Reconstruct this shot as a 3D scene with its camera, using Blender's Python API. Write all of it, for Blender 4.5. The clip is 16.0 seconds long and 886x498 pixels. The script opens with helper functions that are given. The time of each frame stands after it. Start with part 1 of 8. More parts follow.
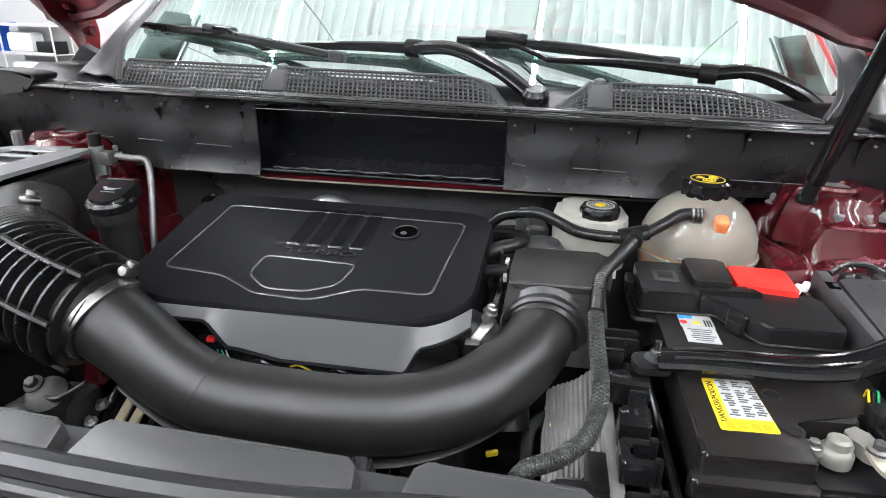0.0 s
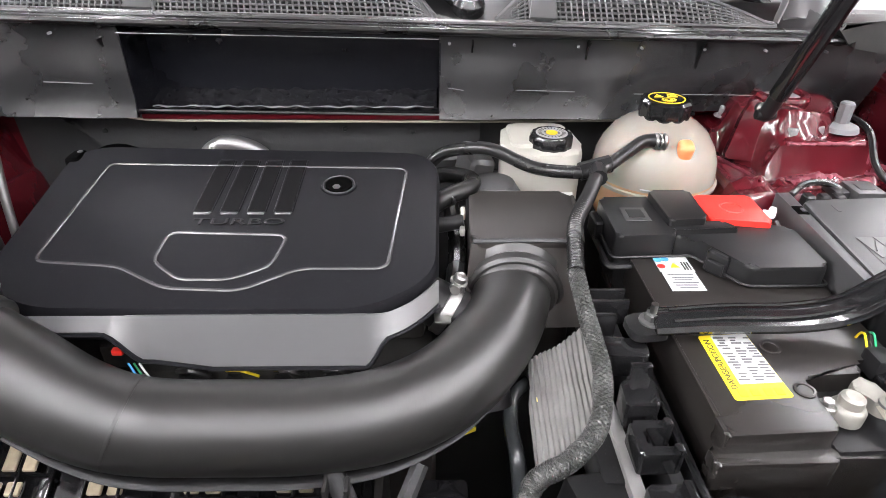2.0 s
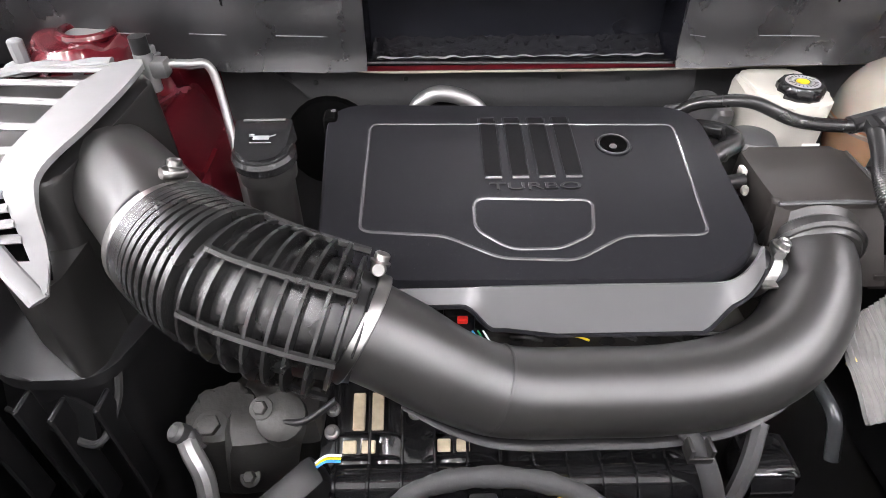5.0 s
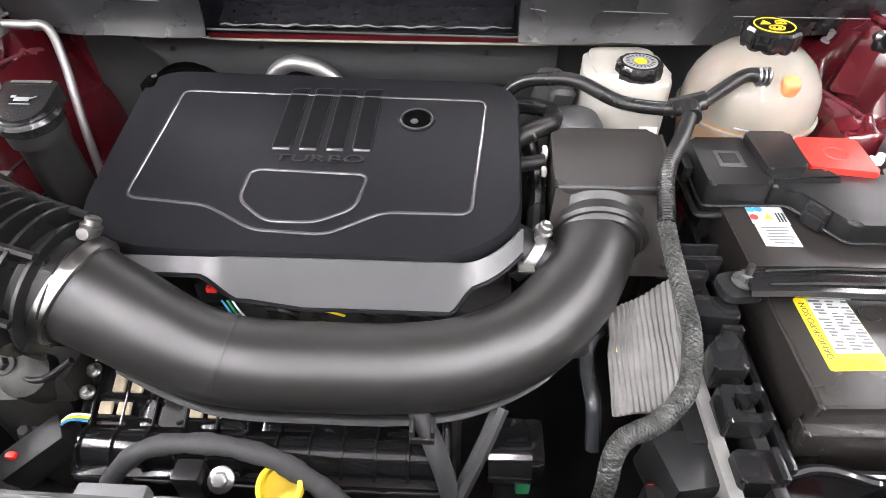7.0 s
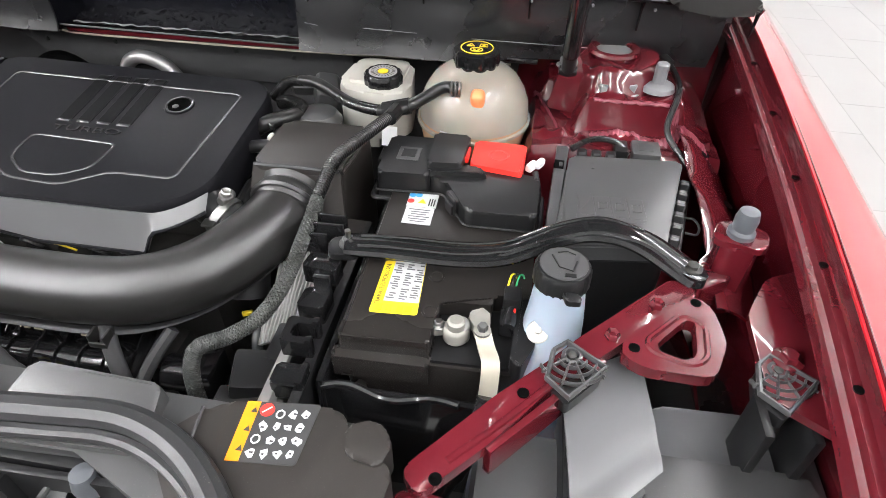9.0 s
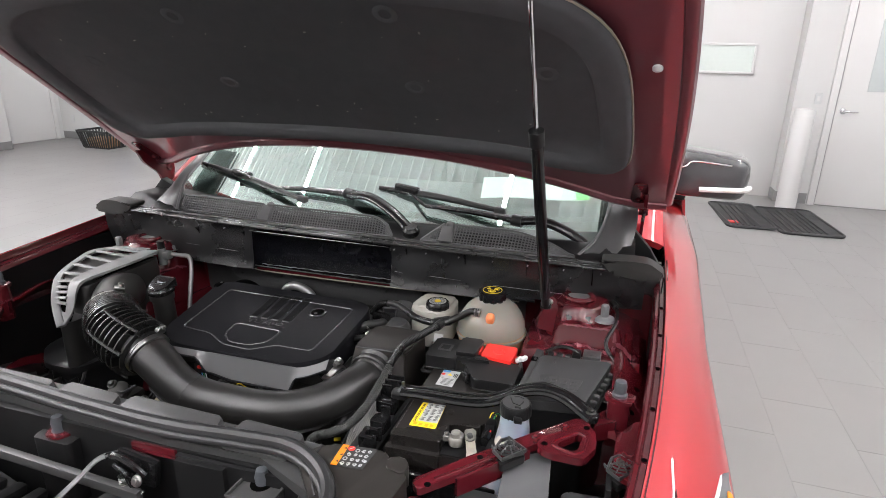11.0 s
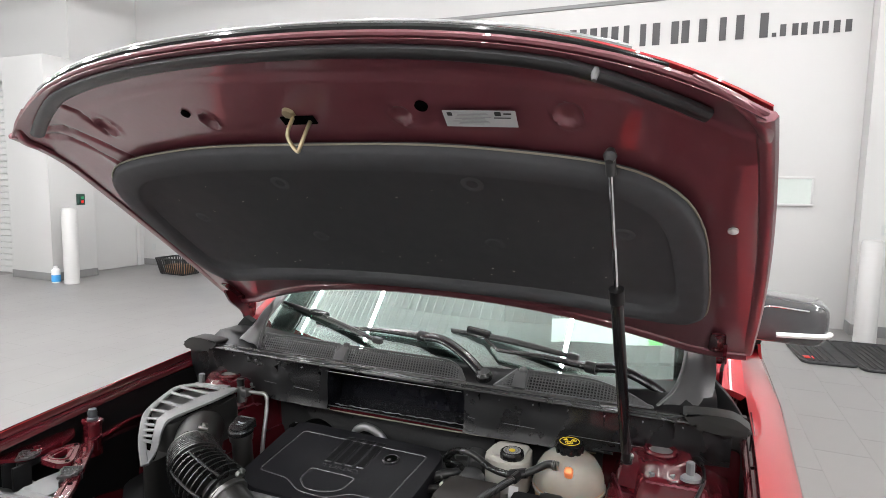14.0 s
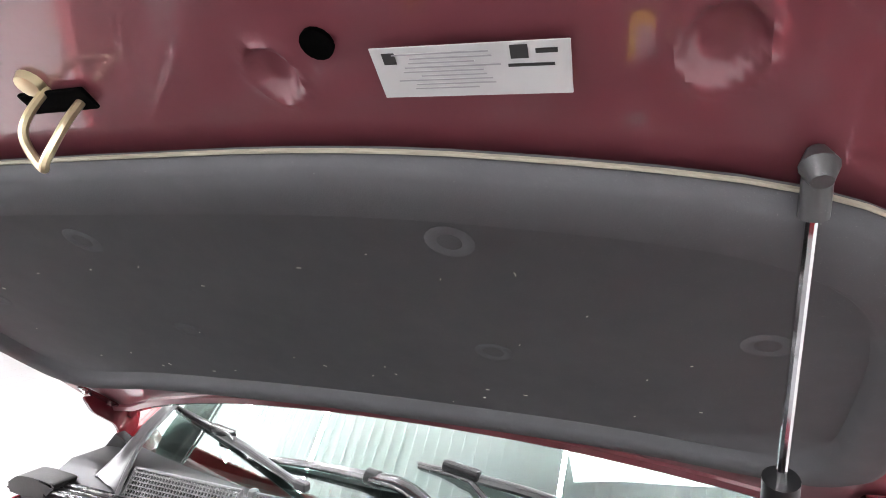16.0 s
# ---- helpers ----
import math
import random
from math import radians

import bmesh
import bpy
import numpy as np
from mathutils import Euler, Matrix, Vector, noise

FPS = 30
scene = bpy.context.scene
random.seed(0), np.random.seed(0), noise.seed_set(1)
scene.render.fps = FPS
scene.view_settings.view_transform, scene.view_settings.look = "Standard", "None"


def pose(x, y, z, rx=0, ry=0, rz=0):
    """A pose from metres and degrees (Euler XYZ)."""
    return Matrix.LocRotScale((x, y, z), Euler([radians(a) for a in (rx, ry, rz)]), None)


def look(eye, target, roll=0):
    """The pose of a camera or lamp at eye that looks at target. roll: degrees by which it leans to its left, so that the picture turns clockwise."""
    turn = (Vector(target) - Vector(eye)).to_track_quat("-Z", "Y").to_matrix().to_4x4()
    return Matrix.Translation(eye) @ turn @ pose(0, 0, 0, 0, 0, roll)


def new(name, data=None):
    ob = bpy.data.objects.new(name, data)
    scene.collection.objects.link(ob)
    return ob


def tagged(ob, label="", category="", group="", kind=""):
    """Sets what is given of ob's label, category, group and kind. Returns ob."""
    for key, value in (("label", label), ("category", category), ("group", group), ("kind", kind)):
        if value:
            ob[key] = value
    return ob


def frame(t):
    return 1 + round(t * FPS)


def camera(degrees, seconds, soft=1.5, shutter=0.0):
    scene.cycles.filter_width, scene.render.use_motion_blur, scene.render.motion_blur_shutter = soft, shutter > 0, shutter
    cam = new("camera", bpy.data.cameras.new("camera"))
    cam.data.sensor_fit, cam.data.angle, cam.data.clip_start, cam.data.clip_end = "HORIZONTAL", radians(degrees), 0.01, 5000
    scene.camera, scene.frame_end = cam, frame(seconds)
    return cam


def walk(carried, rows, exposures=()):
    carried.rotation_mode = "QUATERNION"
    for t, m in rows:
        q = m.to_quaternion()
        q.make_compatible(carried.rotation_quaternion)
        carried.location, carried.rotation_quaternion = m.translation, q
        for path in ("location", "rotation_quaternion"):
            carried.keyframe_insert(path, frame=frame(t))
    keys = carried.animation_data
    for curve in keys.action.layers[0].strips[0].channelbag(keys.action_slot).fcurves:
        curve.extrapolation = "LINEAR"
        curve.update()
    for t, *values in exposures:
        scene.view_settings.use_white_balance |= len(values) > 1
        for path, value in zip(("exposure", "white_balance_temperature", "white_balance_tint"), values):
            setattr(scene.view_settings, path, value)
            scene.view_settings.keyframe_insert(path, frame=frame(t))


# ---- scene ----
cam = camera(74.1, 16.0, soft=0.9)
PATH = [
    (0, (0.206, 0.069, 1.169), (-0.094, 1.895, 0.41), 1.8),
    (0.5, (0.219, 0.108, 1.163), (0.006, 1.943, 0.397), 1.9),
    (1, (0.216, 0.13, 1.158), (0.115, 1.958, 0.353), 1.9),
    (1.5, (0.194, 0.161, 1.162), (0.207, 1.907, 0.186), 2.1),
    (2, (0.13, 0.187, 1.183), (0.201, 1.883, 0.125), 2.0),
    (2.5, (0.044, 0.207, 1.186), (0.161, 1.874, 0.087), 1.6),
    (3, (-0.053, 0.227, 1.195), (0.071, 1.855, 0.039), 1.5),
    (3.5, (-0.157, 0.232, 1.213), (-0.04, 1.838, 0.028), 1.3),
    (3.7, (-0.192, 0.232, 1.216), (-0.086, 1.833, 0.022), 1.1),
    (5.8, (-0.132, 0.206, 1.217), (-0.102, 1.707, -0.105), 0.9),
    (6, (-0.099, 0.211, 1.223), (-0.061, 1.704, -0.107), 1.0),
    (6.5, (-0.01, 0.226, 1.224), (0.01, 1.712, -0.114), 1.0),
    (7, (0.086, 0.221, 1.215), (0.032, 1.706, -0.122), 1.0),
    (7.5, (0.203, 0.188, 1.227), (0.101, 1.667, -0.116), 1.6),
    (8, (0.323, 0.169, 1.239), (0.197, 1.646, -0.104), 1.9),
    (8.5, (0.414, 0.158, 1.255), (0.267, 1.636, -0.086), 2.0),
    (8.7, (0.451, 0.153, 1.264), (0.289, 1.63, -0.075), 2.2),
    (10.8, (0.697, -0.306, 1.45), (0.14, 1.481, 0.744), 1.4),
    (11, (0.698, -0.336, 1.472), (0.134, 1.48, 0.851), 1.5),
    (11.5, (0.692, -0.392, 1.505), (0.094, 1.468, 1.08), 1.4),
    (12, (0.689, -0.422, 1.521), (0.035, 1.442, 1.21), 1.3),
    (12.5, (0.7, -0.436, 1.531), (0.0, 1.419, 1.267), 1.2),
    (13, (0.695, -0.441, 1.533), (-0.047, 1.402, 1.301), 1.2),
    (13.5, (0.675, -0.406, 1.535), (-0.09, 1.429, 1.318), 1.1),
    (14, (0.655, -0.385, 1.533), (-0.111, 1.45, 1.319), 1.0),
    (14.5, (0.642, -0.363, 1.526), (-0.12, 1.474, 1.314), 1.0),
    (15, (0.616, -0.274, 1.509), (-0.135, 1.567, 1.296), 0.8),
    (15.5, (0.539, -0.041, 1.504), (-0.194, 1.808, 1.298), 0.8),
    (16, (0.455, 0.16, 1.539), (-0.24, 2.035, 1.505), 0.7),
]
EXPOSURES = [(0, 0.6, 6250, 10), (0.5, 0.9, 6250, 11), (1, 1.07, 6300, 13), (2, 1.27, 6500, 15), (3.5, 1.43, 6550, 16), (6, 1.48, 6550, 16), (7, 1.48, 6550, 15), (8, 1.25, 6500, 12), (8.7, 1.1, 6500, 11), (10.8, 0.15, 6550, 13), (11.5, 0.1, 6550, 13), (12.5, 0.1, 6550, 13), (13, 0.0, 6550, 11), (14.5, 0.03, 6550, 10), (15, 0.15, 6450, 11), (15.5, 0.85, 6400, 13), (16, 1.2, 6450, 14)]
walk(cam, [(t, look(eye, target, roll)) for t, eye, target, roll in PATH], EXPOSURES)

# ---- world and large lights ----
room_world = bpy.data.worlds.new("indoor_world")
scene.world = room_world
room_world.use_nodes = True
room_world.node_tree.nodes["Background"].inputs["Color"].default_value = (0.8, 0.85, 0.9, 1)
room_world.node_tree.nodes["Background"].inputs["Strength"].default_value = 0.3


# ---- materials ----
def material(name, colour, rough=0.5, metal=0.0, vary=0.12, scale=30.0, bump=0.0, bump_scale=200.0, coat=0.0, spec=0.5, rough_vary=0.08, alpha=1.0,
             transmission=0.0, emit=0.0, dust=0.0, ior=1.45, per_piece=0.0, subsurface=0.0, coat_rough=0.04):
    m = bpy.data.materials.new(name)
    m.use_nodes = True
    nt = m.node_tree
    b = nt.nodes["Principled BSDF"]
    tc = nt.nodes.new("ShaderNodeTexCoord")
    n1 = nt.nodes.new("ShaderNodeTexNoise")
    n1.inputs["Scale"].default_value = scale
    n1.inputs["Detail"].default_value = 4
    nt.links.new(tc.outputs["Object"], n1.inputs["Vector"])
    ramp = nt.nodes.new("ShaderNodeMix")
    ramp.data_type = "RGBA"
    low = [max(0.0, c * (1 - vary)) for c in colour]
    high = [min(1.0, c * (1 + vary)) for c in colour]
    ramp.inputs[6].default_value, ramp.inputs[7].default_value = (*low, 1), (*high, 1)
    nt.links.new(n1.outputs["Fac"], ramp.inputs[0])
    last = ramp.outputs[2]
    if per_piece:
        info = nt.nodes.new("ShaderNodeObjectInfo")
        rng = nt.nodes.new("ShaderNodeMapRange")
        rng.inputs["To Min"].default_value, rng.inputs["To Max"].default_value = 1 - per_piece, 1 + per_piece
        nt.links.new(info.outputs["Random"], rng.inputs["Value"])
        mul = nt.nodes.new("ShaderNodeVectorMath")
        mul.operation = "SCALE"
        nt.links.new(last, mul.inputs[0])
        nt.links.new(rng.outputs["Result"], mul.inputs["Scale"])
        last = mul.outputs["Vector"]
    if dust:
        n3 = nt.nodes.new("ShaderNodeTexNoise")
        n3.inputs["Scale"].default_value = 900.0
        n3.inputs["Detail"].default_value = 2
        nt.links.new(tc.outputs["Object"], n3.inputs["Vector"])
        r3 = nt.nodes.new("ShaderNodeMapRange")
        r3.inputs["From Min"].default_value, r3.inputs["From Max"].default_value = 0.68, 0.76
        r3.inputs["To Max"].default_value = dust
        nt.links.new(n3.outputs["Fac"], r3.inputs["Value"])
        mx = nt.nodes.new("ShaderNodeMix")
        mx.data_type = "RGBA"
        mx.inputs[7].default_value = (0.45, 0.43, 0.4, 1)
        nt.links.new(last, mx.inputs[6])
        nt.links.new(r3.outputs["Result"], mx.inputs[0])
        last = mx.outputs[2]
    nt.links.new(last, b.inputs["Base Color"])
    n2 = nt.nodes.new("ShaderNodeTexNoise")
    n2.inputs["Scale"].default_value = scale * 0.35
    n2.inputs["Detail"].default_value = 5
    nt.links.new(tc.outputs["Object"], n2.inputs["Vector"])
    rr = nt.nodes.new("ShaderNodeMapRange")
    rr.inputs["To Min"].default_value, rr.inputs["To Max"].default_value = max(0.0, rough - rough_vary), min(1.0, rough + rough_vary)
    nt.links.new(n2.outputs["Fac"], rr.inputs["Value"])
    nt.links.new(rr.outputs["Result"], b.inputs["Roughness"])
    b.inputs["Metallic"].default_value = metal
    b.inputs["IOR"].default_value = ior
    b.inputs["Specular IOR Level"].default_value = spec
    b.inputs["Coat Weight"].default_value = coat
    b.inputs["Coat Roughness"].default_value = coat_rough
    b.inputs["Transmission Weight"].default_value = transmission
    b.inputs["Subsurface Weight"].default_value = subsurface
    b.inputs["Subsurface Scale"].default_value = 0.01
    b.inputs["Alpha"].default_value = alpha
    if emit:
        b.inputs["Emission Color"].default_value = (*colour, 1)
        b.inputs["Emission Strength"].default_value = emit
    if bump:
        n4 = nt.nodes.new("ShaderNodeTexNoise")
        n4.inputs["Scale"].default_value = bump_scale
        n4.inputs["Detail"].default_value = 3
        nt.links.new(tc.outputs["Object"], n4.inputs["Vector"])
        bp = nt.nodes.new("ShaderNodeBump")
        bp.inputs["Strength"].default_value = bump
        bp.inputs["Distance"].default_value = 0.2 / bump_scale
        nt.links.new(n4.outputs["Fac"], bp.inputs["Height"])
        nt.links.new(bp.outputs["Normal"], b.inputs["Normal"])
    return m


PLASTIC = material("grained_black_plastic", (0.0105, 0.0105, 0.011), 0.32, bump=0.05, bump_scale=1500, dust=0.10, spec=0.3, rough_vary=0.03)
SATIN = material("satin_black_plastic", (0.014, 0.0135, 0.013), 0.37, bump=0.03, bump_scale=2200, dust=0.04, spec=0.78, rough_vary=0.02, scale=12, vary=0.06)
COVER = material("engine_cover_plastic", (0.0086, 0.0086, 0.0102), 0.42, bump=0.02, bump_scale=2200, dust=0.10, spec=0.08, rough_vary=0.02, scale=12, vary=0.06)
GLOSSY = material("glossy_black_plastic", (0.009, 0.009, 0.0095), 0.10, dust=0.05)
COWL = material("satin_black_cowl_plastic", (0.014, 0.014, 0.0148), 0.28, bump=0.06, bump_scale=40, dust=0.04, spec=0.75)
GREY_PLASTIC = material("weathered_dark_grey_plastic", (0.040, 0.040, 0.0405), 0.42, bump=0.10, bump_scale=900, dust=0.12, spec=0.65)
PALE_PLASTIC = material("light_grey_plastic", (0.16, 0.16, 0.165), 0.5, bump=0.1, bump_scale=600)
SEALEND = material("dull_seal_end_plastic", (0.018, 0.0175, 0.0165), 0.5, vary=0.25, scale=15, bump=0.2, bump_scale=150)
# on recess walls and band slots this black stands in for shade
SLOT = material("matt_black_recess", (0.008, 0.008, 0.0084), 0.4, spec=0.25)
STOPGREY = material("blue_grey_rubber", (0.06, 0.066, 0.074), 0.5, bump=0.05)
GLOSSCAP = material("shiny_black_cap_plastic", (0.010, 0.010, 0.0105), 0.17, dust=0.08, spec=0.6)
LEVER = material("dull_grey_metal", (0.085, 0.085, 0.085), 0.45, metal=0.5, scale=60, vary=0.25)
BATTERY = material("brown_black_battery_plastic", (0.015, 0.0133, 0.0123), 0.27, bump=0.05, bump_scale=1200, dust=0.12, vary=0.1, scale=12)
CASTWHITE = material("pale_cast_zinc", (0.22, 0.212, 0.19), 0.5, metal=0.3, scale=60, vary=0.2, bump=0.15, bump_scale=300)
CLEAR = material("milky_clear_hose", (0.035, 0.038, 0.04), 0.25, coat=0.3)
STRAW = material("pale_yellow_tape_roll", (0.62, 0.52, 0.18), 0.5, scale=40)
DUCTBLACK = material("brown_black_duct_plastic", (0.022, 0.0195, 0.018), 0.42, bump=0.03, bump_scale=1800, dust=0.06, spec=0.28, rough_vary=0.02, scale=12, vary=0.06)
FILM = material("crinkled_black_film", (0.012, 0.012, 0.014), 0.10, spec=1.0, bump=1.0, bump_scale=75)
NAVY = material("blue_black_sound_panel", (0.0075, 0.0078, 0.0105), 0.22, spec=0.35, bump=0.12, bump_scale=60)
# cover black made darker to give the rib grooves their shade
RIBSLOT = material("shaded_rib_slot_black", (0.0055, 0.0055, 0.006), 0.5, spec=0.04)
SEALANT = material("matt_red_seam_sealant", (0.16, 0.03, 0.045), 0.6, coat=0.1, scale=60, vary=0.25, bump=0.3, bump_scale=160)
# near-black discs, slots and sheets stand in for shade inside openings
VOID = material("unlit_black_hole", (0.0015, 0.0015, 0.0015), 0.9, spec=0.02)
# cover plastic made paler: the skirt's reflected room light is in the colour
SKIRT = material("lit_cover_skirt_plastic", (0.075, 0.075, 0.077), 0.38, bump=0.03, bump_scale=2200, spec=0.9, rough_vary=0.02, scale=12, vary=0.06)
# paler than the parts around it, so edge highlights are coloured in
BEAD = material("edge_highlight_plastic", (0.05, 0.05, 0.052), 0.22, spec=0.9)
SHIELD = material("satin_grey_shield_plastic", (0.088, 0.088, 0.091), 0.3, scale=10, bump=0.03, bump_scale=900)
LID = material("grained_grey_lid_plastic", (0.047, 0.047, 0.048), 0.36, bump=0.12, bump_scale=1200, dust=0.15)
CASTCREAM = material("pale_cream_lug_metal", (0.40, 0.37, 0.30), 0.42, metal=0.2, scale=50, vary=0.15)
SCOOPGREY = material("matt_grey_scoop_plastic", (0.165, 0.165, 0.167), 0.42, bump=0.08, bump_scale=700)
DUSTSHEEN = material("dusty_duct_and_rail_sheen_grey", (0.15, 0.148, 0.142), 0.65, vary=0.4, scale=40, bump=0.25, bump_scale=300)
RUBBER = material("black_rubber", (0.011, 0.011, 0.011), 0.28, bump=0.04, bump_scale=400, dust=0.06)
SEAL = material("grey_black_seal_rubber", (0.020, 0.020, 0.021), 0.36, bump=0.05, dust=0.2)
FOAM = material("grey_felt_insulation", (0.040, 0.040, 0.041), 0.95, bump=0.5, bump_scale=350, spec=0.1, dust=0.2)
LINER = material("hood_liner_felt", (0.078, 0.079, 0.084), 0.85, bump=0.35, bump_scale=500, spec=0.25, dust=0.25)
DARKRED = material("dark_red_body_paint", (0.165, 0.044, 0.056), 0.34, metal=0.2, coat=1.0, coat_rough=0.03, spec=0.6, scale=8, vary=0.06, bump=0.05, bump_scale=45)
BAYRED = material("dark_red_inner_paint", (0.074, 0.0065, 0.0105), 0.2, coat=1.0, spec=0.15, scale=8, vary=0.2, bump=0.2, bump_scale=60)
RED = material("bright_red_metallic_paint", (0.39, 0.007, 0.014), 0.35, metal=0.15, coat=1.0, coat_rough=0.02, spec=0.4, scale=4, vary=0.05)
STEEL = material("zinc_plated_steel", (0.31, 0.305, 0.295), 0.32, metal=1.0, scale=80, vary=0.25, bump=0.15, bump_scale=500)
ALU = material("cast_aluminium", (0.36, 0.36, 0.355), 0.5, metal=0.9, scale=60, bump=0.1)
DIRTY_ALU = material("dirty_cast_aluminium", (0.032, 0.031, 0.029), 0.55, metal=0.4, scale=40, vary=0.4, bump=0.3)
CHROME = material("bright_chrome", (0.75, 0.75, 0.76), 0.08, metal=1.0)
BRASS = material("pale_gold_zinc", (0.55, 0.47, 0.30), 0.35, metal=0.9)
IVORY = material("ivory_plastic", (0.44, 0.425, 0.38), 0.45, scale=20, vary=0.06)
TANK = material("translucent_white_tank_plastic", (0.255, 0.230, 0.195), 0.12, scale=14, vary=0.26, subsurface=0.3)
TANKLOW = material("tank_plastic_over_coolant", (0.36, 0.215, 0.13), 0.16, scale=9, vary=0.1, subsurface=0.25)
COOLANT = material("orange_coolant", (0.80, 0.26, 0.10), 0.3, scale=12, vary=0.1)
WASHER = material("washer_tank_plastic", (0.25, 0.29, 0.345), 0.3, scale=10, vary=0.12, subsurface=0.2)
PAPERGREY = material("pale_grey_label_paper", (0.46, 0.47, 0.47), 0.4, vary=0.03)
WHITE = material("white_label", (0.78, 0.78, 0.77), 0.45, vary=0.03)
YELLOW = material("yellow_label", (0.85, 0.62, 0.02), 0.4, vary=0.03)
ORANGE = material("orange_label", (0.80, 0.22, 0.008), 0.4, vary=0.03)
REDPLASTIC = material("red_plastic", (0.78, 0.03, 0.022), 0.42, bump=0.05, vary=0.06)
BLUELABEL = material("blue_label", (0.05, 0.28, 0.60), 0.4)
GREEN = material("green_plastic", (0.02, 0.30, 0.12), 0.4)
BLACKINK = material("black_ink", (0.028, 0.028, 0.028), 0.5, vary=0.02)
DARKINK = material("dark_grey_ink", (0.10, 0.10, 0.105), 0.5, vary=0.02)
GREYINK = material("grey_ink", (0.30, 0.30, 0.31), 0.5, vary=0.02)
SANDCAST = material("bare_sand_casting", (0.38, 0.32, 0.22), 0.85, vary=0.35, scale=120, bump=0.4)
TAPE = material("cloth_harness_tape", (0.035, 0.035, 0.036), 0.75, bump=0.5, bump_scale=500, dust=0.2)
BRAID = material("braided_sleeve", (0.030, 0.031, 0.029), 0.38, vary=0.2, scale=330, dust=0.1)
MIRRORCAP = material("gloss_black_mirror_cap", (0.05, 0.05, 0.053), 0.06, coat=0.8)


def pane_material(name, tint, gloss):
    m = bpy.data.materials.new(name)
    m.use_nodes = True
    nt = m.node_tree
    nt.nodes.remove(nt.nodes["Principled BSDF"])
    clear = nt.nodes.new("ShaderNodeBsdfTransparent")
    clear.inputs["Color"].default_value = (*tint, 1)
    shine = nt.nodes.new("ShaderNodeBsdfGlossy")
    shine.inputs["Roughness"].default_value = 0.0
    shine.inputs["Color"].default_value = (0.88, 1.0, 0.96, 1)
    both = nt.nodes.new("ShaderNodeMixShader")
    slant = nt.nodes.new("ShaderNodeLayerWeight")
    slant.inputs["Blend"].default_value = 0.5
    share = nt.nodes.new("ShaderNodeMapRange")
    share.inputs["From Min"].default_value, share.inputs["From Max"].default_value = 0.20, 0.56
    share.inputs["To Min"].default_value, share.inputs["To Max"].default_value = gloss * 0.16, gloss * 1.24
    nt.links.new(slant.outputs["Facing"], share.inputs["Value"])
    nt.links.new(share.outputs["Result"], both.inputs["Fac"])
    nt.links.new(clear.outputs[0], both.inputs[1])
    nt.links.new(shine.outputs[0], both.inputs[2])
    nt.links.new(both.outputs[0], nt.nodes["Material Output"].inputs["Surface"])
    return m


GLASS = pane_material("windscreen_glass", (0.80, 0.90, 0.87), 0.50)
SIDEGLASS = pane_material("side_glass", (0.75, 0.80, 0.78), 0.08)
AMBER = material("amber_ink", (0.75, 0.36, 0.01), 0.5)
TRIMGREY = material("grey_corner_trim_plastic", (0.060, 0.060, 0.061), 0.40, spec=0.9, bump=0.1, bump_scale=900)
LEAF = material("grey_grille_plastic", (0.085, 0.085, 0.086), 0.40, bump=0.05)
WIPER = material("satin_black_wiper_paint", (0.014, 0.014, 0.0145), 0.20, spec=0.6, rough_vary=0.03, dust=0.05)
BLUECLOTH = material("blue_cloth", (0.03, 0.14, 0.62), 0.9, bump=0.3, vary=0.2)
CLEARBAG = material("clear_plastic_bag", (0.75, 0.78, 0.78), 0.25, vary=0.1, scale=8, bump=0.4, bump_scale=25)
DASH = material("dark_dashboard", (0.012, 0.012, 0.013), 0.8, bump=0.2)
WALL = material("white_wall_paint", (0.484, 0.482, 0.476), 0.6, scale=1.5, vary=0.025, bump=0.02)
CEIL = material("white_metal_deck", (0.78, 0.79, 0.79), 0.5, scale=2, vary=0.03)
DOORWHITE = material("white_door_paint", (0.523, 0.52, 0.513), 0.45, scale=2, vary=0.02)
BASEB = material("grey_base_tile", (0.20, 0.20, 0.20), 0.4, scale=6)
TILE = material("pale_grey_porcelain_tile", (0.225, 0.22, 0.216), 0.36, scale=3, vary=0.05, per_piece=0.015, bump=0.02)
GROUT = material("grey_grout", (0.222, 0.217, 0.213), 0.6)
SIGNGREY = material("dark_grey_sign_vinyl", (0.06, 0.06, 0.062), 0.45, vary=0.04)
MAT = material("black_rubber_mat", (0.022, 0.022, 0.023), 0.5, bump=0.2, dust=0.1)
MESHBAG = material("dark_basket_plastic", (0.02, 0.021, 0.022), 0.5)
LAMPGLOW = material("lamp_diffuser", (0.985, 0.99, 1.0), 0.4, vary=0.0, emit=106.0)


# ---- mesh helpers ----
# The engine bay is laid out square to the engine; the engine leans a little in the body.
BAY_MID = Vector((0.2, 0.7, 0.87))
BAY = Matrix.Translation(BAY_MID + Vector((-0.005, 0.003, 0.002))) @ Matrix.Rotation(radians(-1.03), 4, "Y") @ Matrix.Scale(1.02, 4) @ Matrix.Translation(-BAY_MID)
FLIP = Matrix.Translation((0.004, 0, 0)) @ Matrix.Diagonal((-1, 1, 1, 1)) @ Matrix.Translation((-0.004, 0, 0))
BAY_SIDE = {1: BAY, -1: FLIP @ BAY @ Matrix.Diagonal((-1, 1, 1, 1))}
SQUARE = Matrix()
lay = {"now": SQUARE}


def laid(mesh, parent):
    """Brings a mesh from the bay's own square layout to its place in the body."""
    top = parent
    while top.parent is not None:
        top = top.parent
    mesh.transform(Matrix.Translation(-top.location) @ lay["now"] @ Matrix.Translation(top.location))


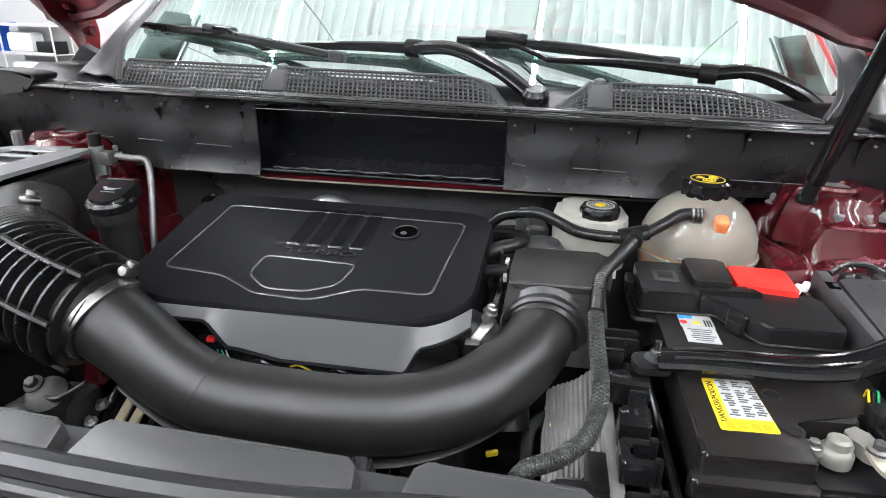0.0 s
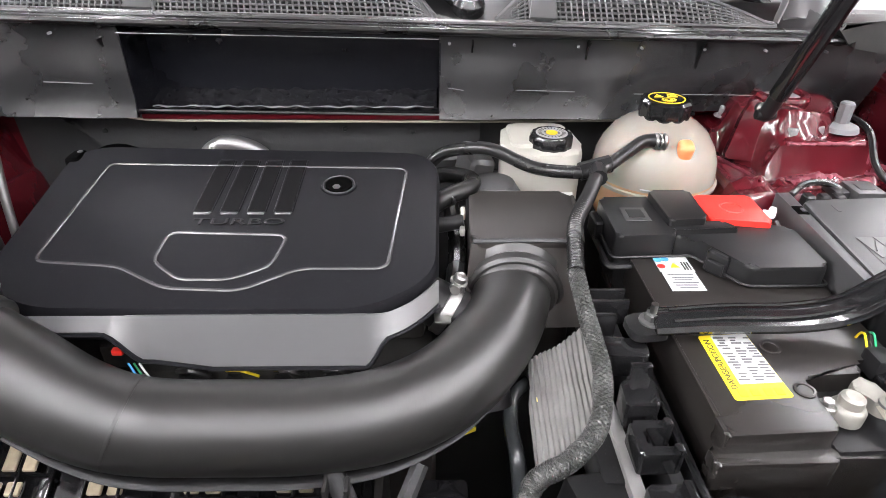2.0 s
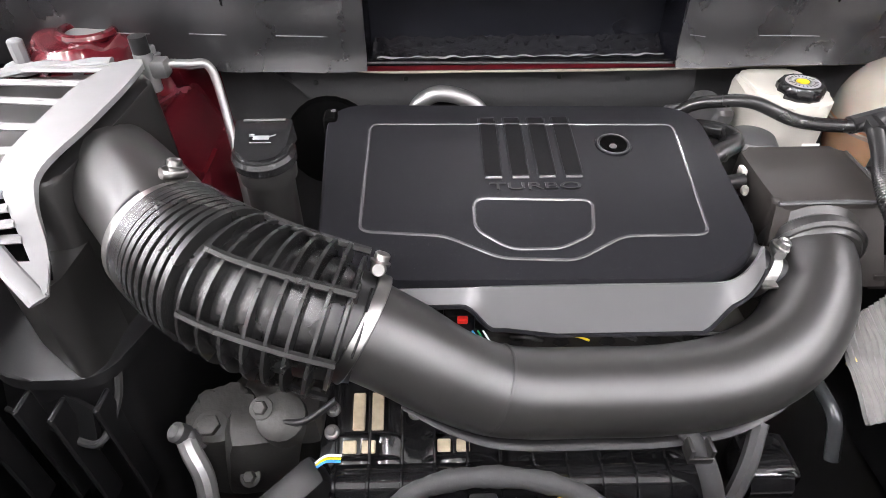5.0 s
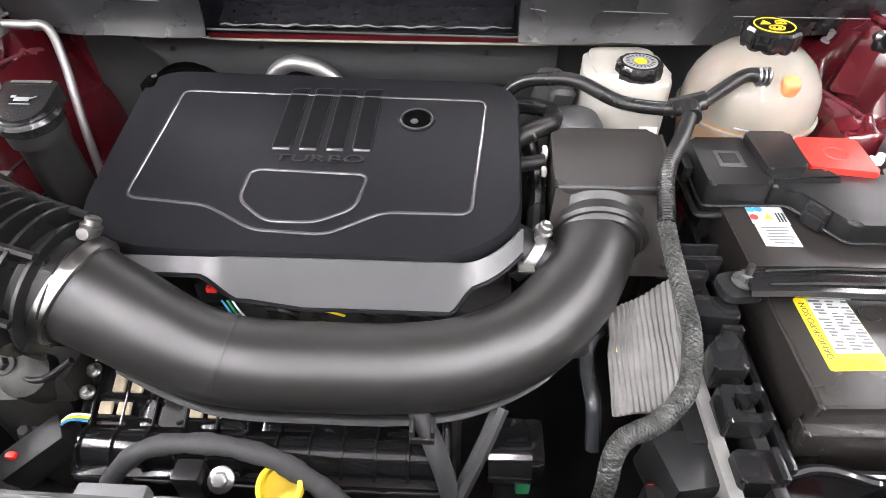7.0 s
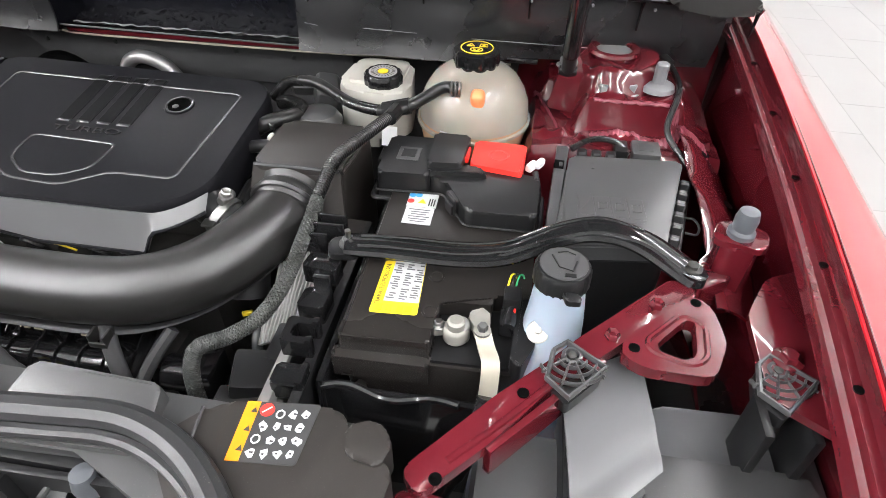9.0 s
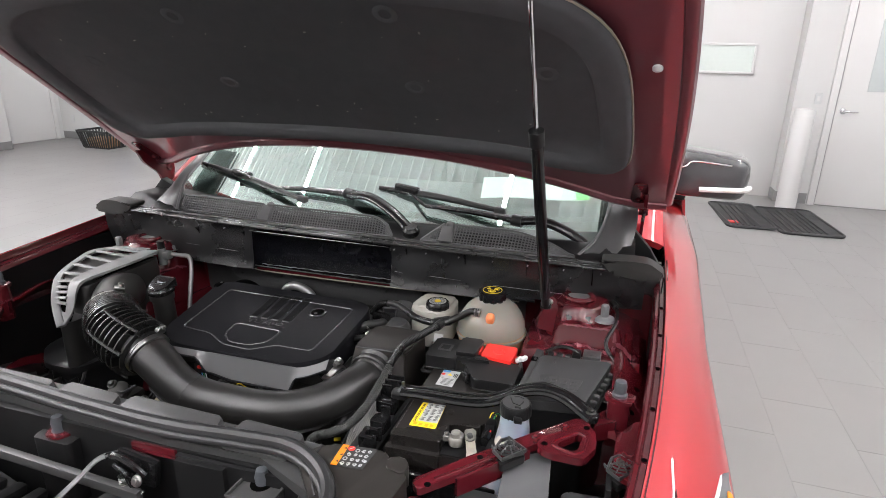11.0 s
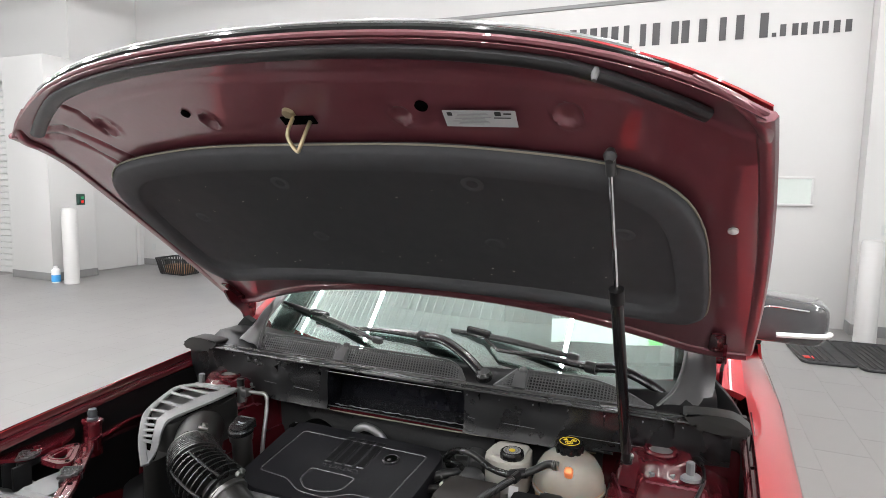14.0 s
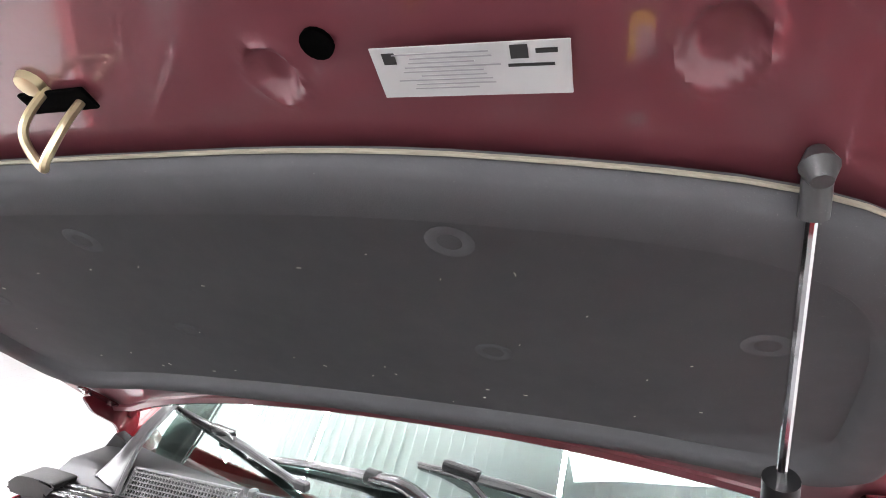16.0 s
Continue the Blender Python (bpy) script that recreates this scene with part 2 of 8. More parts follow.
def part(name, bm, mat, parent=None, label="", sharp=35.0):
    me = bpy.data.meshes.new(name)
    if parent is not None:
        laid(bm, parent)
    bmesh.ops.recalc_face_normals(bm, faces=bm.faces[:])
    bm.to_mesh(me)
    bm.free()
    for p in me.polygons:
        p.use_smooth = True
    me.set_sharp_from_angle(angle=radians(sharp))
    me.materials.append(mat)
    ob = new(name, me)
    if parent is not None:
        ob.parent = parent
    if label:
        ob["label"] = label
    return ob


def thing(name, label, category, at=(0, 0, 0), group="", kind=""):
    ob = new(name)
    ob.empty_display_size = 0.05
    ob.location = at
    return tagged(ob, label, category, group, kind)


def solid(name, bm, mat, label, category, group="", kind="", sharp=35.0):
    return tagged(part(name, bm, mat, None, "", sharp), label, category, group, kind)


def join(*bms):
    out = bmesh.new()
    for bm in bms:
        me = bpy.data.meshes.new("tmp")
        bm.to_mesh(me)
        bm.free()
        out.from_mesh(me)
        bpy.data.meshes.remove(me)
    return out


def moved(bm, m):
    bm.transform(m)
    return bm


def box(c, s, bevel=0.004, seg=2, turn=(0, 0, 0)):
    bm = bmesh.new()
    bmesh.ops.create_cube(bm, size=1.0)
    bm.transform(Matrix.Diagonal((*s, 1)))
    if bevel:
        bmesh.ops.bevel(bm, geom=bm.edges[:], offset=min(bevel, min(s) * 0.45), segments=seg, profile=0.6, affect="EDGES")
    bm.transform(pose(*c, *turn))
    return bm


def span(x0, x1, y0, y1, z0, z1, bevel=0.004, seg=2):
    return box(((x0 + x1) / 2, (y0 + y1) / 2, (z0 + z1) / 2), (x1 - x0, y1 - y0, z1 - z0), bevel, seg)


def prism(outline, z0, z1, bevel=0.003, seg=2, corner=0.0, corner_seg=4, taper=0.0):
    """An outline in the plan, drawn up from z0 to z1, with rounded corners and a rounded top rim."""
    pts = rounded(outline, corner, corner_seg) if corner else [Vector((x, y)) for x, y in outline]
    bm = bmesh.new()
    mid = sum(pts, Vector((0, 0))) / len(pts)
    low = [bm.verts.new((*(p + (p - mid) * taper), z0)) for p in pts]
    top = [bm.verts.new((p.x, p.y, z1)) for p in pts]
    bm.faces.new(low[::-1])
    cap = bm.faces.new(top)
    n = len(pts)
    for i in range(n):
        bm.faces.new((low[i], low[(i + 1) % n], top[(i + 1) % n], top[i]))
    if bevel:
        bmesh.ops.bevel(bm, geom=list(cap.edges), offset=bevel, segments=seg, profile=0.6, affect="EDGES")
    return bm


def upright(outline, y0, y1, bevel=0.003, corner=0.0):
    """An outline in x and z, drawn back from y0 to y1."""
    bm = prism(outline, -y1, -y0, bevel, corner=corner)
    bmesh.ops.transform(bm, matrix=Matrix.Rotation(radians(90), 4, "X"), verts=bm.verts)
    bmesh.ops.recalc_face_normals(bm, faces=bm.faces)
    return bm


def rounded(outline, r, seg=4):
    out, n = [], len(outline)
    for i in range(n):
        p, a, b = Vector(outline[i]), Vector(outline[i - 1]), Vector(outline[(i + 1) % n])
        da, db = a - p, b - p
        k = min(r, da.length * 0.45, db.length * 0.45)
        s, e = p + da.normalized() * k, p + db.normalized() * k
        for j in range(seg + 1):
            t = j / seg
            out.append(s * (1 - t) ** 2 + p * 2 * t * (1 - t) + e * t ** 2)
    return out


def smooth_path(points, steps=8):
    pts = [Vector(p) for p in points]
    if len(pts) < 3:
        return [pts[0].lerp(pts[-1], i / steps) for i in range(steps + 1)]
    ext = [pts[0] * 2 - pts[1], *pts, pts[-1] * 2 - pts[-2]]
    out = []
    for i in range(1, len(ext) - 2):
        a, b, c, d = ext[i - 1:i + 3]
        for j in range(steps):
            t = j / steps
            out.append(0.5 * (2 * b + (c - a) * t + (2 * a - 5 * b + 4 * c - d) * t * t + (3 * b - a - 3 * c + d) * t ** 3))
    return out + [pts[-1]]


def sweep(path, radius, seg=12, flat=1.0, caps=True, side=None):
    """A tube along the path; radius may be a function of the share of the way. side: the way in which flat squashes it."""
    bm = bmesh.new()
    n, rings = len(path), []
    ref = Vector(side) if side else Vector((0, 0, 1))
    for i, p in enumerate(path):
        d = (path[min(i + 1, n - 1)] - path[max(i - 1, 0)]).normalized()
        u = ref - d * ref.dot(d)
        if u.length < 1e-3:
            u = Vector((0, 1, 0)) - d * d.y
        u.normalize()
        v = d.cross(u)
        r = radius(i / (n - 1)) if callable(radius) else radius
        rings.append([bm.verts.new(p + u * math.sin(2 * math.pi * k / seg) * r * flat + v * math.cos(2 * math.pi * k / seg) * r) for k in range(seg)])
        if not side:
            ref = u
    for a, b in zip(rings, rings[1:]):
        for k in range(seg):
            bm.faces.new((a[k], a[(k + 1) % seg], b[(k + 1) % seg], b[k]))
    if caps:
        bm.faces.new(rings[0][::-1])
        bm.faces.new(rings[-1])
    return bm


def tube(points, radius, seg=12, steps=8, flat=1.0, side=None):
    return sweep(smooth_path(points, steps), radius, seg, flat, True, side)


def rod(a, b, r, seg=12, r2=None):
    a, b = Vector(a), Vector(b)
    return sweep([a, b], (lambda t: r + (r2 - r) * t) if r2 is not None else r, seg)


def lathe(profile, at=(0, 0, 0), axis=(0, 0, 1), seg=24, wobble=None):
    """A turned shape: the profile is radius and height along the axis."""
    bm, rings = bmesh.new(), []
    for r, h in profile:
        rings.append([bm.verts.new((r * (wobble(2 * math.pi * k / seg) if wobble else 1) * math.cos(2 * math.pi * k / seg),
                                    r * (wobble(2 * math.pi * k / seg) if wobble else 1) * math.sin(2 * math.pi * k / seg), h)) for k in range(seg)])
    for a, b in zip(rings, rings[1:]):
        for k in range(seg):
            bm.faces.new((a[k], a[(k + 1) % seg], b[(k + 1) % seg], b[k]))
    bm.faces.new(rings[0][::-1])
    bm.faces.new(rings[-1])
    turn = Vector(axis).normalized().to_track_quat("Z", "Y").to_matrix().to_4x4()
    bm.transform(Matrix.Translation(at) @ turn)
    return bm


def bolt(at, axis=(0, 0, 1), r=0.006, h=0.006):
    """A hexagon-headed bolt on its washer."""
    ax = Vector(axis).normalized()
    head = lathe([(r * 1.02, -0.001), (r, h * 0.85), (r * 0.8, h)], Vector(at) + ax * 0.0015, axis, 6)
    return join(lathe([(r * 1.6, -0.001), (r * 1.6, 0.001), (r * 1.4, 0.0018)], at, axis, 16), head)


def grid(nx, ny, fn):
    """A sheet of nx by ny cells: fn(u, v) gives each point, u and v from 0 to 1."""
    bm = bmesh.new()
    vs = [[bm.verts.new(fn(i / nx, j / ny)) for j in range(ny + 1)] for i in range(nx + 1)]
    for i in range(nx):
        for j in range(ny):
            bm.faces.new((vs[i][j], vs[i + 1][j], vs[i + 1][j + 1], vs[i][j + 1]))
    return bm


def shell(bm, depth):
    """Gives an open sheet its thickness, on the side that faces away from the open front of the bay."""
    bm.normal_update()
    facing = sum(f.calc_area() * f.normal.dot(Vector((0.0, 0.0, 1.5)) - f.calc_center_median()) for f in bm.faces)
    bmesh.ops.solidify(bm, geom=bm.faces[:], thickness=math.copysign(depth, facing))
    return bm


def writing(name, body, size, m, mat, parent, label="", depth=0.0006):
    cu = bpy.data.curves.new(name, "FONT")
    cu.body, cu.size, cu.extrude, cu.align_x, cu.align_y = body, size, depth, "CENTER", "CENTER"
    tmp = bpy.data.objects.new(name, cu)
    scene.collection.objects.link(tmp)
    bpy.context.view_layer.update()
    me = bpy.data.meshes.new_from_object(tmp.evaluated_get(bpy.context.evaluated_depsgraph_get()))
    bpy.data.objects.remove(tmp)
    me.transform(m)
    laid(me, parent)
    me.materials.clear()
    me.materials.append(mat)
    ob = new(name, me)
    ob.parent = parent
    if label:
        ob["label"] = label
    return ob


# ---- setting: the showroom ----
def structure(name, bm, mat, label, category, sharp=35.0):
    return solid(name, bm, mat, label, category, "", "structure", sharp)


ROOM_L, ROOM_R, ROOM_F, ROOM_B, ROOM_H = -11.0, 7.0, -6.5, 7.39, 6.0
floor = structure("floor", span(ROOM_L - 0.2, ROOM_R + 0.2, ROOM_F - 0.2, ROOM_B + 0.2, -0.12, -0.001, 0), GROUT, "pale grey porcelain tile floor with fine grout joints", "floor")
structure("ceiling", join(span(ROOM_L - 0.2, ROOM_R + 0.2, ROOM_F - 0.2, ROOM_B + 0.2, ROOM_H, ROOM_H + 0.15, 0),
                          *[span(ROOM_L + 0.2 + 0.2 * i, ROOM_L + 0.29 + 0.2 * i, ROOM_F, ROOM_B, ROOM_H - 0.035, ROOM_H + 0.01, 0) for i in range(89)]),
          CEIL, "white ribbed metal deck ceiling", "ceiling")
structure("wall_north", span(ROOM_L - 0.2, 2.34, ROOM_B, ROOM_B + 0.2, -0.004, ROOM_H, 0), WALL, "white painted wall with a sign", "wall")
structure("wall_north_step", span(2.34, ROOM_R + 0.2, 7.08, 7.59, -0.004, ROOM_H, 0), WALL, "white painted wall that steps forward beside the door", "wall")
structure("wall_west", span(ROOM_L - 0.2, ROOM_L, ROOM_F - 0.2, 5.42, -0.004, ROOM_H, 0), WALL, "white painted side wall", "wall")
structure("wall_west_return", span(ROOM_L - 0.2, -8.55, 6.14, ROOM_B, -0.004, ROOM_H, 0), WALL, "white painted wall beside the corner door", "wall")
structure("wall_west_bay", join(span(-9.06, -8.12, 5.42, 6.14, -0.004, 3.34, 0.01), span(ROOM_L - 0.2, -9.06, 5.42, 6.14, 3.0, 3.34, 0.01), span(ROOM_L - 0.2, -9.06, 5.66, 6.14, -0.004, 3.0, 0)), WALL, "white boxed-out wall beside the roller door, lower than the ceiling", "wall")
structure("wall_east", span(ROOM_R, ROOM_R + 0.2, ROOM_F - 0.2, 7.08, -0.004, ROOM_H, 0), WALL, "white painted side wall", "wall")
structure("wall_south", span(ROOM_L, ROOM_R, ROOM_F - 0.2, ROOM_F, -0.004, ROOM_H, 0), WALL, "white painted wall behind the viewer", "wall")
structure("baseboard_north", span(-8.54, -2.88, ROOM_B - 0.012, ROOM_B, 0, 0.12, 0.002), BASEB, "grey tile base strip along the wall", "baseboard")
structure("baseboard_step", join(span(2.33, 2.66, 7.068, 7.08, 0, 0.12, 0.002), span(3.80, ROOM_R, 7.068, 7.08, 0, 0.12, 0.002), span(2.328, 2.34, 7.09, 7.33, 0, 0.12, 0.002)),
          BASEB, "grey tile base strip beside the door", "baseboard")
structure("baseboard_west", join(span(-9.06, -8.108, 5.408, 5.42, 0, 0.12, 0.002), span(-8.12, -8.108, 5.42, 6.14, 0, 0.12, 0.002)), BASEB, "grey tile base strip round the boxed-out wall", "baseboard")
structure("sign_panel", span(-2.87, 2.339, ROOM_B - 0.05, ROOM_B - 0.002, 0.0, 3.78, 0.006), DOORWHITE, "white flat sign panel standing against the wall", "trim")
structure("sign_panel_cap", span(-2.89, 2.3395, ROOM_B - 0.07, ROOM_B - 0.002, 3.782, 3.83, 0.004), BASEB, "grey capping strip along the top of the sign panel", "trim")
roller = thing("door_3", "white slatted roller door with a hanging pull chain", "door", (-9.06, 5.66, 0), kind="structure")
for i in range(30):
    part("slat", span(-1.9, -0.02, -0.025, 0.0, 0.01 + 0.1 * i, 0.102 + 0.1 * i, 0.006, 1), DOORWHITE, roller)
part("pull_chain", rod((-0.14, -0.06, 0.75), (-0.22, -0.06, 2.95), 0.012, 6), RUBBER, roller, "dark hanging pull chain")

sign = thing("wall_sign", "dark grey vinyl sign shown as plain upright bars", "sign", (0.3, ROOM_B - 0.05, 3.265))
for x0, x1, bars, tall in [(-1.60, -1.416, 2, 0.26), (-1.318, -1.08, 2, 0.26), (-0.999, -0.662, 3, 0.26), (-0.619, -0.274, 3, 0.26), (-0.213, -0.146, 1, 0.26), (-0.02, 0.05, 1, 0.26), (0.124, 0.419, 2, 0.26), (0.45, 0.723, 2, 0.26), (0.86, 0.93, 1, 0.26), (1.029, 1.359, 2, 0.27), (1.399, 1.444, 1, 0.045), (1.478, 1.656, 2, 0.13), (1.683, 1.857, 2, 0.13), (1.884, 2.158, 3, 0.13)]:
    wide = min(0.085 if tall > 0.2 else 0.06, (x1 - x0) / (1.0 if bars == 1 else bars + 0.6))
    for k in range(bars):
        at = x0 + (x1 - x0 - wide) * (k / (bars - 1) if bars > 1 else 0.5)
        part("letter_bar", span(at - 0.3, at - 0.3 + wide, -0.008, 0.0, 0.0, tall, 0.002), SIGNGREY, sign)

# added out of view so that the fender paint has lettering to mirror
front_sign = thing("wall_sign", "dark grey letter-sized blocks added on the unseen opposite wall for paint reflections", "sign", (0.6, ROOM_F, 2.6))
x_at = -1.5
for wide, tall in [(0.14, 0.3), (0.26, 0.42), (0.10, 0.42), (0.28, 0.3), (0.24, 0.42), (0.26, 0.3), (0.26, 0.3), (0.22, 0.3)]:
    part("letter_block", span(x_at, x_at + wide, 0.0, 0.008, 0.0, tall, 0.002), SIGNGREY, front_sign)
    x_at += wide + 0.07

win = thing("window_1", "small horizontal glazed pane in a white frame", "window", (1.632, ROOM_B - 0.05, 1.40), kind="structure")
part("window_frame", join(span(-0.30, 0.30, -0.03, 0, -0.025, 0.0), span(-0.30, 0.30, -0.02, 0, 0.28, 0.305), span(-0.30, -0.275, -0.02, 0, 0.0, 0.28), span(0.275, 0.30, -0.02, 0, 0.0, 0.28)), DOORWHITE, win)
part("pane", span(-0.275, 0.275, -0.008, -0.002, 0.0, 0.28, 0), material("milky_pane", (0.55, 0.60, 0.57), 0.15, vary=0.03), win)

door = thing("door_1", "white flush steel door with a lever handle, closed", "door", (3.20, 7.08, 0), kind="structure")
part("door_leaf", span(-0.45, 0.45, -0.02, 0.0, 0.01, 2.13, 0.003), DOORWHITE, door)
part("door_frame", join(span(-0.53, -0.46, -0.035, 0, 0, 2.22), span(0.46, 0.53, -0.035, 0, 0, 2.22), span(-0.46, 0.46, -0.035, 0, 2.14, 2.22)), DOORWHITE, door)
part("door_gap", join(span(-0.4598, -0.4502, -0.012, 0.0, 0.01, 2.13, 0), span(-0.45, 0.45, -0.03, 0.0, 0.0, 0.009, 0)), BASEB, door)
part("vision_pane", span(-0.20, 0.30, -0.026, -0.019, 1.24, 1.95, 0.002), material("frosted_vision_pane", (0.42, 0.45, 0.45), 0.2, vary=0.03), door, "grey frosted vision pane")
part("door_handle", join(lathe([(0.03, 0), (0.03, 0.008), (0.012, 0.012), (0.012, 0.05)], (-0.38, -0.02, 1.03), (0, -1, 0), 20), tube([(-0.38, -0.07, 1.03), (-0.32, -0.072, 1.03), (-0.25, -0.066, 1.028)], 0.009)), CHROME, door, "chrome lever handle")
switch = thing("wall_switch", "small white switch plate on the wall", "switch", (2.573, 7.08, 1.15))
part("plate", span(-0.035, 0.035, -0.008, 0.0, -0.055, 0.055, 0.002), PAPERGREY, switch)
part("rocker", span(-0.014, 0.014, -0.012, -0.008, -0.026, 0.026, 0.002), DOORWHITE, switch)
outlet = thing("wall_switch", "small white outlet plate low on the wall", "outlet", (-8.30, ROOM_B, 0.33))
part("plate", span(-0.04, 0.04, -0.008, 0.0, -0.06, 0.06, 0.002), PAPERGREY, outlet)

door2 = thing("door_2", "white flush door at the corner of the room", "door", (-8.55, 6.80, 0), kind="structure")
part("door_leaf", span(0.0, 0.02, -0.44, 0.42, 0.01, 2.13, 0.003), DOORWHITE, door2)
part("door_frame", join(span(0.0, 0.035, -0.51, -0.445, 0, 2.2), span(0.0, 0.035, 0.425, 0.49, 0, 2.2)), DOORWHITE, door2)


def bollard(at, tall):
    ob = thing("bollard", "white plastic-sleeved steel bollard standing on the floor", "bollard", at, "bollards")
    part("sleeve", lathe([(0.10, 0), (0.10, tall - 0.04), (0.09, tall - 0.01), (0.04, tall)], seg=28), DOORWHITE, ob)


bollard((-7.72, 5.43, 0), 1.12)
bollard((2.40, 6.78, 0), 1.06)
bottle = thing("spray_bottle", "white and blue cleaner bottle on the floor by the bollard", "bottle", (-7.97, 5.36, 0))
part("bottle_body", lathe([(0.055, 0), (0.06, 0.02), (0.06, 0.19), (0.03, 0.22), (0.025, 0.25)], seg=16), WHITE, bottle)
part("bottle_label", lathe([(0.062, 0.02), (0.062, 0.12)], seg=16), BLUELABEL, bottle)
alarm = thing("alarm_box", "small dark green alarm box with red buttons fixed on the wall", "alarm", (-8.12, 5.89, 1.14))
part("box_body", span(0, 0.05, -0.055, 0.055, 0.0, 0.17, 0.006), material("dark_green_enamel", (0.02, 0.05, 0.04), 0.4), alarm)
part("red_panel", span(0.05, 0.056, -0.012, 0.03, 0.03, 0.07, 0.002), REDPLASTIC, alarm)
part("green_panel", span(0.05, 0.056, -0.012, 0.03, 0.09, 0.13, 0.002), GREEN, alarm)

crate = thing("shopping_basket", "black plastic basket with slots, standing on the floor", "basket", (-7.12, 6.86, 0))
part("basket_base", span(-0.24, 0.24, -0.16, 0.16, 0.0, 0.015), MESHBAG, crate)
part("basket_rim", join(span(-0.3, 0.3, -0.22, -0.2, 0.25, 0.28), span(-0.3, 0.3, 0.2, 0.22, 0.25, 0.28), span(-0.3, -0.28, -0.2, 0.2, 0.25, 0.28), span(0.28, 0.3, -0.2, 0.2, 0.25, 0.28)), MESHBAG, crate)
for i in range(13):
    for s in (-1, 1):
        part("slat", rod((-0.24 + 0.04 * i, 0.16 * s, 0.01), (-0.29 + 0.0483 * i, 0.21 * s, 0.26), 0.011, 6), MESHBAG, crate)
for i in range(8):
    for s in (-1, 1):
        part("slat", rod((0.24 * s, -0.15 + 0.043 * i, 0.01), (0.29 * s, -0.2 + 0.057 * i, 0.26), 0.011, 6), MESHBAG, crate)
part("basket_filling", span(-0.2, 0.2, -0.13, 0.13, 0.015, 0.16, 0.03), material("mixed_goods", (0.4, 0.22, 0.12), 0.6, vary=0.7, scale=14), crate)


cart = thing("storage_rack", "white wire rack with clear bags and black boxes", "rack", (-6.45, 7.18, 0))
for px in (-0.38, 0.38):
    for py in (-0.16, 0.16):
        part("post", rod((px, py, 0), (px, py, 0.82), 0.012, 8), DOORWHITE, cart)
for z in (0.12, 0.45, 0.80):
    part("shelf", join(span(-0.39, 0.39, -0.17, 0.17, z, z + 0.012, 0.003), span(-0.39, 0.39, -0.175, -0.165, z, z + 0.04, 0.002)), DOORWHITE, cart)
part("bag", box((-0.16, 0, 0.60), (0.36, 0.26, 0.24), 0.06, 3), CLEARBAG, cart, "full clear plastic bag")
part("bag", box((-0.14, 0, 0.25), (0.40, 0.26, 0.22), 0.06, 3), CLEARBAG, cart, "full clear plastic bag")
part("black_box", span(0.10, 0.34, -0.13, 0.13, 0.462, 0.62, 0.01), PLASTIC, cart)
part("black_box", span(0.10, 0.34, -0.13, 0.13, 0.132, 0.34, 0.01), PLASTIC, cart)
cloth = thing("cleaning_cloth", "blue cloth hung over the end of the white rack", "cloth", (-6.83, 7.10, 0.815))
part("folds", shell(grid(16, 14, lambda a, v: (-0.03 + 0.07 * min(1.0, v * 3) * -1 + 0.06 * (v < 0.01) - 0.012 * math.sin(a * 19), -0.20 + 0.38 * a, 0.02 - 0.42 * max(0.0, v - 0.12) - 0.02 * math.sin(a * 11) * v)), 0.006), BLUECLOTH, cloth)


def floor_mat(at, wide, deep, turn):
    ob = thing("floor_mat", "black ribbed rubber car mat lying flat on the tiles", "floor mat", at, "mats on the floor")
    ob.rotation_euler = (0, 0, radians(turn))
    part("tray", prism([(-wide / 2, -deep / 2), (wide / 2, -deep / 2), (wide / 2, deep / 2), (-wide / 2, deep / 2)], 0.001, 0.012, 0.003, corner=0.08), MAT, ob)
    part("rim", sweep([Vector((*p, 0.014)) for p in rounded([(-wide / 2, -deep / 2), (wide / 2, -deep / 2), (wide / 2, deep / 2), (-wide / 2, deep / 2)], 0.08)] + [Vector((-wide / 2 + 0.04, -deep / 2, 0.014))], 0.012, 6), MAT, ob)
    for i in range(int(wide / 0.05) - 3):
        part("rib", span(-wide / 2 + 0.1 + 0.05 * i, -wide / 2 + 0.115 + 0.05 * i, -deep / 2 + 0.08, deep / 2 - 0.08, 0.011, 0.02, 0.002, 1), MAT, ob)
    return ob


first_mat = floor_mat((1.86, 6.17, 0), 0.44, 1.05, 4)
part("mat_badge", prism([(-0.04, -0.04), (0.04, -0.04), (0.04, 0.04), (-0.04, 0.04)], 0.012, 0.018, 0.001), REDPLASTIC, first_mat).location = (-0.13, -0.33, 0)
floor_mat((2.36, 6.11, 0), 0.54, 1.05, 4)


def strip_lamp(x, y, length):
    ob = thing("strip_light", "long white linear ceiling lamp hung below the deck", "ceiling light", (x, y, 4.35), "ceiling strip lights")
    part("housing", span(-0.03, 0.03, -length / 2, length / 2, 0.045, 0.09, 0.01), DOORWHITE, ob)
    part("hanger", rod((0, -length / 3, 0.07), (0, -length / 3, ROOM_H - 4.35), 0.006, 6), STEEL, ob)
    part("hanger", rod((0, length / 3, 0.07), (0, length / 3, ROOM_H - 4.35), 0.006, 6), STEEL, ob)
    part("glowing_tube", rod((0, -length / 2, 0.022), (0, length / 2, 0.022), 0.022, 10), LAMPGLOW, ob, "bright white glowing tube")
    return ob


# some rows fit windscreen reflections; the others are added unseen to light the room
for lx in (-9.2, -7.5, -5.8, -4.2, -2.58, 0.33, 2.4, 4.4):
    strip_lamp(lx, *((0.1, 11.0) if lx > -5 else (-1.2, 8.4)))


# ---- the car's body ----
car = thing("car", "dark red sport utility car with its hood propped open", "car")
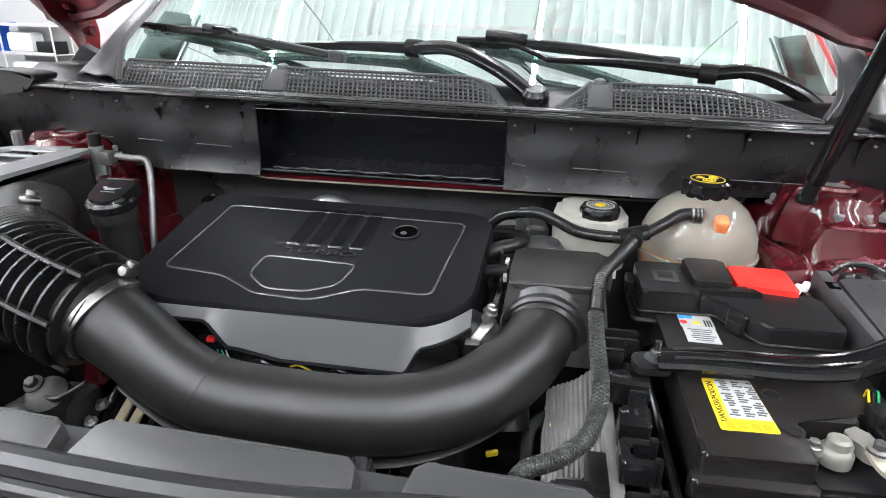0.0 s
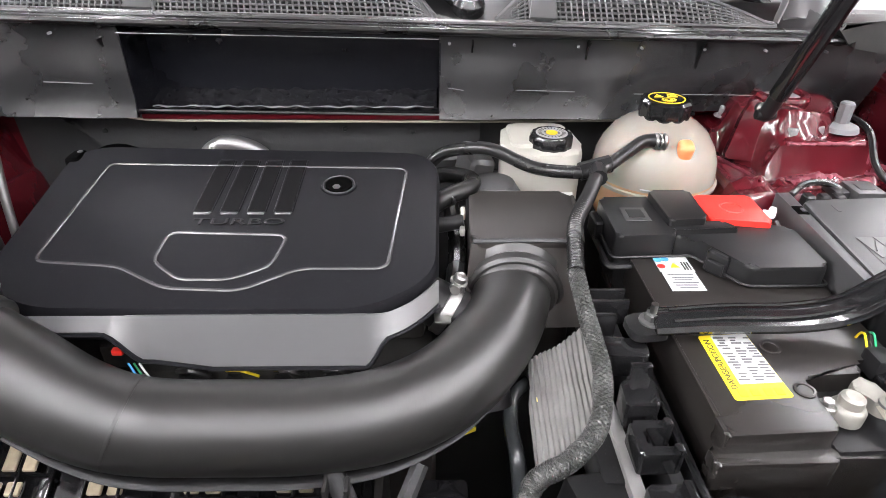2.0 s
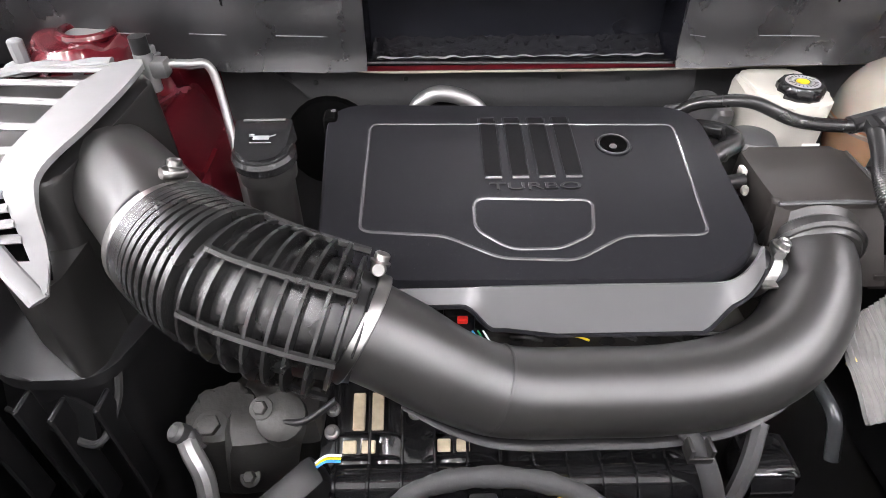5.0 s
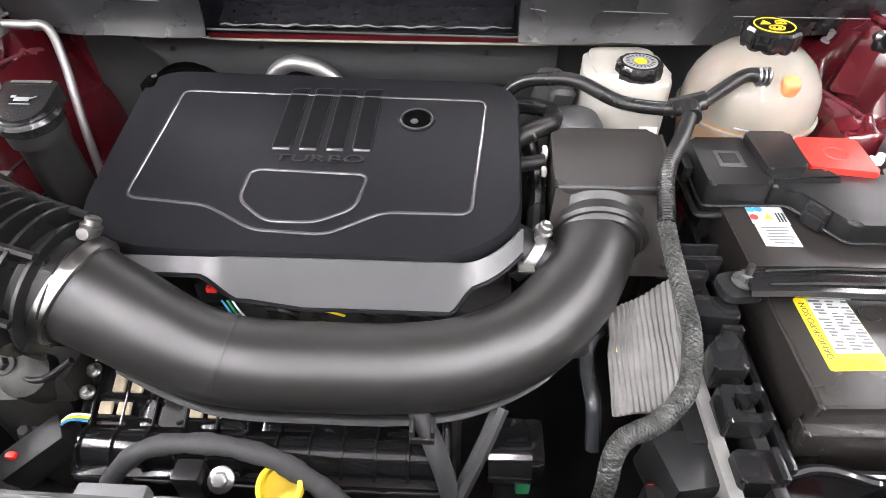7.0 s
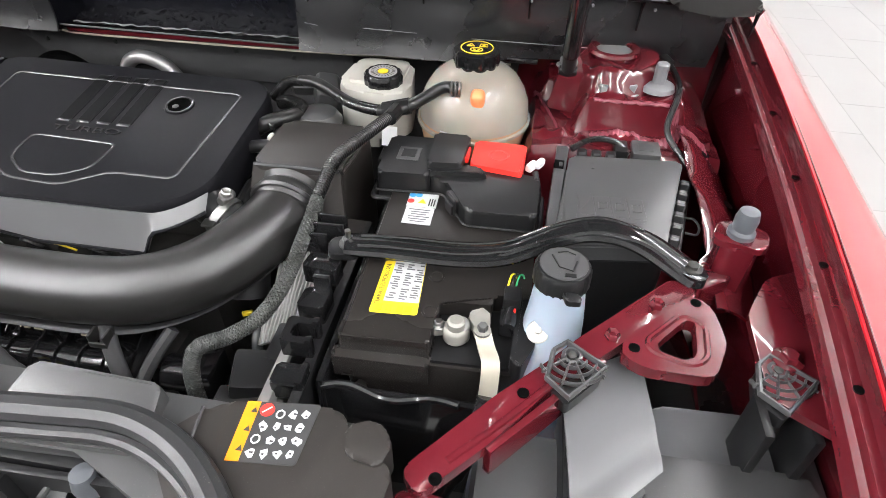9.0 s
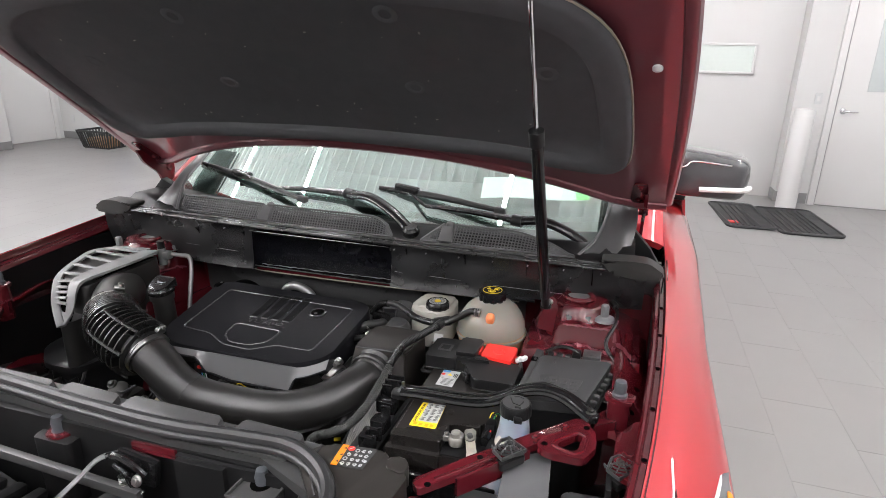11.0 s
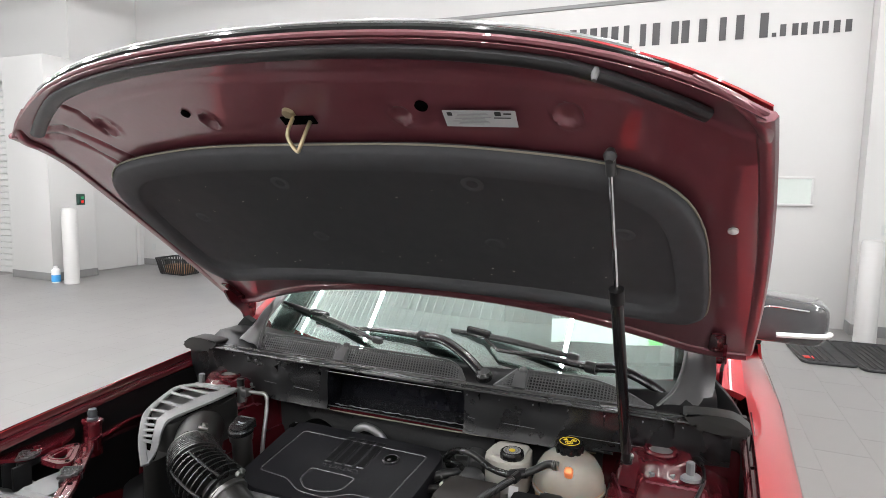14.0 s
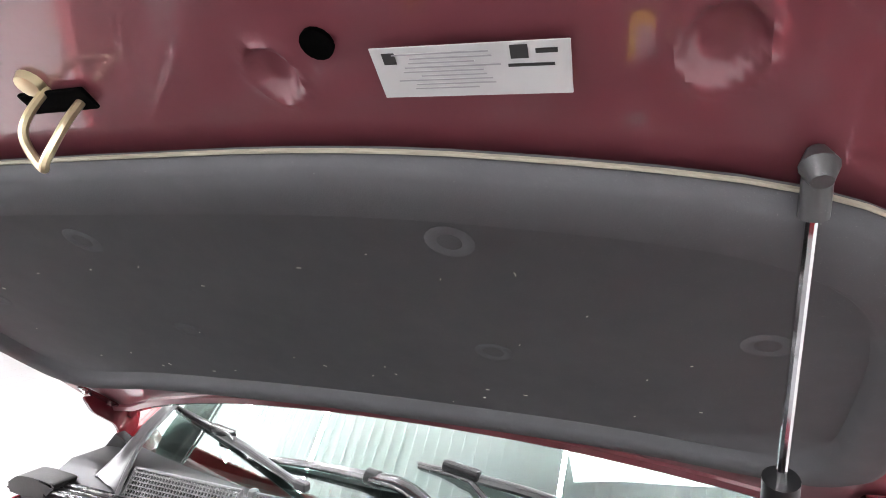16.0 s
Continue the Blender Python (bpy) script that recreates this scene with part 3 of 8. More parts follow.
HOOD_N = Vector((0, 0.584, 0.811))


def hood_front(x):
    return 0.342 + 0.141 * x * x + 0.20 * x ** 4


def hood_rear(x):
    return 1.022 + 0.170 * min(1.0, abs(x) / 0.70) ** 2.2


def hood_point(x, y, off=0.0):
    return Vector((x, y, 1.9905 - 0.72 * y)) + HOOD_N * off


def hood_uv(u, v, off):
    """u from -1 to 1 across, v from 0 at the front to 1 at the rear."""
    x = u * (0.738 + 0.065 * (1 - (1 - max(0.0, min(1.0, v))) ** 2.2))
    y = hood_front(x) + (hood_rear(x) - hood_front(x)) * v
    droop = 0.026 * min(1.0, abs(u)) ** 6 * max(0.0, 1 - max(0.0, v) / 0.18) ** 1.5
    return hood_point(x, y, off - droop)


def inner_off(u, v):
    a = max(0.0, abs(u) - 0.9) / 0.1
    f = max(0.0, 0.08 - v) / 0.08
    mid = 4 * v * (1 - v)
    return 0.014 * mid + a * a * 0.008 * mid - 0.01 * f


hood = part("hood", shell(grid(36, 24, lambda a, v: hood_uv((2 * a - 1) * 1.010, v * 1.01 - 0.005, 0.06 * (1 - 0.75 * (2 * a - 1) ** 4) * min(1, 4 * v) + 0.018)), 0.003), RED, car, "outer skin of the raised hood in bright dark red paint")
HOOD_DISHES = ((0.484, 0.492, 0.021), (0.212, 0.485, 0.017), (-0.194, 0.484, 0.017), (-0.473, 0.487, 0.022))
HOOD_CREASES = (((-0.526, 0.435), (-0.506, 0.465), (-0.498, 0.503)), ((-0.653, 0.479), (-0.583, 0.494), (-0.500, 0.585)), ((-0.688, 0.500), (-0.635, 0.510), (-0.555, 0.612)))


def from_line(x, y, a, b):
    """The distance of a point from a stretch of line."""
    dx, dy = b[0] - a[0], b[1] - a[1]
    t = max(0.0, min(1.0, ((x - a[0]) * dx + (y - a[1]) * dy) / (dx * dx + dy * dy)))
    return math.hypot(x - a[0] - dx * t, y - a[1] - dy * t)


def stamped(u, v):
    """The inner panel with its pressed dishes, creases and the step behind the seal."""
    p = hood_uv(u, v, 0.0)
    off = inner_off(u, v)
    for cx, cy, r in HOOD_DISHES:
        d = math.hypot(p.x - cx, p.y - cy) / r
        if d < 1.6:
            off += 0.009 * max(0.0, 1 - d ** 5) ** 0.7 - 0.003 * math.exp(-((d - 1.15) / 0.13) ** 2)
    for line in HOOD_CREASES:
        d = min(from_line(p.x, p.y, q, w) for q, w in zip(line, line[1:]))
        if d < 0.02:
            off += 0.008 * math.exp(-(d / 0.0052) ** 2)
    behind = p.y - hood_front(p.x)
    off += 0.005 * (0.5 - 0.5 * math.tanh((behind - 0.062 - 0.006 * math.sin(p.x * 7)) / 0.006))
    off += 0.003 * math.tanh((abs(p.x) - 0.60) / 0.01) * math.exp(-((p.y - 0.60) / 0.12) ** 2)
    return hood_uv(u, v, off)


part("inner_panel", shell(grid(320, 140, lambda a, v: stamped(2 * a - 1, v)), 0.0008), DARKRED, hood, "dark red stamped inner panel", 60)


def rim_path(side):
    return [hood_uv(side, v / 20, 0.008 + inner_off(side, v / 20) * 0.6) for v in range(21)]


for s in (-1.0, 1.0):
    part("hem", sweep(rim_path(s), 0.014, 8, 0.6), DARKRED, hood)
part("rear_hem", sweep([hood_uv(-1 + i / 12, 1.0, 0.004) for i in range(25)], 0.015, 8), DARKRED, hood)
part("front_lip", sweep([hood_uv(-1 + i / 16, 0.004, 0.008) for i in range(33)], 0.009, 10, 0.7), DARKRED, hood)
part("front_seal", sweep([hood_uv((-0.90 + i / 24 * 0.90), 0.026 + 0.10 * max(0.0, abs(-1 + i / 24) - 0.75), -0.006) for i in range(49)], 0.014, 12, 0.7), SEAL, hood, "grey rubber sealing strip")
part("front_trim", sweep([hood_uv(-0.84 + i / 20 * 0.84, 0.0, 0.016) for i in range(41)], lambda t: 0.010 - 0.006 * abs(2 * t - 1) ** 4, 10, 0.8), GLOSSY, hood, "gloss black strip along the front edge")
part("chrome_edge", sweep([hood_uv(-0.78 + i / 20 * 0.78, -0.004, 0.026) for i in range(41)], 0.0035, 8), CHROME, hood, "bright chrome line on the front strip")
for s in (-1, 1):
    part("corner_hem", sweep(smooth_path([hood_uv(s * 0.88, -0.004, 0.010), hood_uv(s * 0.955, 0.006, 0.006), hood_uv(s * 0.990, 0.025, 0.004), hood_uv(s * 0.998, 0.06, 0.008), hood_uv(s * 0.998, 0.10, 0.014)], 6), lambda t: 0.013 - 0.009 * abs(2 * t - 1) ** 2, 12, 0.8), DARKRED, hood, "rounded dark red hood corner")
part("edge_stub", lathe([(0.005, 0.0), (0.006, -0.006), (0.004, -0.016), (0.003, -0.02)], hood_uv(0.72, 0.02, -0.006), HOOD_N, 10), PALE_PLASTIC, hood)


def liner_ring(scale, off):
    """The liner's outline, drawn in towards its middle."""
    half = [(0.0, 0.529), (0.20, 0.531), (0.36, 0.544), (0.54, 0.576), (0.635, 0.632), (0.68, 0.72), (0.698, 0.855), (0.703, 0.97), (0.688, 1.018), (0.63, 1.040), (0.42, 1.004), (0.2, 0.988), (0.0, 0.982)]
    loop = half + [(-x, y) for x, y in half[-2:0:-1]]
    pts = smooth_path([(x, y, 0) for x, y in loop + [loop[0]]], 4)[:-1]
    sy = max(0.05, 1 - (1 - scale) * (1.9 if scale > 0.8 else 1.1))
    return [hood_point(p.x * (1 - (1 - scale) * 0.8), 0.79 + (p.y - 0.79) * sy, off - 0.004) for p in pts]


bm = bmesh.new()
rings = [[bm.verts.new(p) for p in liner_ring(s, o)] for s, o in ((1.0, 0.002), (0.995, -0.014), (0.98, -0.018), (0.905, -0.018), (0.895, -0.012), (0.885, -0.002))]
for ra, rb in zip(rings, rings[1:]):
    for k in range(len(ra)):
        bm.faces.new((ra[k], ra[(k + 1) % len(ra)], rb[(k + 1) % len(ra)], rb[k]))
bm.faces.new(rings[-1])
liner = part("liner", bm, LINER, hood, "charcoal felt sound-deadening pad with clip dimples", 60)
part("liner_edge", sweep([p for p in liner_ring(1.002, -0.004)] + [liner_ring(1.002, -0.004)[0]], 0.002, 6), material("pale_cut_felt", (0.30, 0.28, 0.22), 0.9), hood, "pale cut edge of the felt")
for cx, cy in ((-0.140, 0.630), (0.290, 0.624), (0.545, 0.747), (-0.155, 0.803), (0.283, 0.795), (-0.475, 0.754)):
    part("clip", lathe([(0.027, 0.0035), (0.022, 0.0012), (0.016, 0.0), (0.011, 0.0012), (0.007, 0.0016), (0.003, 0.0016)], hood_point(cx, cy, -0.0072), HOOD_N, 18), LINER, hood)
lint = random.Random(5)
for i in range(34):
    cx, cy, turn, size = lint.uniform(-0.5, 0.5), lint.uniform(0.62, 0.93), lint.uniform(0, 6.28), lint.uniform(0.0015, 0.0055)
    d = Vector((math.cos(turn), math.sin(turn) * 0.8, 0)) * size
    p0, p1 = hood_point(cx, cy, -0.0088), hood_point(cx + d.x, cy + d.y, -0.0088)
    part("lint_fleck", sweep([p0, p0.lerp(p1, 0.5) + Vector((0.0006, 0, 0)), p1], 0.0005, 5), material("pale_lint", (0.5, 0.48, 0.42), 0.9) if i == 0 else bpy.data.materials["pale_lint"], liner)
for cx, cy, r in ((0.256, 0.468, 0.011), (-0.233, 0.465, 0.009), (-0.115, 0.366, 0.006), (0.123, 0.368, 0.005)):
    part("drain_hole", lathe([(r, -0.003), (r, 0.0005), (r * 0.3, 0.0005)], hood_point(cx, cy, 0.006), HOOD_N, 16), VOID, hood)
part("striker_base", lathe([(0.012, 0.004), (0.010, -0.003), (0.004, -0.004)], hood_point(-0.003, 0.472, 0.004), HOOD_N, 16), BRASS, hood)
part("latch_slot", box((0, 0, 0), (0.070, 0.020, 0.004), 0.008), VOID, hood).matrix_basis = Matrix.Translation(hood_point(0.011, 0.4855, 0.003)) @ pose(0, 0, 0, -35)
part("striker", tube([hood_point(0.005, 0.478, 0.01), hood_point(0.003, 0.481, -0.022), hood_point(0.005, 0.488, -0.038), hood_point(0.021, 0.499, -0.053), hood_point(0.029, 0.494, -0.050), hood_point(0.034, 0.488, -0.020), hood_point(0.035, 0.487, 0.006)], 0.0036, 8, 5), BRASS, hood, "gold-zinc latch loop")
lab = part("emission_label", box((0, 0, 0), (0.116, 0.037, 0.001), 0.0004, 1), PAPERGREY, hood, "white emission label with fine print")
lab.matrix_basis = Matrix.Translation(hood_point(0.350, 0.4870, -0.004)) @ pose(0, 0, 0, 180 - 35, 0, 0) @ pose(0, 0, 0, 0, 0, -3.5)
for i in range(9):
    part("print_bar", box((-0.016 + (0.006 if i % 2 else 0), 0.0135 - 0.0031 * i, 0.0007), (0.058 - 0.009 * (i % 3), 0.0010, 0.0003), 0), GREYINK, lab)
for px, py, sx, sy in ((-0.047, 0.011, 0.008, 0.008), (0.030, 0.012, 0.010, 0.009), (0.045, 0.012, 0.012, 0.003), (0.036, 0.003, 0.026, 0.002)):
    part("print_block", box((px, py, 0.0007), (sx, sy, 0.0003), 0), BLACKINK, lab)
for s in (-1, 1):
    part("edge_clip", lathe([(0.009, 0.002), (0.009, -0.002), (0.004, -0.005)], hood_point(0.728 * s, 0.746, 0.012), HOOD_N, 14), WHITE, hood)
    hinge = part("hinge", moved(prism([(1.105, 1.178), (1.235, 1.150), (1.262, 1.110), (1.245, 1.035), (1.215, 1.035), (1.190, 1.090), (1.130, 1.135)], -0.004, 0.004, 0.002, corner=0.015), Matrix(((0, 0, 1, 0.752 * s), (1, 0, 0, 0), (0, 1, 0, 0), (0, 0, 0, 1)))), BAYRED, hood, "dark red pressed steel hinge")
    part("hinge_plate", moved(prism([(-0.016, -0.06), (0.016, -0.06), (0.020, 0.03), (0.010, 0.050), (-0.010, 0.050), (-0.020, 0.03)], -0.002, 0.002, 0.001, corner=0.010), Matrix.Translation(hood_point(0.735 * s, 1.140, -0.002)) @ pose(0, 0, 0, -35.8)), BAYRED, hinge)
    part("hinge_pivot", lathe([(0.010, -0.012), (0.011, -0.008), (0.011, 0.008), (0.010, 0.012)], (0.752 * s, 1.232, 1.105), (1, 0, 0), 14), BAYRED, hinge)
    for by in (1.105, 1.165):
        part("hinge_bolt", bolt(hood_point(0.735 * s, by, -0.004), -HOOD_N, 0.006, 0.004), BAYRED, hinge)

strut = part("gas_strut", rod((0.5595, 0.879, 0.977), (0.545, 0.672, 1.356), 0.0115, 16), GLOSSY, car, "black gas strut with a bright piston rod")
part("piston_rod", rod((0.545, 0.672, 1.356), (0.539, 0.561, 1.562), 0.0040, 10), CHROME, strut)
part("strut_collar", rod((0.5465, 0.684, 1.332), (0.545, 0.671, 1.358), 0.0135, 16), PLASTIC, strut)
part("strut_socket", join(rod((0.540, 0.564, 1.555), (0.539, 0.550, 1.581), 0.0085, 12), lathe([(0.006, -0.012), (0.011, 0.0), (0.006, 0.012)], (0.539, 0.548, 1.583), HOOD_N, 12)), LID, strut)
part("strut_foot", join(rod((0.5605, 0.893, 0.950), (0.5594, 0.878, 0.980), 0.0095, 12), lathe([(0.006, -0.012), (0.009, 0.0), (0.006, 0.012)], (0.5605, 0.895, 0.947), (1, 0, 0), 12)), PLASTIC, strut)


def step01(x, lo, hi):
    t = max(0.0, min(1.0, (x - lo) / (hi - lo)))
    return t * t * (3 - 2 * t)


def wing_edge(y):
    return 0.829 - 0.108 * math.exp((0.1 - y) / 0.45)


def wing_top(y):
    return 0.925 + 0.058 * min(1.0, max(0.0, y)) + 0.02 * max(0.0, y - 1.0)


def wing_wide(y):
    return 0.905 + 0.03 * max(0.0, min(1.0, (y - 0.9) / 0.6)) - 0.5 * max(0.0, 0.32 - y) ** 2 - wing_edge(y)


def wing_drop(q):
    """How far the fender has fallen at a share q of its width."""
    return 0.085 * (0.32 * q + 0.68 * (1 - math.sqrt(max(0.0, 1 - q * q)))) + 0.006 * q


def fender(s):
    def pt(a, v):
        y = -0.02 + 2.0 * v
        ex, wide, ztop = wing_edge(y), wing_wide(y), wing_top(y)
        if a < 0.75:
            q = math.sin(a / 0.75 * math.pi / 2)
            return (s * (ex + wide * q), y, ztop - wing_drop(q))
        k = (a - 0.75) / 0.25
        return (s * (ex + wide + 0.012 * math.sin(k * 3)), y, ztop - 0.091 - 0.42 * k)
    return shell(grid(20, 40, pt), 0.002)


for s, tag in ((-1, "near side"), (1, "far side")):
    wing = part("fender", fender(s), RED, car, "bright red metallic front fender")
    flange = part("inner_flange", shell(grid(18, 40, lambda a, v, s=s: (s * (wing_edge(0.2 + 1.0 * v) + 0.004 - 0.026 * a), 0.2 + 1.0 * v, 0.942 + 0.05 * v - 0.018 * step01(a, 0.0, 0.22) - 0.005 * step01(a, 0.5, 0.62) - 0.012 * step01(a, 0.85, 1.0))), 0.002), BAYRED, wing, "folded dark red fender flange")
    for k in range(5):
        hy = 0.42 + 0.13 * k
        part("flange_hole", lathe([(0.004, 0), (0.004, 0.0012), (0.0015, 0.0012)], (s * (wing_edge(hy) - 0.006), hy, 0.9245 + 0.05 * (hy - 0.2)), (0, 0, 1), 12), VOID, flange)

for s in (-1, 1):
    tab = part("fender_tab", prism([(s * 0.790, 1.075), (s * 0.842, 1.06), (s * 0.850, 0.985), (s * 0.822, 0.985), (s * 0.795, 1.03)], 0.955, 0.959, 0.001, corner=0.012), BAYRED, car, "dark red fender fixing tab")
    part("tab_bolt", bolt((s * 0.822, 1.045, 0.959), (0, 0, 1), 0.007, 0.006), BAYRED, tab)
    part("tab_hole", lathe([(0.005, 0), (0.005, 0.0012), (0.002, 0.0012)], (s * 0.832, 1.015, 0.959), (0, 0, 1), 14), VOID, tab)

def on_wing(x, y):
    return Vector((x, y, wing_top(y) - wing_drop((x - wing_edge(y)) / wing_wide(y)) + 0.002))


LENS_IN = smooth_path([on_wing(*q) for q in ((0.812, 0.16), (0.826, 0.24), (0.840, 0.30), (0.853, 0.352), (0.868, 0.41), (0.880, 0.460))], 6)
LENS_OUT = smooth_path([on_wing(*q) for q in ((0.885, 0.16), (0.896, 0.24), (0.8985, 0.30), (0.8975, 0.352), (0.892, 0.41), (0.880, 0.460))], 6)
for s in (-1, 1):
    def lens_at(a, v, off, s=s):
        p = LENS_IN[int(v * 30)].lerp(LENS_OUT[int(v * 30)], a) + Vector((0.004, 0, 0.006)) * math.sin(a * 3.14) + Vector((0.001, 0, 0.002 + off))
        return (s * p.x, p.y, p.z)
    lens = part("headlamp_lens", shell(grid(8, 30, lambda a, v: lens_at(a, v, 0.0)), 0.003), SHIELD, car, "grey headlamp lens with a bright outline")
    part("lens_outline", sweep([Vector(lens_at(0, i / 30, 0.002)) for i in range(31)] + [Vector(lens_at(1, 1 - i / 30, 0.002)) for i in range(31)], 0.0028, 6), WHITE, lens)
    part("amber_reflector", shell(grid(4, 8, lambda a, v: lens_at(0.35 + 0.3 * a, 0.62 + 0.22 * v, 0.0045)), 0.002), ORANGE, lens)

# bulkhead, aprons and towers of the engine bay
def tower_z(x, y):
    dome = 1 - step01(math.hypot(x - 0.625, y - 0.975), 0.060, 0.080)
    lobe = step01(x, 0.575, 0.592) * (1 - step01(x, 0.715, 0.732)) * step01(y, 0.878, 0.890) * (1 - step01(y, 0.98, 1.02))
    shoulder = step01(x, 0.495, 0.525) * step01(y, 0.80, 0.825)
    lobe2 = step01(x, 0.525, 0.54) * (1 - step01(x, 0.575, 0.592)) * step01(y, 0.955, 0.97) * (1 - step01(y, 1.03, 1.05))
    seam = 0.005 * math.exp(-((y - 0.858 - 0.004 * math.sin(x * 90)) / 0.008) ** 2) * (1 + 0.5 * math.sin(x * 260))
    groove = -0.006 * math.exp(-((x - 0.585 - 0.2 * (y - 0.9)) / 0.008) ** 2)
    return 0.60 + 0.175 * min(step01(x, 0.452, 0.492), step01(y, 0.745, 0.79)) + 0.085 * shoulder + 0.042 * lobe + 0.03 * lobe2 * (1 - dome) + 0.066 * dome * (1 - 0.55 * lobe) + seam * shoulder + groove * shoulder + 0.003 * math.sin(x * 70 + y * 30)


lay["now"] = BAY
bay = part("bay_tub", join(span(-0.80, 0.80, 1.075, 1.09, 0.30, 1.0, 0), span(-0.86, 0.86, 0.10, 1.10, 0.28, 0.30, 0)), BLACKINK, car, "black under-hood bulkhead and undertray")
for s in (-1, 1):
    lay["now"] = BAY_SIDE[s]
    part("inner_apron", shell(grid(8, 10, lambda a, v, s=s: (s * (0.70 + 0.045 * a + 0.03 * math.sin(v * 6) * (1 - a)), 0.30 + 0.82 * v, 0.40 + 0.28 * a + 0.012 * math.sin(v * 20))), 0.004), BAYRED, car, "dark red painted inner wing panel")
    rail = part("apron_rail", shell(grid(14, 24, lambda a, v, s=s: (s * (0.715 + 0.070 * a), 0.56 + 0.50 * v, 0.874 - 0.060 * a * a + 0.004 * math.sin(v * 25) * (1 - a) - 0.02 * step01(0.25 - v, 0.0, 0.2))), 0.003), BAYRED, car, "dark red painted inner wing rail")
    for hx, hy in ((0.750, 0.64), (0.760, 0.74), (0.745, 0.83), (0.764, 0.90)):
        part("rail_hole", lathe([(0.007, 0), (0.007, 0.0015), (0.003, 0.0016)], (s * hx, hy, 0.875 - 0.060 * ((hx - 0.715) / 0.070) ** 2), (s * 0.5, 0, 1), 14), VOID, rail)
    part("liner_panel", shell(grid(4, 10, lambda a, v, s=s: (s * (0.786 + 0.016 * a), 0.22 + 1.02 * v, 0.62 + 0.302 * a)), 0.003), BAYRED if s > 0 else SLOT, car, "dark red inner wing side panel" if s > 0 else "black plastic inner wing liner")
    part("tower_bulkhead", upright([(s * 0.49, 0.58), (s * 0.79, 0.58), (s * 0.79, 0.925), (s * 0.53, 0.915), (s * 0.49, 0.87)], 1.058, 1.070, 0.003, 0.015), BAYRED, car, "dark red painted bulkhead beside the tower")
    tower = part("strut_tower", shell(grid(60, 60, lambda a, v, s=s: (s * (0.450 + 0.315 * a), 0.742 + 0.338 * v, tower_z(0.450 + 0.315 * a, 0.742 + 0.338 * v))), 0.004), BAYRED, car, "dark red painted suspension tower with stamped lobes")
    part("tower_ring", sweep([Vector((s * 0.625 + 0.031 * math.cos(t), 0.975 + 0.031 * math.sin(t), 0.935)) for t in [2 * math.pi * i / 28 for i in range(29)]], 0.006, 8), BAYRED, tower)
    part("tower_hole", lathe([(0.028, 0), (0.028, 0.0035), (0.02, 0.0036), (0.006, 0.0036)], (0.625 * s, 0.975, 0.931), (0, 0, 1), 28), SCOOPGREY, tower, "pale steel top mount plate")
    for ax, ay, bx, by, wide in ((0.600, 0.862, 0.702, 0.858, 0.011), (0.520, 0.985, 0.556, 0.872, 0.010), (0.708, 0.872, 0.748, 0.838, 0.015)):
        def bead_at(a, v, ax=ax, ay=ay, bx=bx, by=by, wide=wide, s=s):
            x, y = ax + (bx - ax) * v, ay + (by - ay) * v + 0.006 * math.sin(v * 3.1) + (a - 0.5) * 2 * wide * (1 + 0.18 * math.sin(v * 21) + 0.1 * math.sin(v * 53))
            rail_z = 0.876 - 0.060 * ((x - 0.715) / 0.070) ** 2 if x > 0.715 else 0.0
            return (s * x, y, max(tower_z(x, y), rail_z) + 0.0035 * math.sin(a * 3.1416) + 0.0009 * math.sin(v * 90 + a * 4) - 0.001)
        part("sealant_bead", shell(grid(8, 60, bead_at), 0.002), SEALANT, tower, "brushed-on red seam sealant")
    if s > 0:
        ear = part("strut_bracket", moved(prism([(-0.018, -0.055), (0.026, -0.055), (0.020, 0.0), (0.010, 0.024), (-0.004, 0.026), (-0.012, 0.0)], -0.004, 0.004, 0.002, corner=0.007), Matrix.Translation((0.564, 0.930, 0.918)) @ pose(0, 0, 0, 80, 0, 0) @ pose(0, 0, 0, 0, 0, -8)), BAYRED, tower, "dark red pressed strut bracket")
        part("bracket_ball", lathe([(0.004, 0), (0.007, 0.006), (0.007, 0.012), (0.003, 0.016)], (0.566, 0.921, 0.935), (0, -1, 0.3), 12), STEEL, ear)
    part("tower_weld", sweep([Vector((s * (0.60 + 0.10 * i / 16), 0.889 + 0.002 * math.sin(i * 2.3), 0.899)) for i in range(17)], 0.004, 8, 0.6), SEALANT, tower)
    for bx, by in ((0.612, 0.905), (0.650, 0.912), (0.56, 0.99)):
        part("tower_bolt", bolt((bx * s, by, 0.901), (0, 0, 1), 0.0075, 0.012), SCOOPGREY, tower, "zinc plated bolt")
    part("body_stop", join(lathe([(0.024, 0), (0.022, 0.006), (0.012, 0.01)], (0.686 * s, 0.925, 0.905), (0, 0, 1), 20), lathe([(0.009, 0), (0.009, 0.028), (0.007, 0.03)], (0.686 * s, 0.925, 0.912), (0, 0, 1), 8)), PALE_PLASTIC, tower, "pale grey screw cap")

lay["now"] = BAY
# firewall felt and the red ledge above it
part("firewall_pad", shell(grid(60, 8, lambda a, v: (-0.47 + 0.96 * a, 1.048 + 0.02 * v + 0.006 * math.sin(a * 25) * math.sin(v * 5), 0.885 - 0.50 * v)), 0.01), FOAM, car, "grey felt firewall insulation")
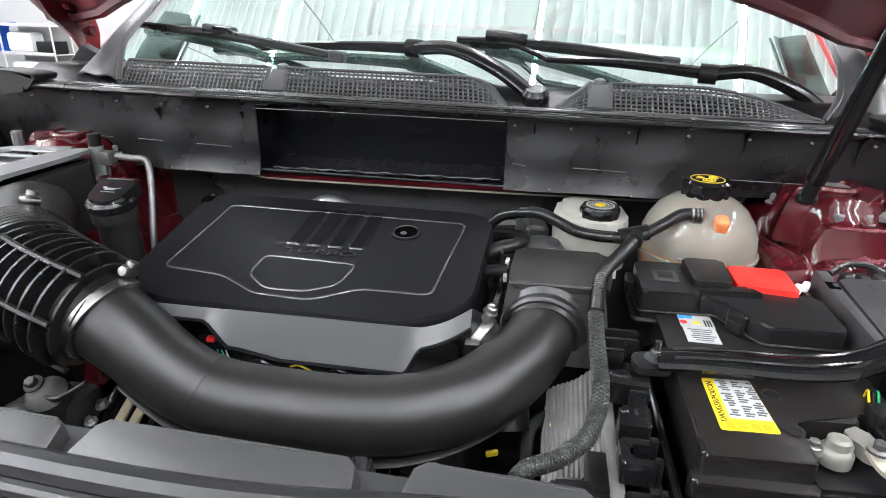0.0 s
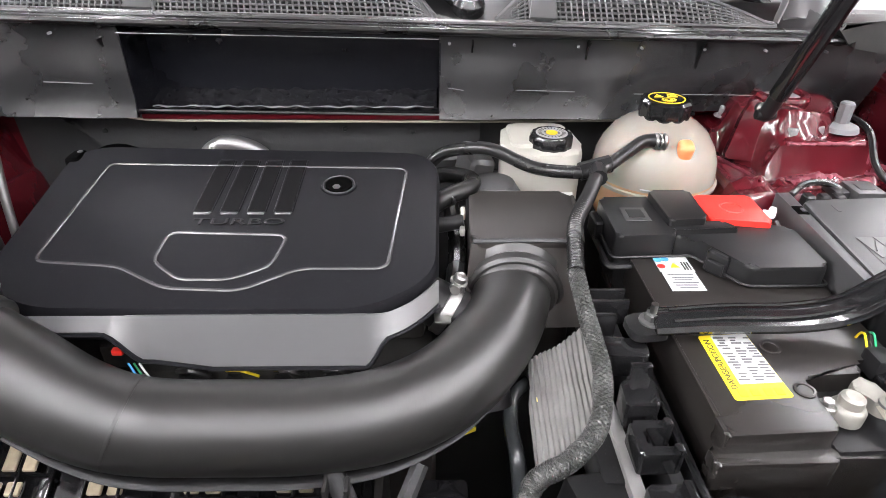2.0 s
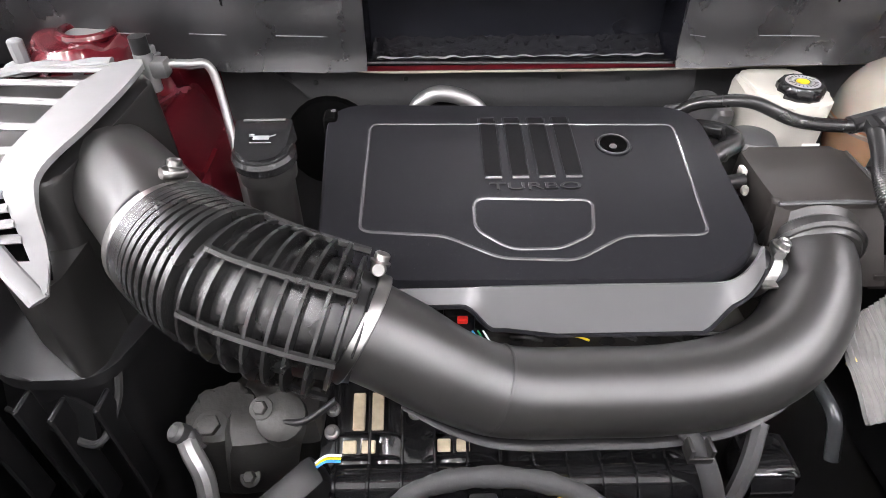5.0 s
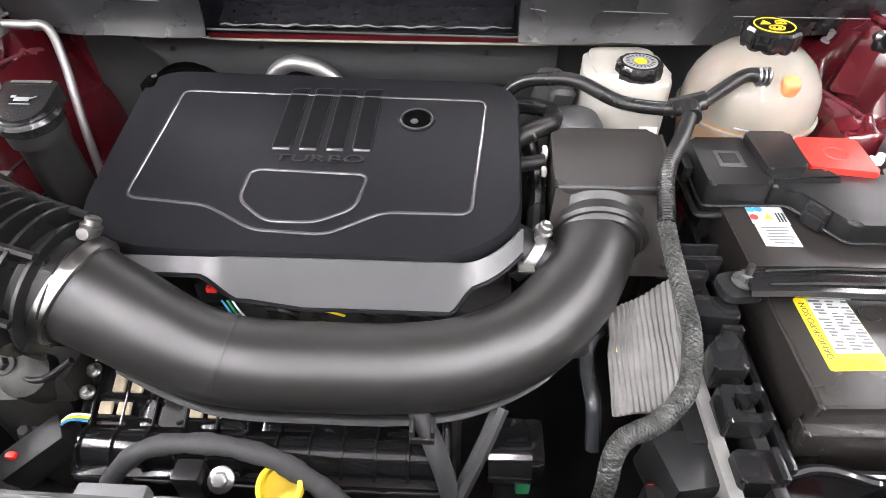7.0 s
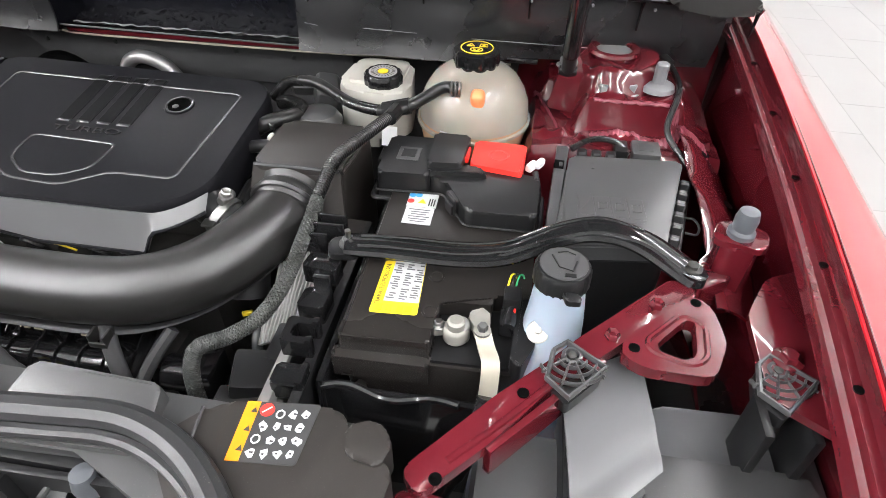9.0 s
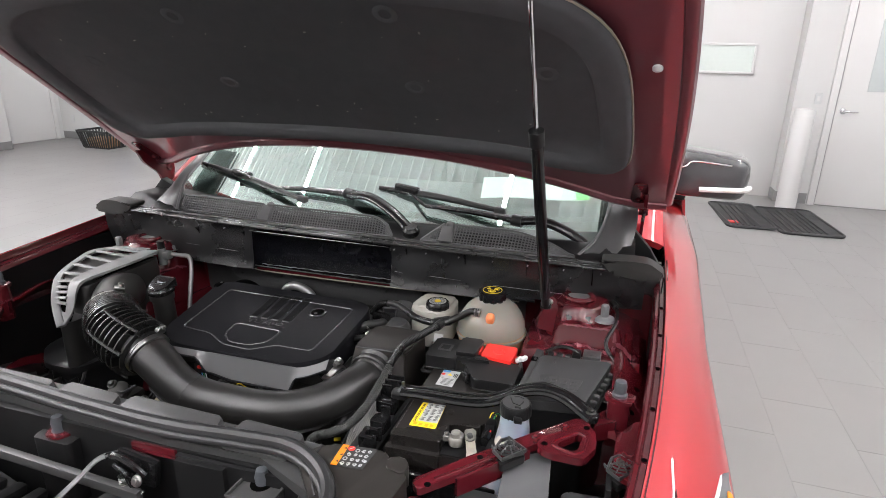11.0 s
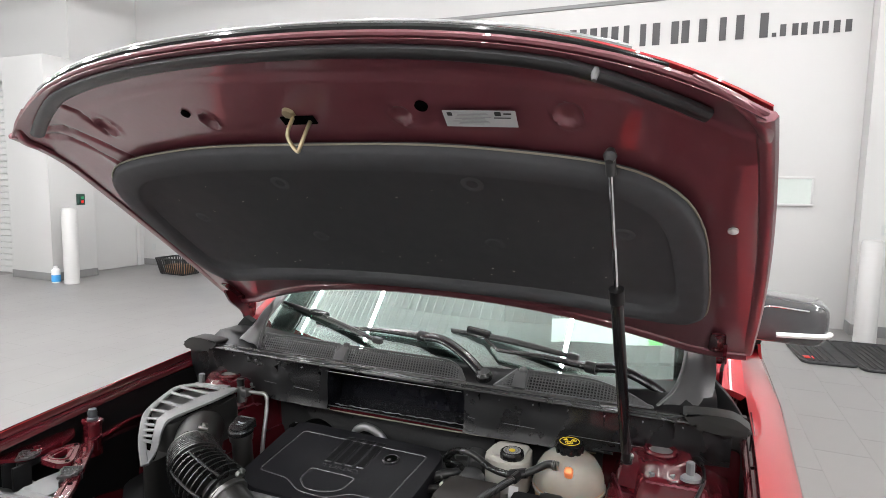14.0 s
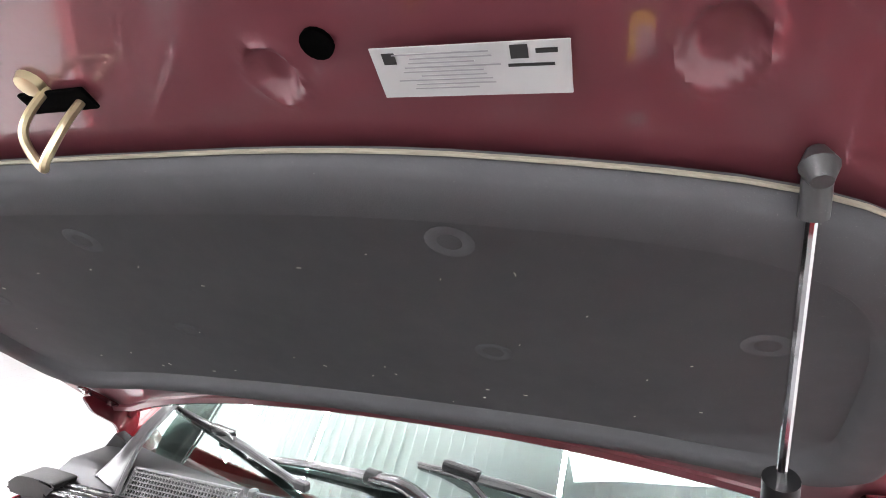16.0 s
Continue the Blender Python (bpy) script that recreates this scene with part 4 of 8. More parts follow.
part("crinkled_film", shell(grid(160, 10, lambda a, v: (-0.243 + 0.398 * a, 1.043 - 0.05 * v, 0.908 + 0.012 * (1 - v) ** 2 + 0.0022 * math.sin(a * 61 + v * 9 + 2 * math.sin(a * 13)) * math.sin(a * 23 - v * 14) + 0.001 * math.sin(a * 140 + v * 5 + 3 * math.sin(a * 31)))), 0.0006), FILM, car, "crinkled black plastic film")
for x0, x1, zz in ((-0.62, -0.52, 0.955), (-0.47, -0.39, 0.952), (-0.36, -0.26, 0.949), (0.17, 0.19, 0.944), (0.24, 0.34, 0.942), (0.42, 0.60, 0.936)):
    # pale threads draw the cowl's horizontal lines of reflected light
    part("cowl_crease", tube([(x0, 0.969 + 0.03 * x0 * x0, zz), ((x0 + x1) / 2, 0.968 + 0.03 * ((x0 + x1) / 2) ** 2, zz - 0.001), (x1, 0.969 + 0.03 * x1 * x1, zz - 0.003)], 0.0006, 5, 5), PALE_PLASTIC, car)
part("felt_fold", shell(grid(30, 8, lambda a, v: (-0.40 + 0.62 * a + 0.03 * v * (1 - a), 1.044 - 0.018 * math.sin(v * 2.6) + 0.002 * math.sin(a * 31), 0.886 - 0.075 * v * min(1.0, 12 * a + 0.2))), 0.004), FOAM, car, "folded grey felt lip")
part("booster", lathe([(0.055, -0.03), (0.065, -0.02), (0.066, 0.0), (0.06, 0.008), (0.03, 0.012), (0.01, 0.02)], (-0.315, 1.005, 0.780), (0.1, -1, 0.3), 28), VOID, car, "round black bracket plate")
for x0, x1 in ((-0.455, -0.25), (0.165, 0.50)):
    part("cowl_shelf", shell(grid(16, 5, lambda a, v, x0=x0, x1=x1: (x0 + (x1 - x0) * a, 0.972 + 0.028 * v + 0.06 * (x0 + (x1 - x0) * a) ** 2, 0.906 + 0.004 * math.sin(a * 17) * (1 - v) + 0.006 * v)), 0.002), COWL, car, "satin black cowl flange")
part("cowl_lip", tube([(-0.49, 0.985, 0.902), (-0.44, 0.978, 0.909), (-0.36, 0.976, 0.911), (-0.20, 0.976, 0.910), (0.0, 0.976, 0.907), (0.2, 0.978, 0.904), (0.4, 0.99, 0.90), (0.52, 1.0, 0.895)], 0.0015, 6, 8), SEAL, car, "thin shiny lip along the cowl")
part("felt_cut_edge", tube([(-0.41, 1.03, 0.889), (-0.30, 1.010, 0.891), (-0.24, 0.995, 0.890), (-0.1, 0.993, 0.8895), (0.1, 0.993, 0.889), (0.25, 0.998, 0.888), (0.48, 1.012, 0.886)], 0.0017, 6, 8), bpy.data.materials["pale_cut_felt"], car, "tan fibres at the cut felt edge")
for px, pz in ((-0.33, 0.862), (-0.20, 0.866), (0.02, 0.866), (0.12, 0.862)):
    part("felt_pin", lathe([(0.004, 0), (0.0035, 0.0015), (0.001, 0.002)], (px, 1.026, pz), (0, -1, 0.2), 12), SLOT, car)
part("film_edge", sweep([Vector((-0.235 + 0.385 * i / 60, 0.9915 + 0.002 * math.sin(i * 1.7), 0.911 + 0.0008 * math.sin(i * 0.9 + math.sin(i * 0.37)))) for i in range(61)], lambda t: 0.0014 + 0.0010 * math.sin(t * 47) * math.sin(t * 19), 6, 0.6), PALE_PLASTIC, car, "crumpled pale tape along the film edge")
part("red_ledge", span(-0.255, 0.190, 0.993, 1.06, 0.8915, 0.9025, 0.002), BAYRED, car)
part("felt_edge", span(-0.46, 0.50, 1.018, 1.05, 0.884, 0.892, 0.003), FOAM, car)

# cowl
def cowl_side(x0, x1):
    def at(a, v):
        x = x0 + (x1 - x0) * a
        ends = step01(abs(x), 0.40, 0.54)
        top = 1.018 + 0.02 * max(0.0, -x) - 0.016 * max(0.0, x)
        lean = (1 - ends) * (0.010 * v - 0.018 * v ** 3) + ends * 0.024 * v * v
        return (x, 0.968 + 0.03 * x * x + lean + 0.0015 * math.sin(9 * v) + 0.002 * math.sin(23 * a + 3 * v), top + (0.904 - top) * v)
    return shell(grid(30, 10, at), 0.003)


cowl = part("cowl_panel", cowl_side(-0.765, -0.247), COWL, car, "satin black plastic cowl panel")
part("cowl_panel", cowl_side(0.158, 0.765), COWL, car, "satin black plastic cowl panel")
part("cowl_recess", join(span(-0.247, 0.158, 1.045, 1.05, 0.905, 1.012, 0), span(-0.2485, -0.2475, 0.972, 1.05, 0.905, 1.010, 0), span(0.1585, 0.1595, 0.972, 1.05, 0.905, 1.010, 0)), NAVY, cowl)
part("recess_lip", tube([(-0.245, 0.962, 1.0135), (-0.05, 0.960, 1.0115), (0.156, 0.961, 1.0085)], 0.0006, 6, 8), STEEL, cowl, "shiny folded edge over the recess")
part("cowl_floor", span(-0.45, 0.52, 0.99, 1.05, 0.900, 0.905, 0.001), GLOSSY, cowl)
for i in range(7):
    xx = -0.42 + 0.15 * i if i < 2 else -0.1 + 0.15 * i
    part("cowl_rib", moved(prism([(0.0, 0.0), (0.022, 0.0), (0.022, -0.045), (0.012, -0.012)], -0.0012, 0.0012, 0), Matrix(((0, 0, 1, xx), (1, 0, 0, 0.9605), (0, 1, 0, 1.006), (0, 0, 0, 1)))), GLOSSY, cowl)


def seal_line(off_y, off_z):
    return [Vector((x, 0.966 + off_y + 0.03 * x * x, 1.018 + off_z - 0.022 * max(0.0, x) + 0.02 * max(0.0, -x))) for x in [-0.735 + 0.0718 * i for i in range(21)]]


part("cowl_seal", join(sweep(seal_line(0, 0.004), 0.012, 10, 0.5), sweep(seal_line(0.018, 0.008), 0.006, 8), sweep(seal_line(0.03, 0.004), 0.010, 8, 0.5)), RUBBER, car, "long rubber hood seal on the cowl edge")
for dy, dz in ((-0.006, 0.0085), (0.006, 0.0098), (0.024, 0.0105)):
    # thin glossy beads added to form the seal's highlight lines
    part("seal_bead", sweep(seal_line(dy, dz), 0.0014, 6), GLOSSY, cowl)
for i in range(17):
    xx = -0.66 + 0.083 * i
    if -0.26 < xx < 0.16:
        continue
    part("seal_pin", lathe([(0.0018, -0.003), (0.0016, 0.003)], (xx, 0.963 + 0.03 * xx * xx, 1.006 - 0.02 * max(0, xx) + 0.018 * max(0, -xx)), (0, -1, 0), 8), PALE_PLASTIC, cowl)
for s in (-1, 1):
    dz = 0.018
    lay["now"] = BAY_SIDE[s]
    # black piece put in for the shade of the open corner gap
    part("pillar_gap_shade", upright([(s * 0.70, 0.93), (s * 0.815, 0.93), (s * 0.805, 0.962), (s * 0.775, 1.01), (s * 0.725, 1.065), (s * 0.69, 1.05)], 1.15, 1.175, 0.004), SLOT, car)
    part("seal_end", upright([(s * 0.662, 1.012 + dz), (s * 0.73, 1.016 + dz), (s * 0.770, 1.014 + dz), (s * 0.802, 0.992 + dz), (s * 0.798, 0.978 + dz), (s * 0.745, 0.974 + dz), (s * 0.69, 0.982 + dz)], 0.965, 1.015, 0.008, 0.012), SEALEND, car, "dull brown-grey plastic seal end block")



lay["now"] = SQUARE


def glass_point(x, v, off=0.0):
    return (x * (1 - 0.08 * v), 1.068 + 0.27 * x * x + 0.80 * v - off * 0.5, 1.060 - 0.02 * x * x + 0.47 * v + off * 0.87)


def scuttle_at(a, v):
    x = -0.74 + 1.48 * a
    front, back = Vector((x, 0.985 + 0.03 * x * x, 1.018)), Vector(glass_point(x, 0.02, -0.012))
    foot = Vector((x, 1.046 + 0.05 * x * x, 1.052))
    return front.lerp(foot, v / 0.4) if v < 0.4 else foot.lerp(back, (v - 0.4) / 0.6)


part("scuttle", shell(grid(48, 10, scuttle_at), 0.002), PLASTIC, car, "black plastic scuttle below the windscreen")


def leaf_screen(x0, x1, lean0, lean1, cap):
    """A slanting lattice; cap(a) is its height along the way, from 0 to 1."""
    n = max(4, int((x1 - x0) / 0.0078))

    def at(a, v):
        v *= cap(a)
        x = x0 + lean0 * v + (x1 + lean1 * v - x0 - lean0 * v) * a
        return Vector((x, 0.998 + 0.03 * x * x + (0.044 + 0.02 * x * x) * v, 1.031 + 0.037 * v))
    bms = [sweep([at(i / n, 0), at(i / n, 0.5), at(i / n, 1)], 0.0015, 4) for i in range(n + 1)]
    bms += [sweep([at(i / 16, j / 7) for i in range(17)], 0.0016, 4) for j in range(1, 7)]
    bms += [sweep([at(i / 24, j) for i in range(25)], 0.0045, 6, 0.6) for j in (0.0, 1.0)]
    bms += [sweep([at(e, 0), at(e, 0.5), at(e, 1)], 0.0045, 6, 0.6) for e in (0.0, 1.0)]
    return join(*bms)


for x0, x1, k0, k1, cap in ((-0.522, -0.256, -0.012, -0.008, lambda a: 1.0), (-0.222, 0.142, -0.010, -0.01, lambda a: math.sqrt(max(0.02, 1 - max(0.0, (a - 0.82) / 0.18) ** 2))),
                            (0.302, 0.602, 0.0, 0.0, lambda a: max(0.08, 1 - max(0.0, (a - 0.40) / 0.60) ** 2)), (0.226, 0.272, 0.0, 0.0, lambda a: 0.08 + 0.92 * a)):
    tagged(part("leaf_screen", leaf_screen(x0, x1, k0, k1, cap), LEAF, car, "grey-black moulded leaf screen grille"), kind="stuff")
for xx in (-0.240, 0.286):
    part("screen_post", join(moved(prism([(-0.019, 0.0), (0.019, 0.0), (0.012, 0.046), (-0.012, 0.046)], -0.004, 0.004, 0.002), Matrix.Translation((xx, 0.998 + 0.03 * xx * xx, 1.034)) @ Matrix.Rotation(radians(40), 4, "X")),
                             lathe([(0.010, -0.01), (0.011, 0.004), (0.009, 0.010), (0.004, 0.013)], (xx, 1.044 + 0.05 * xx * xx, 1.062), (0, 0, 1), 18)), LEAF, car, "moulded post with a round knob")


screen = part("windscreen", shell(grid(72, 36, lambda a, v: glass_point(-0.72 + 1.44 * a, -0.02 + 1.02 * v)), 0.004), GLASS, car, "clear laminated windscreen")
screen.visible_shadow = False
lay["now"] = SQUARE
for s in (-1, 1):
    part("pillar", shell(grid(6, 20, lambda a, v, s=s: (s * (0.715 * (1 - 0.08 * v) + 0.10 * a), 1.19 + 0.80 * v + 0.05 * a, 1.045 + 0.47 * v - 0.03 * a * a)), 0.02), RED, car, "red painted windscreen pillar")
    inner = [(-0.511, 0.990, 1.036), (-0.545, 1.05, 1.068), (-0.578, 1.12, 1.10), (-0.592, 1.22, 1.150), (-0.615, 1.36, 1.215)] if s < 0 else [(0.612, 1.030, 1.028), (0.648, 1.085, 1.058), (0.666, 1.16, 1.10), (0.668, 1.25, 1.150), (0.665, 1.38, 1.225)]
    outer = [(-0.639, 1.043, 1.036), (-0.630, 1.10, 1.075), (-0.671, 1.20, 1.098), (-0.680, 1.28, 1.128), (-0.695, 1.38, 1.18)] if s < 0 else [(0.722, 1.05, 1.030), (0.735, 1.12, 1.066), (0.740, 1.20, 1.10), (0.735, 1.28, 1.140), (0.725, 1.40, 1.20)]
    inner, outer = smooth_path(inner, 4), smooth_path(outer, 4)
    trim = part("pillar_trim", shell(grid(10, 16, lambda a, v: inner[int(v * 16)].lerp(outer[int(v * 16)], a) + Vector((0, 0, 0.012 * math.sin(a * 3.1) + 0.004 * math.sin(a * 9 + v * 5)))), 0.004), TRIMGREY, car, "grey plastic trim at the windscreen corner")
    part("trim_lip", sweep([q + Vector((0, -0.002, 0.004)) for q in inner], 0.005, 8, 0.6), TRIMGREY, trim)
part("roof", shell(grid(20, 10, lambda a, v: ((-0.66 + 1.32 * a), 2.05 + 2.15 * v, 1.56 + 0.06 * math.sin(v * 3) - 0.05 * (2 * a - 1) ** 4)), 0.03), RED, car)
part("cabin_tub", join(span(-0.70, 0.70, 1.28, 1.30, 0.3, 1.02, 0), span(-0.72, 0.72, 4.28, 4.32, 0.3, 1.04, 0), span(-0.76, -0.72, 1.3, 4.32, 0.3, 1.03, 0), span(0.72, 0.76, 1.3, 4.32, 0.3, 1.03, 0), span(-0.72, 0.72, 1.3, 4.32, 0.28, 0.30, 0)), DASH, car)
part("dashboard", shell(grid(20, 8, lambda a, v: (-0.68 + 1.36 * a, 1.17 + 0.18 * (2 * a - 1) ** 2 + 0.42 * v, 1.055 + 0.035 * math.sin(v * 3.0) - 0.12 * max(0, v - 0.8) * 5)), 0.01), DASH, car)
part("steering_wheel", join(sweep([Vector((0.36 + 0.185 * math.cos(a), 1.98 + 0.06 * math.sin(a), 1.06 + 0.175 * math.sin(a))) for a in [2 * math.pi * i / 32 for i in range(33)]], 0.016, 8), lathe([(0.07, 0), (0.06, 0.03), (0.02, 0.04)], (0.36, 1.99, 1.06), (0, -1, 0.3), 20)), DASH, car)
for s in (-1, 1):
    part("door_glass", shell(grid(4, 8, lambda a, v, s=s: (s * (0.74 - 0.10 * a), 1.55 + 2.75 * v + 0.35 * a * (1 - v) - 0.14 * a * v, 1.04 + 0.50 * a)), 0.005), SIDEGLASS, car, "tinted side glass")
part("front_bumper", shell(grid(24, 12, lambda a, v: ((-0.86 + 1.72 * a), 0.10 - 0.16 * (1 - (2 * a - 1) ** 4) - 0.05 * math.sin(v * 3.1), 0.86 - 0.62 * v)), 0.004), RED, car)
for s in (-1, 1):
    for yy in (0.55, 3.1):
        wheel = part("wheel", lathe([(0.20, -0.11), (0.33, -0.11), (0.345, -0.06), (0.345, 0.06), (0.33, 0.11), (0.2, 0.11)], (0.80 * s, yy, 0.345), (1, 0, 0), 40), RUBBER, car, "black tyre")
        part("rim", lathe([(0.21, -0.10), (0.21, 0.09), (0.08, 0.08), (0.05, 0.10)], (0.80 * s, yy, 0.345), (s, 0, 0), 32), ALU, wheel)
    part("body_side", shell(grid(6, 10, lambda a, v, s=s: (s * (0.93 - 0.03 * (2 * a - 1) ** 2), 1.9 + 2.5 * v, 0.30 + 0.72 * a)), 0.01), RED, car)
part("tail", join(span(-0.90, 0.90, 4.38, 4.42, 0.3, 1.06, 0.02), span(-0.80, 0.80, 4.30, 4.42, 1.04, 1.075, 0.015)), RED, car)
part("rear_window", shell(grid(12, 6, lambda a, v: ((-0.74 + 1.48 * a) * (1 - 0.12 * v), 4.36 - 0.20 * v + 0.04 * (1 - (2 * a - 1) ** 2), 1.07 + 0.49 * v)), 0.005), SIDEGLASS, car, "tinted rear window")
for s in (-1, 1):
    part("shoulder", shell(grid(4, 14, lambda a, v, s=s: (s * (0.74 + 0.165 * a), 1.9 + 2.5 * v, 1.05 - 0.03 * a * a)), 0.006), RED, car)
    for yy, back in ((2.42, 0.0), (3.32, 0.0), (4.20, -0.10)):
        part("roof_pillar", rod((s * 0.742, yy, 1.03), (s * 0.645, yy + back, 1.56), 0.035, 10), GLOSSY, car, "gloss black roof pillar")
SHEET = [Vector(q) for q in ((0.313, 1.249, 1.096), (0.609, 1.344, 1.098), (0.578, 1.609, 1.104), (0.257, 1.517, 1.102))]


def on_sheet(a, v, off=0.0):
    return SHEET[0].lerp(SHEET[1], a).lerp(SHEET[3].lerp(SHEET[2], a), v) + Vector((0, 0, 0.003 * math.sin(6 * a) + off))


paper = part("dealer_sheet", shell(grid(8, 4, on_sheet), 0.001), WHITE, car, "white paper sheet with a green edge on the dashboard")
part("green_edge", shell(grid(4, 4, lambda a, v: on_sheet(0.88 + 0.12 * a, v, 0.002)), 0.001), material("fluorescent_green_paper", (0.10, 0.85, 0.08), 0.6), paper)
part("green_edge", shell(grid(8, 2, lambda a, v: on_sheet(0.35 + 0.5 * a, 0.94 + 0.06 * v, 0.002)), 0.001), bpy.data.materials["fluorescent_green_paper"], paper)

def mirror_at(a, v):
    """A boxy cap, rounded at its ends; a runs round it and v along it."""
    ang = 2 * math.pi * a
    c, d = math.cos(ang), math.sin(ang)
    end = (1 - abs(2 * v - 1) ** 9) ** 0.5
    return ((v - 0.52) * 0.225, math.copysign(abs(c) ** 0.4, c) * 0.085 * end, math.copysign(abs(d) ** 0.38, d) * (0.080 - 0.014 * v) * end)


mirror = part("door_mirror", grid(36, 24, mirror_at), MIRRORCAP, car, "gloss black door mirror with a lit indicator strip")
mirror.matrix_basis = Matrix.LocRotScale((0.955, 1.72, 1.138), Euler((0, radians(3), radians(-6))), (1.10, 1.15, 0.98))
part("indicator", tube([(-0.02, -0.086, -0.040), (0.04, -0.086, -0.032), (0.09, -0.078, -0.026), (0.108, -0.05, -0.022)], 0.0085, 8, 6), WHITE, mirror, "clear white indicator strip")
part("mirror_crease", tube([(-0.095, -0.086, 0.012), (-0.065, -0.087, 0.03), (-0.045, -0.087, 0.046), (0.05, -0.086, 0.046)], 0.003, 8, 6), CHROME, mirror)
part("mirror_foot", box((-0.11, 0.02, -0.085), (0.12, 0.06, 0.04), 0.012), PLASTIC, mirror)


def wiper(base, knee, bend, tip, b0, b1):
    base, knee, bend, tip, b0, b1 = (Vector(p) for p in (base, knee, bend, tip, b0, b1))
    ob = part("wiper", tube([base, base.lerp(knee, 0.35) + Vector((0.012, 0, 0.016)), base.lerp(knee, 0.72) + Vector((0.012, 0, 0.020)), knee], 0.0165, 12, 8, 0.7), WIPER, car, "black windscreen wiper lying on the glass")
    part("wiper_foot", lathe([(0.022, -0.012), (0.022, 0.008), (0.016, 0.016)], base, (0, -0.3, 1), 18), WIPER, ob)
    part("wiper_joint", rod(knee - Vector((0.014, -0.003, 0)), knee + Vector((0.012, -0.003, -0.001)), 0.0155, 14), PLASTIC, ob)
    part("wiper_arm", sweep(smooth_path([knee, knee.lerp(bend, 0.5) + Vector((0, 0, 0.004)), bend], 6), lambda t: 0.0125 - 0.006 * t, 8, 0.8), WIPER, ob)
    part("arm_rod", sweep([bend + (knee - bend).normalized() * 0.02, bend, bend.lerp(tip, 0.5), tip, tip + Vector((-0.03, 0.006, 0.002))], 0.0045, 8), WIPER, ob)
    blade = part("wiper_blade", tube([b0, b0.lerp(b1, 0.5) + Vector((0, 0, 0.006)), b1], lambda t: 0.0105 - 0.016 * (t - 0.5) ** 2, 8, 10, 0.9), RUBBER, ob)
    part("blade_spine", tube([b0 + Vector((0, -0.004, 0.006)), b0.lerp(b1, 0.5) + Vector((0, -0.004, 0.014)), b1 + Vector((0, -0.004, 0.006))], 0.004, 6, 8, 0.6), GREY_PLASTIC, blade)
    k = (tip.x - 0.02 - b0.x) / (b1.x - b0.x)
    part("blade_adapter", box(b0.lerp(b1, k) + Vector((0, -0.003, 0.014)), (0.075, 0.018, 0.020), 0.006, 2, (0, 4, -12)), WIPER, blade)
    part("blade_end", box(b1 + Vector((0.006, 0, 0)), (0.03, 0.018, 0.018), 0.003, 1, (0, 4, -12)), GREY_PLASTIC, blade)
    return ob


wiper((0.188, 1.026, 1.042), (-0.025, 1.112, 1.104), (-0.320, 1.135, 1.092), (-0.404, 1.168, 1.120), (-0.664, 1.286, 1.116), (-0.155, 1.066, 1.088))
wiper((0.640, 1.086, 1.030), (0.453, 1.083, 1.086), (0.201, 1.096, 1.096), (0.148, 1.140, 1.114), (0.04, 1.166, 1.116), (0.393, 1.118, 1.098))
lay["now"] = BAY


# ---- engine bay things ----
def cover_z(y):
    return 0.87 + 0.13 * (y - 0.713)


COVER_OUT = [(-0.292, 0.892), (-0.274, 0.645), (-0.215, 0.608), (0.09, 0.604), (0.152, 0.648), (0.157, 0.876)]


def on_cover(bm, off=0.0):
    for v in bm.verts:
        v.co.z += cover_z(v.co.y) + off
    return bm


ecover = thing("engine_cover", "black moulded plastic engine cover with grooves and ribs", "engine cover", (0, 0, 0))
shape = rounded(COVER_OUT, 0.05, 7)
bm = bmesh.new()
mid = Vector((-0.06, 0.75))
layers = [(1.0, -0.055), (1.0, -0.010), (0.996, -0.004), (0.985, 0.0)]
rings = [[bm.verts.new((*(mid + (p - mid) * k), cover_z(mid.y + (p.y - mid.y) * k) + (dz if dz > -0.05 or p.y > 0.66 else -0.016))) for p in shape] for k, dz in layers]
for ra, rb in zip(rings, rings[1:]):
    for k in range(len(ra)):
        bm.faces.new((ra[k], ra[(k + 1) % len(ra)], rb[(k + 1) % len(ra)], rb[k]))
bm.faces.new(rings[-1])
part("cover_shell", bm, COVER, ecover, "", 50)
# front skirt, in a paler cover plastic that stands in for room reflections
def skirt_point(a, v):
    x = -0.252 + 0.404 * a
    y = 0.606 + 0.044 * max(0.0, (x - 0.09) / 0.062) ** 2 + 0.03 * max(0.0, (-0.215 - x) / 0.037) ** 2
    k = max(0.0, min(1.0, min((x + 0.138) / 0.03, (0.108 - x) / 0.022)))
    drop = 0.008 + 0.009 * max(0.0, min(1.0, (x + 0.10) / 0.05)) + 0.031 * k * k * (3 - 2 * k)
    return (x, y - 0.003 - 0.016 * v, 0.853 - 0.13 * (0.606 - y) - drop * v)


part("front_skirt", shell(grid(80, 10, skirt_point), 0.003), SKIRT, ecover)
part("skirt_lip", sweep([Vector(skirt_point(i / 80, 1.0)) for i in range(81)], 0.0022, 6), COVER, ecover)


def groove(points, r, closed=True, steps=3, corner=0.012):
    pts = rounded(points, corner, 5)
    loop = pts + ([pts[0]] if closed else [])
    return sweep([Vector((p.x, p.y, cover_z(p.y) + 0.0006)) for p in loop], r, 6, 0.6)


